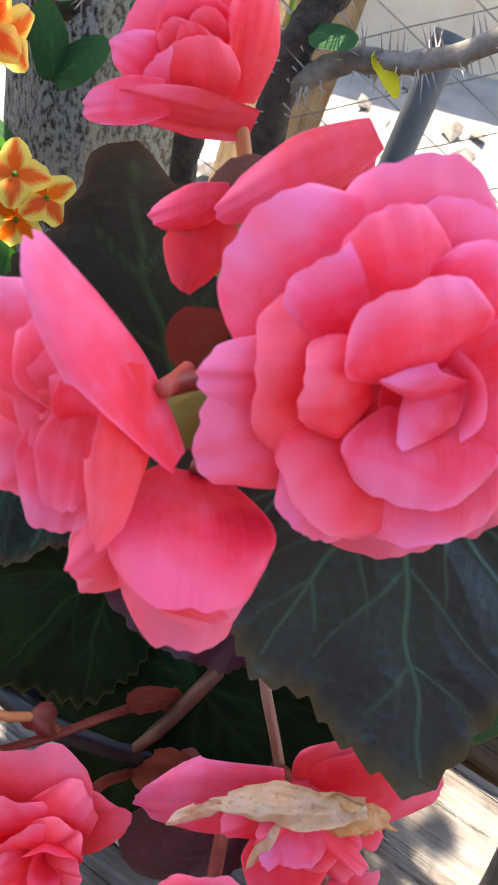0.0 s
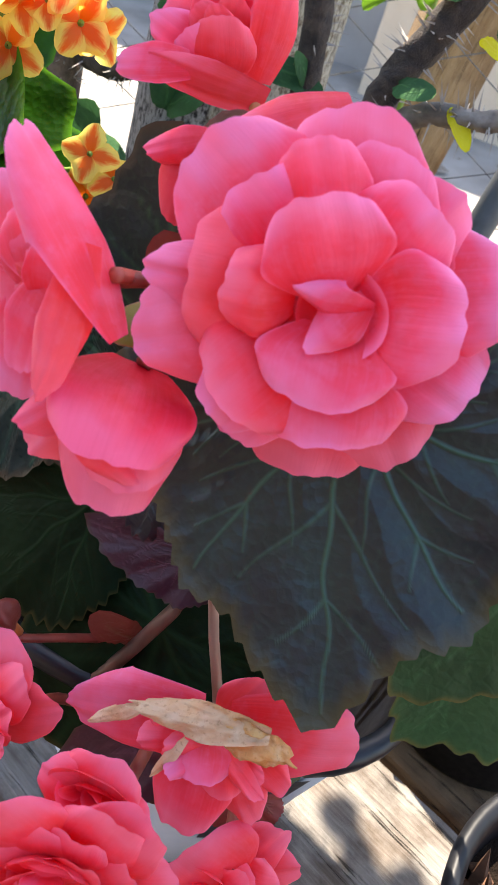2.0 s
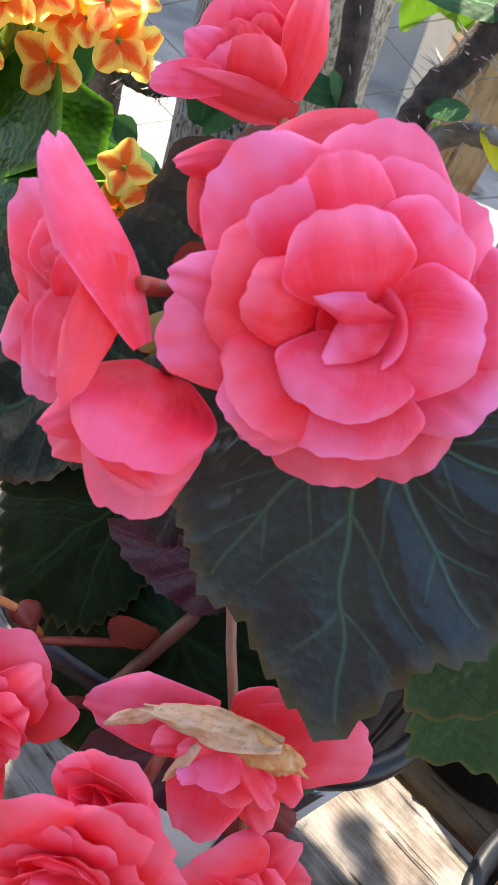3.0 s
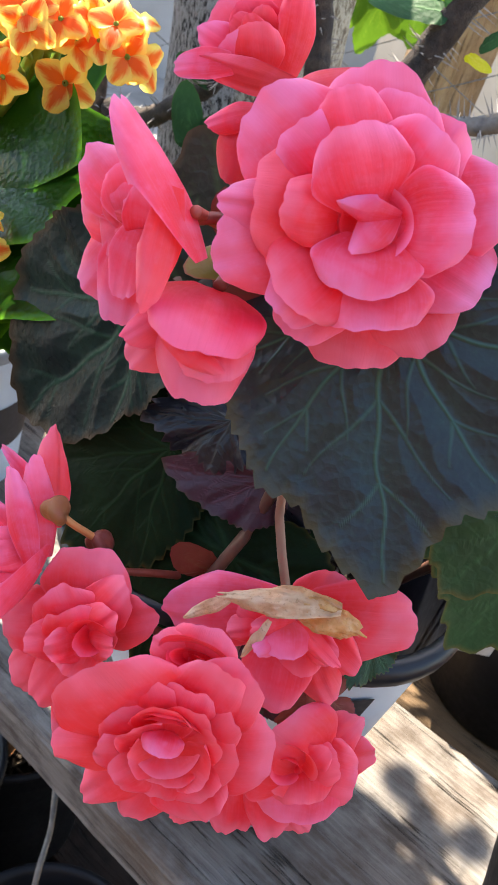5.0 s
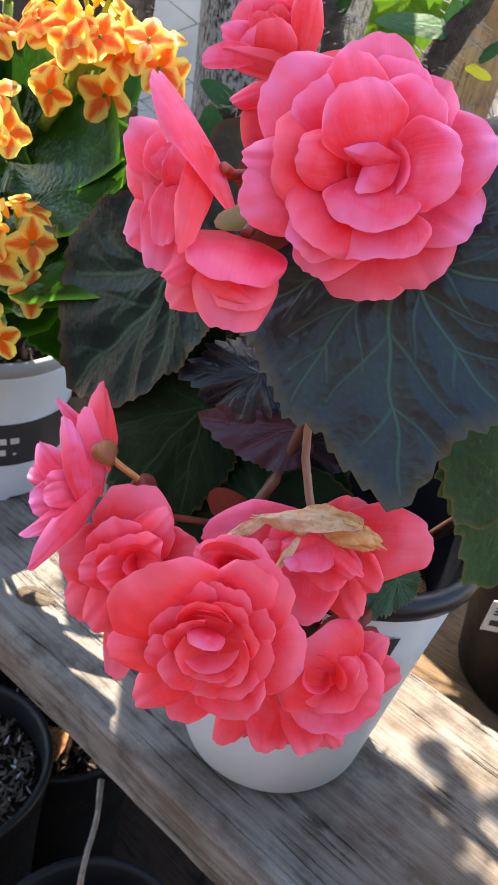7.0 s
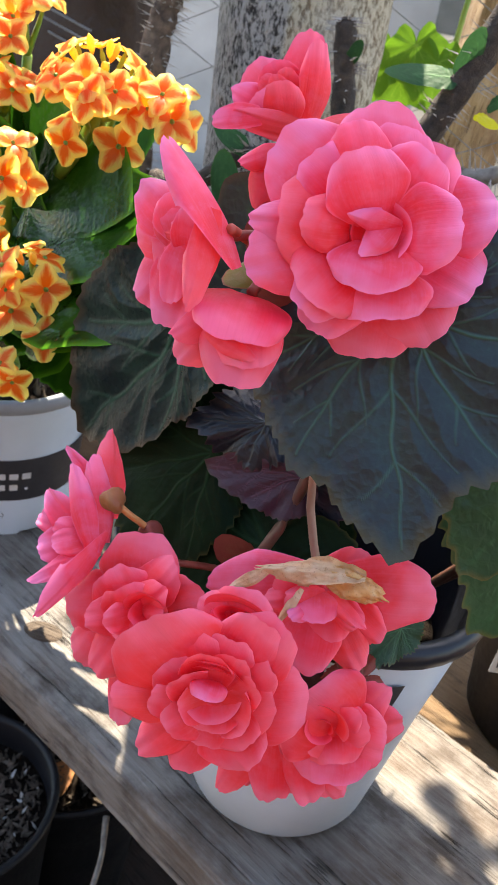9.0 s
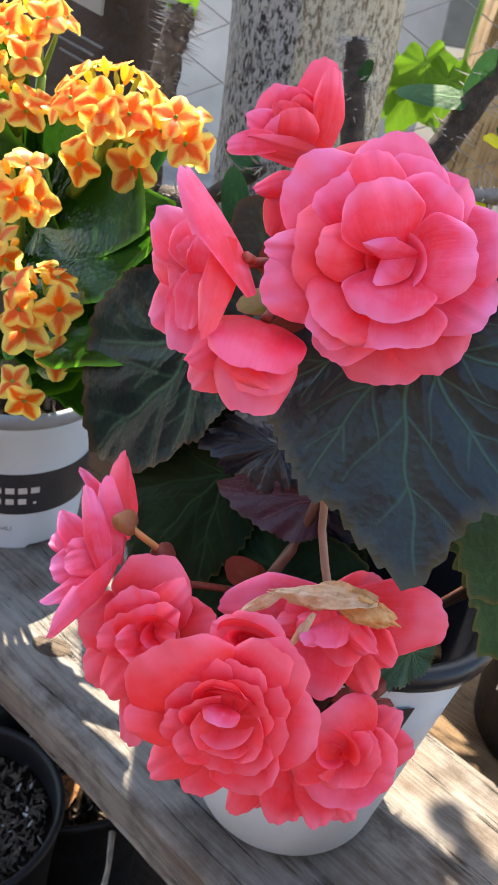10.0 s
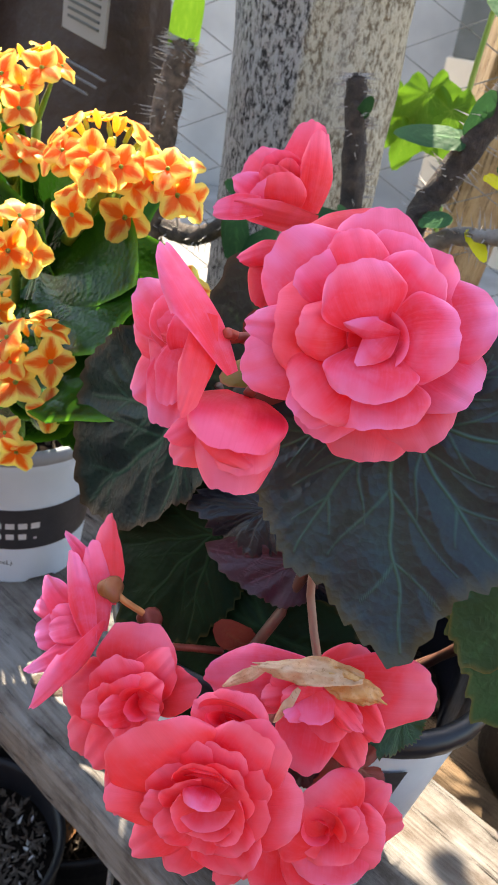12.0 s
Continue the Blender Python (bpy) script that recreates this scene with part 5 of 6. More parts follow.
leaf(begonia, (0.186, 0.226, 0.268), (0.1585, 0.1950, 0.1961), (0.15, -0.82, 0.5), M_LEAF_GREEN, label="lower green leaf with a browned edge", seed=17, wide=1.2, droop=0.0, fold=0.1, quilt=0.03, wave=0.04, teeth=0.03, tooth_count=60, nr=80, nt=360, vein_w=0.010, rim=0.03)
leaf(begonia, (0.044, 0.243, 0.268), (0.0150, 0.2640, 0.3415), (-0.25, -0.90, 0.25), M_LEAF_BROWN, label="upright bronze leaf behind the flowers", seed=19, wide=1.35, droop=0.0, fold=-0.3, quilt=0.045, wave=0.04, vein_w=0.012, branches=2, nr=80, nt=260)
leaf(begonia, (0.1299, 0.1860, 0.2000), (0.1228, 0.1720, 0.1855), (0.1, -0.7, 0.7), M_LEAF_GREEN, label="small toothed leaf over the soil", seed=21, wide=0.7, droop=0.0, teeth=0.08, nt=150)
leaf(begonia, (0.062, 0.220, 0.222), (0.022, 0.185, 0.186), (-0.3, -0.85, 0.4), M_LEAF_SHADED, label="leaf hanging over the pot's edge, its green darkened for shade", seed=23, wide=1.2)
leaf(begonia, (0.110, 0.262, 0.290), (0.160, 0.280, 0.330), (0.2, -0.6, 0.75), M_LEAF, label="dark leaf behind the large flower", seed=25, wide=1.1)

leaf(begonia, (0.1211, 0.1680, 0.1851), (0.1057, 0.1550, 0.1792), (-0.1, -0.8, 0.5), M_BRACT_RED, BEGONIA, label="small dark reddish leaf between the lower flowers", seed=27, wide=0.8, teeth=0.04, nr=30, nt=120)
leaf(begonia, (0.0983, 0.1720, 0.1726), (0.1137, 0.1650, 0.1702), (0.1, -0.8, 0.5), M_LEAF_PURPLE, BEGONIA, label="small folded purple-brown leaf", seed=28, wide=0.8, teeth=0.04, nr=30, nt=120)

leaf(begonia, (0.070, 0.192, 0.212), (0.047, 0.161, 0.158), (-0.2, -0.8, 0.5), M_LEAF_SHADED, label="leaf hanging before the pot, its green darkened for shade", seed=29, wide=1.25)

# drops of water on the green leaf
for row, col, dr in ((46, 176, 0.0017), (60, 150, 0.0014), (34, 196, 0.0011), (52, 205, 0.0012)):
    spot = WORLD_OF[wet_leaf.name] @ wet_leaf.data.vertices[row * 360 + col].co
    ellipsoid(begonia, spot, (0.18, -0.85, 0.45), dr, dr * 0.5, M_DROP, "water_drop", "clear drop of water")

# stems
ROOT = (0.084, 0.275, 0.112)
stem(begonia, [ROOT, (0.056, 0.222, 0.145), (0.056, 0.184, 0.178), (0.0688, 0.185, 0.2114), (0.0799, 0.190, 0.2454), (0.080, 0.192, 0.285), (0.060, 0.186, 0.330)], [0.0036, 0.0028, 0.0026, 0.0024, 0.0023, 0.0022, 0.0020], M_STEM_BROWN)
stem(begonia, [(0.096, 0.250, 0.125), (0.100, 0.182, 0.170), (0.1018, 0.1760, 0.1979), (0.0839, 0.188, 0.2455), (0.088, 0.190, 0.285), (0.099, 0.186, 0.320)], [0.0022, 0.0019, 0.0017, 0.0016, 0.0016, 0.0015], M_STEM_PALE, name="petiole")
stem(begonia, [(0.060, 0.186, 0.330), (0.054, 0.170, 0.342), (0.045, 0.162, 0.342)], [0.0022, 0.0018, 0.0016], M_STEM_RED)
stem(begonia, [(0.0483, 0.1600, 0.3458), (0.0493, 0.1680, 0.3420), (0.0502, 0.1780, 0.3373)], [0.0017, 0.0016, 0.0016], M_STEM_ROSE)
stem(begonia, [(0.060, 0.186, 0.330), (0.075, 0.185, 0.340), (0.090, 0.176, 0.348)], [0.0022, 0.002, 0.0018], M_STEM_RED)
stem(begonia, [(0.060, 0.186, 0.330), (0.058, 0.172, 0.330), (0.057, 0.162, 0.327)], [0.002, 0.0018, 0.0018], M_STEM_RED)
stem(begonia, [(0.060, 0.186, 0.330), (0.054, 0.225, 0.345), (0.046, 0.235, 0.366)], [0.002, 0.0018, 0.0017], M_STEM_ORANGE)
stem(begonia, [(0.060, 0.186, 0.330), (0.058, 0.200, 0.342), (0.056, 0.205, 0.350)], [0.002, 0.0018, 0.0017], M_STEM_RED)
stem(begonia, [(0.066, 0.200, 0.190), (0.048, 0.182, 0.2003), (0.0356, 0.168, 0.2081), (0.020, 0.152, 0.219)], [0.0017, 0.0015, 0.0014, 0.0013], M_STEM_RED)
stem(begonia, [(0.0350, 0.167, 0.212), (0.0300, 0.162, 0.2251), (0.0243, 0.156, 0.2339), (0.0190, 0.154, 0.2390)], [0.0014, 0.0013, 0.0013, 0.0013], M_STEM_ORANGE)
stem(begonia, [(0.082, 0.262, 0.125), (0.062, 0.190, 0.165), (0.050, 0.165, 0.190), (0.043, 0.144, 0.205)], [0.002, 0.0018, 0.0018], M_STEM_RED)
stem(begonia, [(0.082, 0.262, 0.125), (0.076, 0.195, 0.165), (0.085, 0.165, 0.205), (0.085, 0.122, 0.211)], [0.0025, 0.002, 0.002], M_STEM_RED)
stem(begonia, [(0.082, 0.262, 0.125), (0.082, 0.205, 0.160), (0.098, 0.182, 0.195), (0.105, 0.160, 0.222)], [0.0025, 0.002, 0.002], M_STEM_RED)
stem(begonia, [(0.082, 0.262, 0.125), (0.080, 0.200, 0.150), (0.110, 0.170, 0.190), (0.120, 0.138, 0.196)], [0.0025, 0.002, 0.002], M_STEM_RED)
stem(begonia, [(0.170, 0.212, 0.304), (0.176, 0.250, 0.240), (0.110, 0.280, 0.115)], [0.0018, 0.0022, 0.0026], M_STEM_BROWN, name="petiole")
stem(begonia, [(0.186, 0.226, 0.268), (0.176, 0.262, 0.215), (0.105, 0.284, 0.115)], [0.0018, 0.0022, 0.0026], M_STEM_BROWN, name="petiole")
stem(begonia, [(0.024, 0.224, 0.296), (0.045, 0.240, 0.240), (0.078, 0.278, 0.115)], [0.0018, 0.0022, 0.0026], M_STEM_BROWN, name="petiole")
stem(begonia, [(0.044, 0.243, 0.268), (0.060, 0.258, 0.210), (0.080, 0.284, 0.115)], [0.0018, 0.0022, 0.0026], M_STEM_BROWN, name="petiole")

# bracts and seed pods
leaf(begonia, (0.0570, 0.1900, 0.3312), (0.0462, 0.1850, 0.3439), (-0.1, -0.85, 0.4), M_BRACT_RED, OVAL, name="bract", label="rounded brownish-red bract", wide=2.2, seed=32, nr=24, nt=80, branches=3, veins=((0, 0.9),), fold=0.3)
leaf(begonia, (0.060, 0.180, 0.332), (0.043, 0.168, 0.327), (-0.3, -0.6, 0.7), M_BRACT, OVAL, name="bract", label="yellow-green bract", wide=1.5, seed=31, nr=20, nt=60, branches=2, veins=((0, 0.9),), fold=0.4)
leaf(begonia, (0.062, 0.190, 0.330), (0.052, 0.178, 0.316), (-0.2, -0.8, 0.3), M_BRACT_RED, OVAL, name="bract", wide=1.9, seed=34, nr=20, nt=60, branches=2, veins=((0, 0.9),), fold=0.3)
leaf(begonia, (0.056, 0.206, 0.346), (0.042, 0.214, 0.356), (-0.2, -0.7, 0.6), M_BRACT, OVAL, name="bract", wide=1.8, seed=35, nr=20, nt=60, branches=2, veins=((0, 0.9),), fold=0.3)
leaf(begonia, (0.058, 0.208, 0.348), (0.072, 0.226, 0.362), (-0.2, -0.7, 0.6), M_BRACT, OVAL, name="bract", wide=1.7, seed=36, nr=20, nt=60, branches=2, veins=((0, 0.9),), fold=0.4)
leaf(begonia, (0.064, 0.186, 0.206), (0.053, 0.178, 0.219), (-0.1, -0.8, 0.4), M_BRACT_RED, OVAL, name="bract", wide=1.8, seed=38, nr=20, nt=60, branches=2, veins=((0, 0.9),), fold=0.3)
leaf(begonia, (0.0486, 0.2000, 0.3618), (0.0550, 0.2040, 0.3706), (-0.2, -0.85, 0.3), M_BRACT_BROWN, OVAL, name="bract", label="brown bract over the red bud", wide=1.9, seed=41, nr=24, nt=80, branches=3, veins=((0, 0.9),), fold=0.3)
leaf(begonia, (0.082, 0.174, 0.192), (0.064, 0.163, 0.150), (-0.1, -0.8, 0.5), M_BRACT_RED, OVAL, name="bract", wide=1.9, seed=42, nr=24, nt=80, branches=3, veins=((0, 0.9),), fold=0.4)
leaf(begonia, (0.094, 0.172, 0.190), (0.082, 0.162, 0.155), (0.1, -0.8, 0.5), M_LEAF_PURPLE, OVAL, name="bract", wide=2.0, seed=43, nr=24, nt=80, branches=3, veins=((0, 0.9),), fold=0.4)
leaf(begonia, (0.092, 0.158, 0.204), (0.058, 0.148, 0.182), (-0.1, -0.7, 0.6), M_LEAF_PURPLE, OVAL, name="bract", wide=1.5, seed=44, nr=24, nt=80, branches=3, veins=((0, 0.9),), fold=0.4)
ellipsoid(begonia, (0.0185, 0.1545, 0.2385), (-0.3, -0.3, 0.8), 0.0044, 0.0052, M_POD, "seed_pod", "winged brownish-green seed pod", 0.25)
ellipsoid(begonia, (0.0315, 0.163, 0.2225), (-0.3, -0.3, 0.8), 0.0042, 0.0062, M_BRACT_RED, "seed_pod", "reddish winged seed pod", 0.3)

# ---------------------------------------------------------------- the kalanchoe
kal = thing("kalanchoe_plant", (PK[0], PK[1], 0.112), "potted kalanchoe with orange and yellow flower clusters", "kalanchoe")
KROOT = (PK[0], PK[1], 0.105)
kal_petals = [petal_mesh(0.0006, 0.0118, 0.0112, 0.0, sz * 0.001, M_KAL_PETAL, cup=0.0012, side=-0.0009, ruffle=0.0004, base=0.16, seed=s, nu=11, nv=9, point=0.08) for s, sz in ((1, 0.2), (2, 1.4), (3, -0.8))]
kal_core = lathe_mesh([(0.0004, -0.011), (0.0013, -0.010), (0.0016, -0.004), (0.0009, -0.0008), (0.0012, 0.0004), (0.0003, 0.0014)], M_STEM_GREEN, 8)
kal_bud = lathe_mesh([(0.0005, -0.006), (0.0014, -0.004), (0.0019, 0.0), (0.0016, 0.002), (0.0004, 0.0042)], M_KAL_PETAL, 8)


def kal_flower(at, n, size, seed):
    rs = random.Random(seed)
    m = frame_of(n, (0.1, 0.2, 0.95), at) @ pose(0, 0, 0, 0, 0, rs.uniform(0, 90)) @ Matrix.Diagonal((size, size, size, 1))
    core = part("flower", kal_core, kal, m)
    for i in range(4):
        part("petal", kal_petals[rs.randrange(3)], core, m @ pose(0, 0, 0, 0, rs.uniform(-14, 10), 90 * i + rs.uniform(-6, 6)))


def kal_cluster(c, r, count, tilt, seed, buds=6, root=None):
    """A flat-topped head of four-petalled flowers on a branching stalk."""
    rs = random.Random(seed)
    c, tilt = Vector(c), Vector(tilt).normalized()
    neck = c - tilt * r * 1.7
    root = root or KROOT
    stem(kal, [root, Vector(root).lerp(neck, 0.5) + Vector((0, 0, 0.02 if root is KROOT else 0.002)), neck], [0.0035, 0.003, 0.0026] if root is KROOT else [0.0022, 0.0018, 0.0015], M_STEM_GREEN)
    golden = 2.39996
    for i in range(count + buds):
        f = math.sqrt((i + 0.5) / (count + buds))
        a = i * golden + rs.uniform(-0.3, 0.3)
        fr = frame_of(tilt)
        off = fr @ Vector((r * f * math.cos(a), r * f * math.sin(a), r * (0.30 - 0.62 * f * f) + rs.uniform(-0.004, 0.004)))
        p = c + off
        nrm = (tilt * 0.9 + off.normalized() * (0.25 + 0.6 * f) + Vector((rs.uniform(-0.25, 0.25), rs.uniform(-0.35, 0.05), rs.uniform(-0.1, 0.2)))).normalized()
        if i % 4 == 0:
            stem(kal, [neck, neck.lerp(p, 0.5) + tilt * r * 0.12, p - nrm * 0.009], [0.0018, 0.0013, 0.0009], M_STEM_GREEN, name="flower_stalk", sides=6, n=8)
        if i < buds:
            part("bud", kal_bud, kal, frame_of(nrm, (0.1, 0.1, 1), p))
        else:
            kal_flower(p, nrm, rs.uniform(0.85, 1.05), seed * 100 + i)


FORK = (-0.0787, 0.3060, 0.3391)
kal_cluster((-0.0724, 0.2970, 0.3644), 0.026, 12, (0.15, -0.35, 0.9), 1, 6)
kal_cluster((-0.0372, 0.3000, 0.3533), 0.012, 5, (0.6, -0.5, 0.55), 2, 1, FORK)
kal_cluster((-0.0832, 0.2900, 0.3353), 0.008, 2, (0.0, -0.8, 0.5), 3, 1, FORK)
kal_cluster((-0.1041, 0.2650, 0.3197), 0.014, 5, (0.3, -0.6, 0.7), 4, 2)
kal_cluster((-0.1047, 0.2600, 0.2912), 0.008, 2, (0.4, -0.7, 0.5), 5, 1)
kal_cluster((-0.0789, 0.2480, 0.2793), 0.015, 5, (0.1, -0.5, 0.85), 6, 3)
kal_cluster((-0.1384, 0.3300, 0.3870), 0.020, 8, (0.1, -0.4, 0.9), 7, 4)
kal_cluster((-0.1302, 0.3000, 0.3485), 0.013, 5, (0.2, -0.5, 0.8), 8, 4)
kal_cluster((-0.1377, 0.3100, 0.3699), 0.012, 4, (0.1, -0.5, 0.8), 9, 4)
kal_cluster((-0.0801, 0.2350, 0.2315), 0.007, 2, (0.3, -0.8, 0.3), 10, 1)
kal_flower((-0.0625, 0.3000, 0.3298), (0.2, -0.9, 0.3), 1.15, 77)
kal_flower((-0.0825, 0.2400, 0.2589), (0.2, -0.75, 0.6), 1.15, 78)
kal_flower((-0.0652, 0.2420, 0.2487), (0.35, -0.8, 0.4), 0.95, 79)
kal_flower((-0.0539, 0.2920, 0.3492), (0.2, -0.8, 0.4), 1.0, 80)
kal_flower((-0.0812, 0.2850, 0.3558), (0.0, -0.9, 0.5), 1.1, 81)
kal_flower((-0.0262, 0.3000, 0.3035), (0.1, -0.85, 0.5), 0.95, 82)
kal_flower((-0.0161, 0.3020, 0.2969), (0.3, -0.80, 0.5), 0.90, 83)
kal_flower((-0.0263, 0.3020, 0.2860), (0.0, -0.90, 0.3), 0.95, 84)
stem(kal, [(-0.0800, 0.3000, 0.2850), (-0.0500, 0.3040, 0.2870), (-0.0270, 0.3050, 0.2960)], [0.0022, 0.0016, 0.0011], M_STEM_GREEN, name="flower_stalk", sides=6, n=8)
stem(kal, [(-0.0890, 0.3300, 0.2902), (-0.0738, 0.3150, 0.3113), (-0.0640, 0.3030, 0.3285)], [0.0022, 0.0016, 0.0011], M_STEM_GREEN, name="flower_stalk", sides=6, n=8)
stem(kal, [(-0.1034, 0.3150, 0.3064), (-0.0855, 0.3080, 0.3281), (-0.0745, 0.3030, 0.3467)], [0.0040, 0.0036, 0.0030], M_STEM_GREEN, name="flower_stalk", sides=8, n=10)
stem(kal, [(-0.1068, 0.2700, 0.2562), (-0.0803, 0.2500, 0.2489), (-0.0676, 0.2450, 0.2469)], [0.0022, 0.0016, 0.0011], M_STEM_GREEN, name="flower_stalk", sides=6, n=8)

SCALLOP = ((-180, 0.05), (-120, 0.12), (-80, 0.22), (-50, 0.34), (-32, 0.47), (-18, 0.72), (-8, 0.92), (0, 1.0), (8, 0.92), (18, 0.72), (32, 0.47), (50, 0.34), (80, 0.22), (120, 0.12), (180, 0.05))
KAL_LEAVES = [
    ((-0.1298, 0.3250, 0.2723), (-0.0460, 0.2550, 0.3010), (0.1, -0.5, 0.85)), ((-0.1096, 0.3000, 0.2546), (-0.0119, 0.2260, 0.2945), (0.1, -0.4, 0.9)), ((-0.1333, 0.3300, 0.2833), (-0.0545, 0.2750, 0.3222), (0.0, -0.6, 0.75)), ((-0.1064, 0.2900, 0.2455), (-0.0422, 0.2360, 0.2687), (0.1, -0.5, 0.8)),
    ((-0.150, 0.380, 0.230), (-0.045, 0.310, 0.275), (0.1, -0.35, 0.9)), ((-0.150, 0.370, 0.250), (-0.075, 0.290, 0.288), (0.1, -0.5, 0.85)), ((-0.160, 0.360, 0.210), (-0.070, 0.262, 0.262), (0.2, -0.5, 0.8)),
    ((-0.165, 0.370, 0.200), (-0.080, 0.275, 0.235), (0.2, -0.6, 0.75)), ((-0.150, 0.370, 0.270), (-0.112, 0.300, 0.338), (-0.1, -0.85, 0.4)), ((-0.160, 0.360, 0.260), (-0.122, 0.280, 0.320), (0.2, -0.8, 0.5)),
    ((-0.175, 0.380, 0.200), (-0.150, 0.270, 0.250), (0.1, -0.5, 0.85)), ((-0.190, 0.380, 0.230), (-0.190, 0.270, 0.290), (0.0, -0.5, 0.85)),
    ((-0.150, 0.400, 0.230), (-0.060, 0.370, 0.265), (0.2, -0.3, 0.9)), ((-0.180, 0.430, 0.250), (-0.120, 0.440, 0.330), (0.3, -0.7, 0.6)), ((-0.220, 0.420, 0.220), (-0.280, 0.370, 0.260), (-0.1, -0.6, 0.8)),
    ((-0.120, 0.345, 0.285), (-0.052, 0.330, 0.300), (0.0, -0.5, 0.85)), ((-0.140, 0.390, 0.170), (-0.050, 0.350, 0.190), (0.2, -0.4, 0.9)), ((-0.150, 0.400, 0.200), (-0.070, 0.420, 0.240), (0.3, -0.3, 0.9)), ((-0.170, 0.350, 0.300), (-0.150, 0.310, 0.370), (0.3, -0.9, 0.3)),
]
for i, (a, b, f) in enumerate(KAL_LEAVES):
    f = (f[0], f[1] - 0.30, f[2] * 0.75)
    leaf(kal, a, b, f, M_KAL_LEAF, SCALLOP, seed=40 + i, wide=1.25, teeth=0.045, tooth_count=22, quilt=0.012, droop=0.18 - 0.02 * (i % 4), fold=-0.35, wave=0.03, branches=2, vein_w=0.008, nr=26, nt=110,
         veins=((0, 0.92), (24, 0.8), (-24, 0.8)), rim=0.06)
    stem(kal, [KROOT, Vector(KROOT).lerp(Vector(a), 0.6), a], [0.004, 0.003, 0.0022], M_STEM_GREEN, name="petiole", sides=7, n=8)

# ---------------------------------------------------------------- post, fence and thorny stems behind
post = thing("post", (-0.055, 0.615, GROUND_Z - 0.03), "weathered wooden post with grey bark and bare tan wood", "post")
PX, PY = -0.080, 0.632
pv, nz, sides = [], 70, 48
for i in range(nz):
    z = GROUND_Z - 0.03 + 1.9 * i / (nz - 1)
    for j in range(sides):
        a = 2 * math.pi * j / sides
        p = 3.2
        r = 0.0625 / ((abs(math.cos(a - 0.55)) ** p + abs(math.sin(a - 0.55)) ** p) ** (1 / p))
        q = Vector((math.cos(a) * 1.6, math.sin(a) * 1.6, z * 5))
        r += 0.004 * noise.noise(q) + 0.0025 * noise.noise(q * 5)
        pv.append((r * math.cos(a), r * math.sin(a), z))
pf = grid_faces(nz, sides, True) + [tuple(reversed(range(sides))), tuple(range((nz - 1) * sides, nz * sides))]
part("trunk", mesh_of(pv, pf, M_POST), post, Matrix.Translation((PX, PY, 0)))


def thorny(pts, radii, label, leaves=(), thorns=60, seed=1, mat=None):
    """A thorny succulent stem with scattered thorns and a few leaves."""
    t = thing("thorny_stem", pts[0], label, "thorny plant", "thorny stems")
    radii = list(radii) + [radii[-1] * 0.35]
    pts = list(pts) + [tuple(Vector(pts[-1]) + (Vector(pts[-1]) - Vector(pts[-2])).normalized() * radii[-2] * 0.9)]
    core = part("stem", tube_mesh(pts, radii, mat or M_TWIG_DARK, 12, 40, 0.16, seed), t)
    rs = np.random.RandomState(seed)
    path = smooth_path(pts, 200)
    rr = np.interp(np.linspace(0, 1, 200), np.linspace(0, 1, len(radii)), radii)
    vv, ff = [], []
    for _ in range(thorns * 2):
        i = rs.randint(2, 197)
        d = path[i + 1] - path[i - 1]
        d /= np.linalg.norm(d)
        x = np.cross(d, rs.normal(size=3))
        x /= np.linalg.norm(x)
        y = np.cross(d, x)
        c, tip = path[i] + x * rr[i] * 0.8, path[i] + x * (rr[i] + rs.uniform(0.006, 0.015)) + d * rs.uniform(-0.003, 0.003)
        b = len(vv)
        w = 0.0007
        vv += [c + w * d, c - w * 0.5 * d + w * 0.8 * y, c - w * 0.5 * d - w * 0.8 * y, tip]
        ff += [(b, b + 1, b + 3), (b + 1, b + 2, b + 3), (b + 2, b, b + 3)]
    tagged(part("thorn", mesh_of(vv, ff, M_THORN, smooth=False), core, None, "pale sharp thorns"), kind="stuff")
    for i, (a, b, f, *m) in enumerate(leaves):
        leaf(t, a, b, f, m[0] if m else M_THORN_LEAF, OVAL, seed=seed * 7 + i, wide=m[1] if len(m) > 1 else 1.1, teeth=0.0, quilt=0.01, droop=0.1, fold=0.3, wave=0.015, nr=20, nt=70, branches=3, veins=((0, 0.95),), vein_w=0.01)
    return t


thorny([(-0.145, 0.56, -0.43), (-0.162, 0.545, 0.1), (-0.169, 0.545, 0.25), (-0.164, 0.545, 0.34), (-0.157, 0.55, 0.385)], [0.012, 0.010, 0.0095, 0.011, 0.010], "upright thorny stem in front of the fence",
       [((-0.157, 0.548, 0.383), (-0.145, 0.535, 0.445), (0.3, -0.9, 0.2), M_VINE, 0.85), ((-0.15, 0.54, 0.2), (-0.10, 0.50, 0.215), (0, -0.7, 0.7)), ((-0.15, 0.54, 0.2), (-0.125, 0.50, 0.24), (0.2, -0.9, 0.4))], 220, 3, M_STEM_BARK)
thorny([(-0.155, 0.545, 0.255), (-0.12, 0.53, 0.26), (-0.085, 0.515, 0.285), (-0.065, 0.505, 0.30)], [0.008, 0.007, 0.0065, 0.005], "crooked brown thorny side branch",
       [((-0.066, 0.505, 0.30), (-0.088, 0.49, 0.315), (0.3, -0.8, 0.4)), ((-0.075, 0.50, 0.26), (-0.078, 0.485, 0.302), (0.5, -0.8, 0.2)), ((-0.075, 0.50, 0.26), (-0.045, 0.485, 0.290), (-0.3, -0.8, 0.4))], 40, 5)
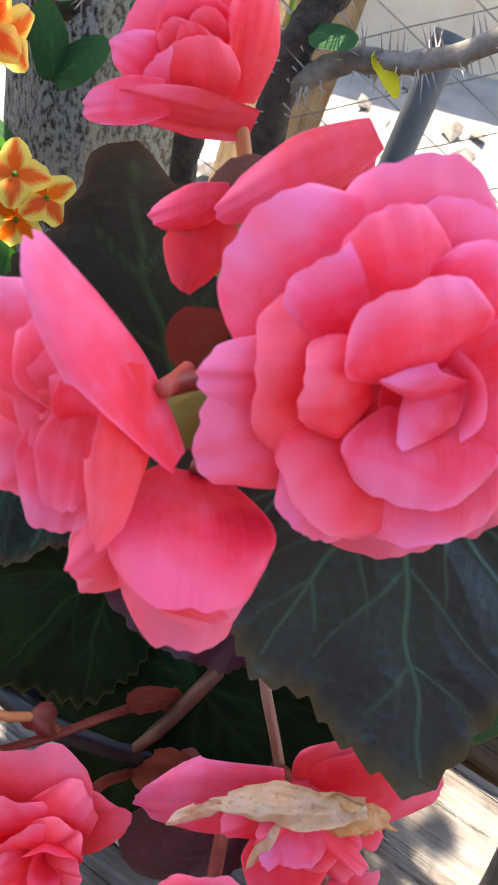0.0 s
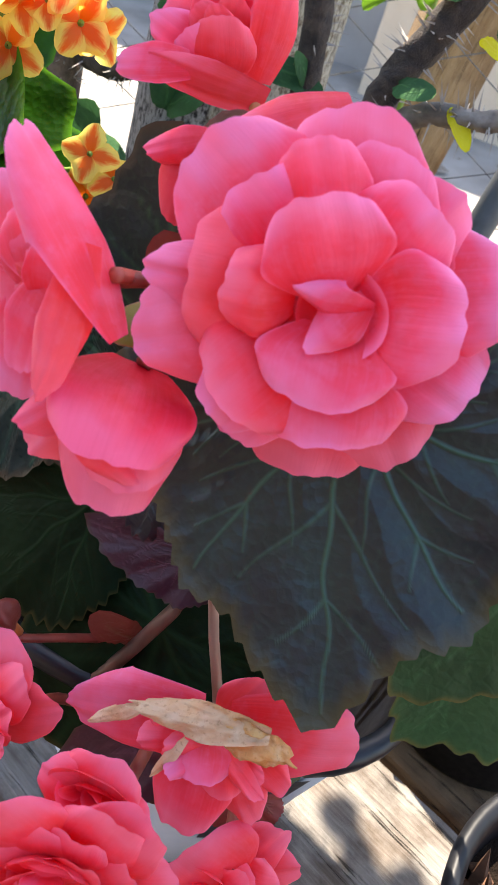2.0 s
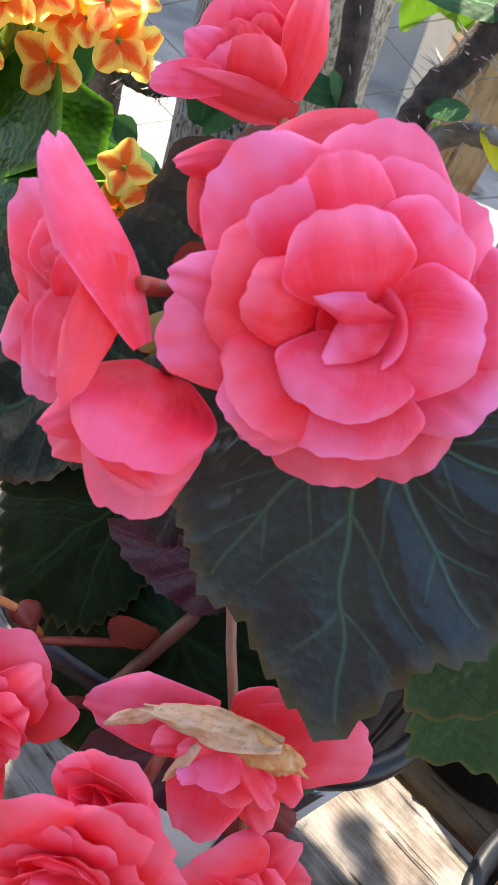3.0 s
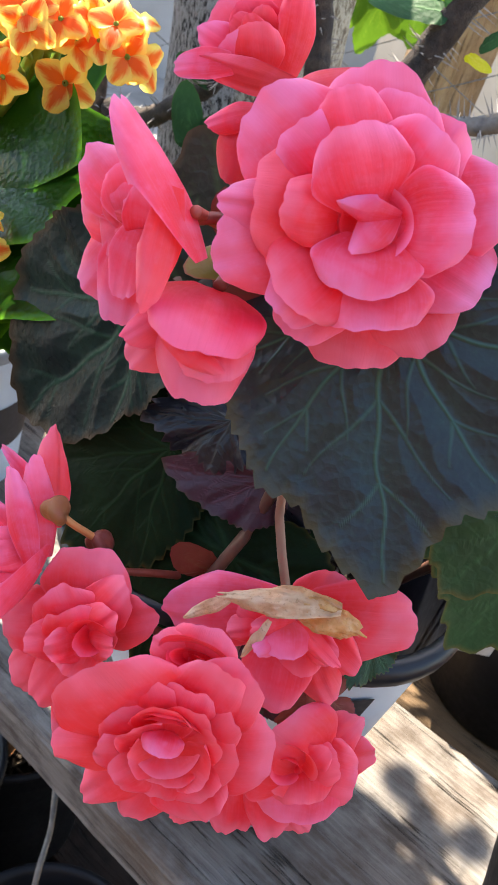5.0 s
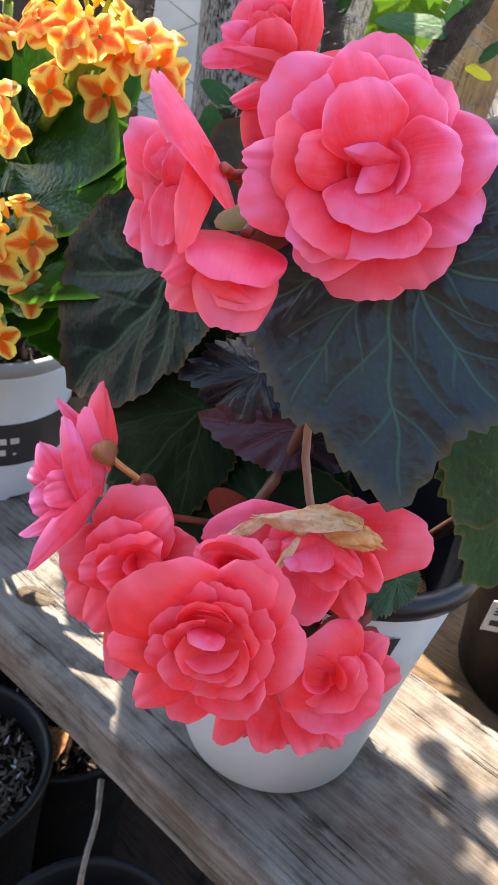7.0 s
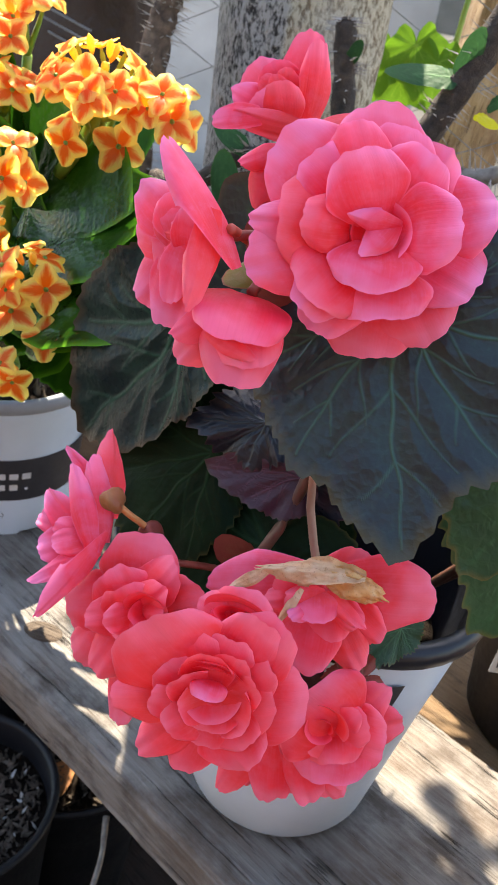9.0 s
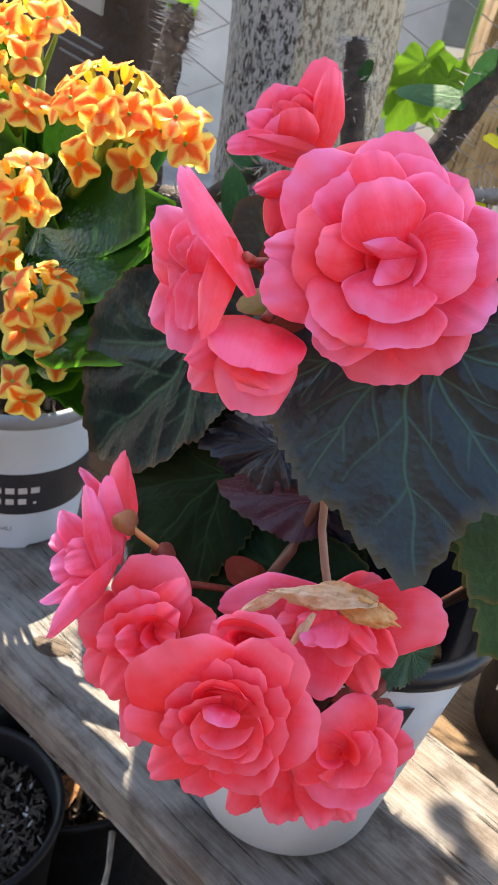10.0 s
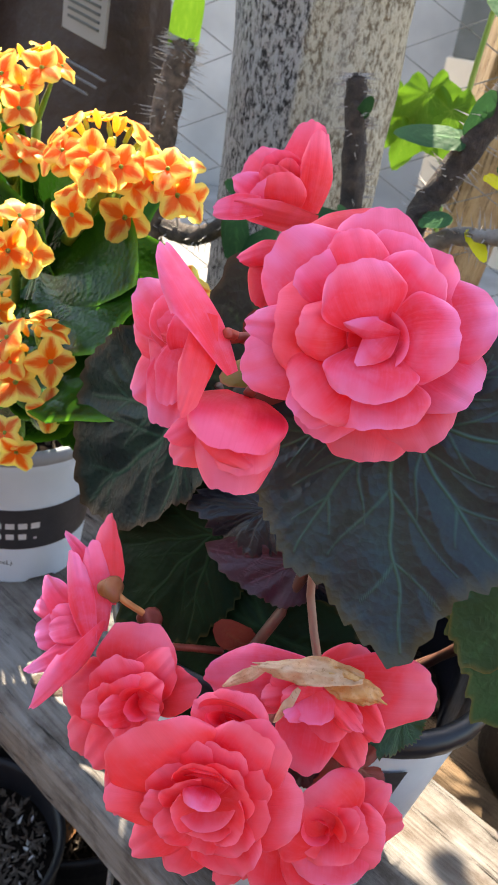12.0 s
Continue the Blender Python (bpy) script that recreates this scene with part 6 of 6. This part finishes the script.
thorny([(0.0, 0.55, -0.43), (-0.004, 0.55, 0.1), (-0.006, 0.545, 0.26), (-0.016, 0.545, 0.35), (-0.022, 0.545, 0.385)], [0.011, 0.009, 0.0085, 0.008, 0.0075], "short dark thorny stem before the post",
       [((-0.006, 0.54, 0.29), (-0.045, 0.52, 0.300), (0, -0.7, 0.7)), ((-0.006, 0.54, 0.29), (0.012, 0.52, 0.262), (0, -0.7, 0.7)), ((-0.006, 0.54, 0.29), (-0.012, 0.52, 0.308), (0.2, -0.7, 0.6)), ((-0.014, 0.54, 0.365), (-0.006, 0.53, 0.38), (0.3, -0.9, 0.2))], 70, 7)
thorny([(0.05, 0.50, -0.43), (0.045, 0.48, 0.15), (0.046, 0.47, 0.30), (0.068, 0.475, 0.36), (0.095, 0.48, 0.43), (0.12, 0.49, 0.50)], [0.010, 0.009, 0.009, 0.009, 0.0085, 0.008], "dark slanting thorny stem",
       [((0.066, 0.47, 0.372), (0.026, 0.455, 0.374), (0, -0.6, 0.8)), ((0.07, 0.47, 0.375), (0.078, 0.46, 0.402), (0.4, -0.8, 0.4)), ((0.055, 0.46, 0.325), (0.074, 0.44, 0.332), (0, -0.8, 0.6)), ((0.085, 0.47, 0.355), (0.100, 0.46, 0.352), (0, -0.6, 0.8), M_YELLOW),
        ((0.10, 0.48, 0.43), (0.06, 0.47, 0.45), (0, -0.5, 0.8)), ((0.09, 0.475, 0.36), (0.102, 0.46, 0.372), (0, -0.8, 0.6))], 110, 9)
thorny([(0.046, 0.47, 0.295), (0.075, 0.46, 0.318), (0.105, 0.455, 0.326), (0.14, 0.45, 0.35), (0.18, 0.45, 0.40)], [0.006, 0.0055, 0.005, 0.005, 0.004], "thin thorny twig in the sun",
       [((0.085, 0.455, 0.325), (0.100, 0.445, 0.312), (0.2, -0.6, 0.8), M_YELLOW)], 70, 11, M_TWIG)

# vine on the fence
vine = thing("vine", (0.03, 0.72, 0.30), "bright green lobed vine leaves on the fence", "vine")
LOBED = ((-180, 0.1), (-150, 0.5), (-120, 0.45), (-95, 0.6), (-65, 0.85), (-45, 0.55), (-25, 0.6), (0, 1.0), (25, 0.6), (45, 0.55), (65, 0.85), (95, 0.6), (120, 0.45), (150, 0.5), (180, 0.1))
stem(vine, [(0.06, 0.73, GROUND_Z), (0.04, 0.73, 0.1), (0.03, 0.725, 0.35), (0.05, 0.73, 0.6)], [0.003, 0.003, 0.0025, 0.002], M_STEM_GREEN)
for i, (a, b) in enumerate((((0.000, 0.715, 0.372), (0.010, 0.705, 0.330)), ((-0.022, 0.715, 0.362), (-0.028, 0.705, 0.322)), ((0.022, 0.715, 0.362), (0.026, 0.705, 0.318)), ((-0.008, 0.716, 0.345), (-0.016, 0.706, 0.305)), ((0.10, 0.715, 0.47), (0.13, 0.70, 0.44)), ((0.07, 0.715, 0.49), (0.05, 0.70, 0.46)))):
    leaf(vine, a, b, (0.1, -0.9, 0.3), M_VINE, LOBED, seed=70 + i, teeth=0.02, quilt=0.015, wave=0.03, nr=22, nt=110, branches=2, vein_w=0.008)

# chain-link fence
FY = 0.74
fence = thing("chain_link_fence", (0.0, FY, GROUND_Z), "rusty grey chain-link fence", "fence")
PITCH = 0.052
shared = {}


def zigzag(parity):
    if parity in shared:
        return shared[parity]
    verts, faces, rows = [], [], 36
    for i in range(rows):
        x = (PITCH / 2) * (1 if i % 2 else -1) * (1 if parity else -1)
        y = 0.0018 * (1 if i % 2 else -1)
        for j in range(6):
            a = math.pi / 3 * j
            verts.append((x + 0.0011 * math.cos(a), y + 0.0011 * math.sin(a), i * PITCH / 2))
    shared[parity] = mesh_of(verts, grid_faces(rows, 6, True), M_WIRE)
    return shared[parity]


for i in range(34):
    part("wire", zigzag(i % 2), fence, Matrix.Translation((-1.0 + i * PITCH, FY, GROUND_Z + 0.05)))

wooden = thing("fence_post", (0.07, 0.80, GROUND_Z), "split tan wooden fence post", "fence post")
part("trunk", plank_mesh(1.9, 0.085, 0.06, M_FENCEPOST, 13), wooden, pose(0.062, 0.83, 0.45, 0, -84, 18))

# yard beyond the fence
yard = thing("garden_wall", (-0.5, 3.7, GROUND_Z), "pale plastered wall across the yard", "wall", kind="structure")
part("wall", box_mesh(9.0, 0.15, 1.5, M_WALL, 0.01), yard, pose(-0.3, 3.75, GROUND_Z + 0.70))
slab = thing("concrete_slab", (-0.4, 1.4, GROUND_Z), "pale concrete paving in the sun", "paving", kind="structure")
part("slab", box_mesh(7.0, 2.7, 0.05, M_PALE, 0.01), slab, pose(-0.2, 2.30, GROUND_Z - 0.03))
blockwall = thing("block_wall", (0.32, 3.4, GROUND_Z), "low beige block wall", "wall", kind="structure")
part("wall", box_mesh(1.43, 0.15, 0.72, M_BEIGE, 0.008), blockwall, pose(0.316, 3.40, GROUND_Z + 0.35))
meter = thing("grey_box", (-0.128, 3.4, 0.28), "dark grey box on the low wall", "box")
part("case", box_mesh(0.56, 0.14, 0.34, M_DARKBOX, 0.008), meter, pose(-0.10, 3.40, 0.45))

# a bed of dark soil along the fence
bed_rows, bed_cols, bed_v = 26, 60, []
for i in range(bed_rows):
    for j in range(bed_cols):
        bx, by = -1.3 + 2.2 * j / (bed_cols - 1), 0.56 + 1.20 * i / (bed_rows - 1)
        rise = math.sin(math.pi * i / (bed_rows - 1)) ** 0.5 * math.sin(math.pi * j / (bed_cols - 1)) ** 0.5
        bed_v.append((bx, by, GROUND_Z - 0.05 + 0.09 * rise + 0.016 * noise.noise(Vector((bx * 9, by * 9, 3))) + 0.006 * noise.noise(Vector((bx * 40, by * 40, 5)))))
solo("soil_bed", mesh_of(bed_v, grid_faces(bed_rows, bed_cols), M_BED), "bed of dark brown soil along the fence", "soil", kind="structure")

# dry twigs and fallen leaves on the paving
rs = np.random.RandomState(77)
vv, ff = [], []
for i in range(300):
    c = np.array((rs.uniform(-0.7, 1.4), rs.uniform(0.62, 3.0), GROUND_Z + 0.001))
    a, ln = rs.uniform(0, 6.28), rs.uniform(0.03, 0.16)
    d = np.array((math.cos(a), math.sin(a), 0.06 * rs.uniform(-1, 1)))
    s = np.array((-d[1], d[0], 0))
    w = rs.uniform(0.0018, 0.004) if i % 3 else ln * 0.22
    if c[1] < 1.5:
        c[2] += 0.04
    b = len(vv)
    up = np.array((0, 0, max(0.003, w * 0.7)))
    vv += [c, c + d * ln * 0.5 + s * w + up * 0.4, c + d * ln * 0.5 - s * w + up * 0.4, c + d * ln + up, c + d * ln * 0.5 + up * 1.6]
    ff += [(b, b + 2, b + 4), (b, b + 4, b + 1), (b + 4, b + 2, b + 3), (b + 1, b + 4, b + 3)]
solo("leaf_litter", mesh_of(vv, ff, M_TWIG, smooth=False), "dry brown twigs and fallen leaves on the paving", "litter", kind="stuff")

# soil bag and cardboard behind the kalanchoe
bag = thing("soil_bag", (-0.41, 0.66, GROUND_Z), "dark brown plastic soil bag with a white label", "soil bag")
bv = []
for i in range(26):
    f = i / 25
    for j in range(40):
        a = 2 * math.pi * j / 40
        wx, wy = 0.175 * (1 - 0.05 * f), 0.075 * (1 - 0.45 * f ** 2)
        p = 3.0
        k = 1 / ((abs(math.cos(a)) ** p + abs(math.sin(a)) ** p) ** (1 / p))
        q = Vector((math.cos(a) * 2, math.sin(a) * 2, f * 4))
        g = 0.010 * noise.noise(q * 1.3) + 0.005 * noise.noise(q * 3.7)
        bv.append((wx * k * math.cos(a) + g, wy * k * math.sin(a) + g, 0.98 * f))
mbag = pose(-0.402, 0.72, GROUND_Z, 0, 0, -14)
part("sack", mesh_of(bv, grid_faces(26, 40, True) + [tuple(range(25 * 40, 26 * 40))], M_BAG), bag, mbag)
tag = part("label", box_mesh(0.050, 0.003, 0.06, M_PALE, 0.001), bag, mbag @ pose(0.158, -0.083, 0.835, 8, 12, 0), "white label with grey print")
for i in range(8):
    part("print_bar", box_mesh(0.036, 0.0015, 0.0020, M_DARKBOX, 0.0003), tag, mbag @ pose(0.158, -0.083, 0.835, 8, 12, 0) @ pose(0, -0.002, 0.024 - 0.006 * i))
for i in range(3):
    part("print_bar", box_mesh(0.07 - 0.02 * i, 0.002, 0.0016, M_PRINT_DIM, 0.0003), bag, mbag @ pose(0.150, -0.085, 0.785 - 0.009 * i, 8, 12, 0), "line of pale print")
box = thing("cardboard_box", (-0.56, 0.66, GROUND_Z), "worn brown cardboard box beside the soil bag", "box")
part("side", box_mesh(0.24, 0.22, 0.92, M_CARD, 0.004), box, pose(-0.56, 0.72, GROUND_Z + 0.46, 0, 0, 8))

# pipe that leans beyond the post
pipe = thing("pipe", (0.038, 0.387, GROUND_Z), "dark grey pipe leaning behind the plants", "pipe")
part("tube", tube_mesh([(0.0381, 0.3873, GROUND_Z), (0.1262, 0.6000, 0.2327), (0.1345, 0.6200, 0.2959)], [0.010, 0.010, 0.010], M_PIPE, 16, 12), pipe)

# black pots under and beside the bench
nursery_pot((-0.170, 0.285, GROUND_Z), 0.062, 0.082, 0.235, "black nursery pot of dry chipped soil, under the bench's edge", 11, 0.88, 900, 60, chip=0.0030)
nursery_pot((-0.130, 0.402, GROUND_Z), 0.062, 0.086, 0.205, "black nursery pot with a dead leaf on its soil", 13, 0.80, 420, 30, chip=0.0030)
nursery_pot((0.006, 0.195, GROUND_Z), 0.055, 0.075, 0.225, "black nursery pot with a dry stick in it", 17, 0.82, 120, 20)
nursery_pot((0.274, 0.190, 0.0), 0.052, 0.075, 0.150, "black nursery pot on the bench, bark chips on its soil", 19, 0.85, 150, 12, chip=0.0075, chip_mat=M_BARK)
nursery_pot((0.262, 0.455, -0.056), 0.070, 0.088, 0.175, "large black nursery pot behind, in the shade", 23, 0.85, 60, 10)
dead = thing("dead_leaf", (-0.125, 0.375, -0.262), "curled orange dead leaf on the soil", "leaf")
leaf(dead, (-0.128, 0.395, -0.262), (-0.118, 0.355, -0.256), (0.1, -0.3, 0.95), M_DEAD_LEAF, OVAL, name="blade", seed=91, wide=1.2, teeth=0.0, quilt=0.02, fold=-1.5, nr=16, nt=60, branches=3, veins=((0, 0.95),))
stick = thing("stick", (-0.006, 0.19, -0.24), "dry bare twig stuck in a pot", "twig")
part("twig", tube_mesh([(-0.010, 0.205, -0.25), (-0.014, 0.222, -0.16), (-0.022, 0.258, -0.15), (-0.034, 0.288, -0.148)], [0.0024, 0.0022, 0.002, 0.0026], M_TWIG, 8, 22, 0.12), stick)
TAG = (0.2037, 0.3720, 0.0513)
plant_tag = thing("plant_tag", TAG, "white plastic plant tag with dark print, on the black pot", "plant tag")
blade = part("blade", box_mesh(0.024, 0.001, 0.030, M_PERLITE, 0.0004), plant_tag, pose(*TAG, 10, 0, 12))
for dx, dz, w, h in ((-0.002, 0.009, 0.013, 0.0010), (-0.003, 0.006, 0.011, 0.0010), (-0.001, 0.003, 0.015, 0.0010), (-0.005, -0.006, 0.007, 0.0050)):
    part("print_bar", box_mesh(w, 0.0008, h, M_PRINT_DARK, 0.0002), blade, pose(*TAG, 10, 0, 12) @ pose(dx, -0.0009, dz))

# unseen small tree added beside the bench; its branch keeps sun off the begonia
shade_tree = thing("tree", (-1.05, 1.05, GROUND_Z - 0.03), "unseen added tree whose leaves shade the begonia and the bench", "tree")
SHADE = Vector((0.094, 0.152, 0.27))
over = SHADE + sun_dir * 1.05
part("trunk", tube_mesh([(-1.05, 1.05, GROUND_Z - 0.04), (-1.04, 1.04, 0.3), (-1.0, 1.0, 0.9), (-0.92, 0.95, 1.5)], [0.045, 0.038, 0.034, 0.02], M_TWIG, 14, 24, 0.05), shade_tree)
part("branch", tube_mesh([(-1.0, 1.0, 0.9), (-0.6, 0.85, 1.12), over, over + Vector((0.09, -0.06, -0.01))], [0.018, 0.010, 0.005, 0.003], M_TWIG, 8, 24, 0.05), shade_tree)
rs = random.Random(17)
shade_leaf = leaf_mesh(0.060, OVAL, M_THORN_LEAF, teeth=0.0, quilt=0.01, droop=0.1, fold=0.2, nr=12, nt=40, branches=2, veins=((0, 0.95),))
for v in shade_leaf.vertices:
    v.co.y *= 1.9
side_a = sun_dir.cross(Vector((0, 0, 1))).normalized()
side_b = sun_dir.cross(side_a)
# leaves set sunward of these bench points, to drop shade spots there
SHADE_SPOTS = [Vector((x, y, 0)) + sun_dir * 1.2 for x, y in ((0.183, 0.292), (0.196, 0.276), (0.206, 0.262), (0.181, 0.246), (0.168, 0.262), (0.224, 0.268), (0.196, 0.232), (0.215, 0.215))]
for p in SHADE_SPOTS:
    n3 = (sun_dir + Vector((rs.uniform(-0.5, 0.5), rs.uniform(-0.5, 0.5), rs.uniform(-0.1, 0.3)))).normalized()
    part("leaf", shade_leaf, shade_tree, frame_of(n3, (rs.uniform(-1, 1), rs.uniform(-1, 1), 0.1), p) @ pose(-0.013, 0, 0) @ Matrix.Diagonal((0.45, 0.45, 0.45, 1)))
    part("twig", tube_mesh([over, over.lerp(p, 0.5) + Vector((0, 0, 0.02)), p], [0.0015, 0.001, 0.0006], M_TWIG, 6, 8), shade_tree)
for i in range(64):
    r, a = 0.098 * math.sqrt((i + 0.5) / 64), i * 2.39996
    p = SHADE + sun_dir * rs.uniform(0.95, 1.10) + side_a * r * math.cos(a) + side_b * r * math.sin(a)
    n3 = (sun_dir + Vector((rs.uniform(-0.3, 0.3), rs.uniform(-0.3, 0.3), rs.uniform(-0.1, 0.3)))).normalized()
    part("leaf", shade_leaf, shade_tree, frame_of(n3, (rs.uniform(-1, 1), rs.uniform(-1, 1), 0.1), p) @ pose(-0.03, 0, 0))
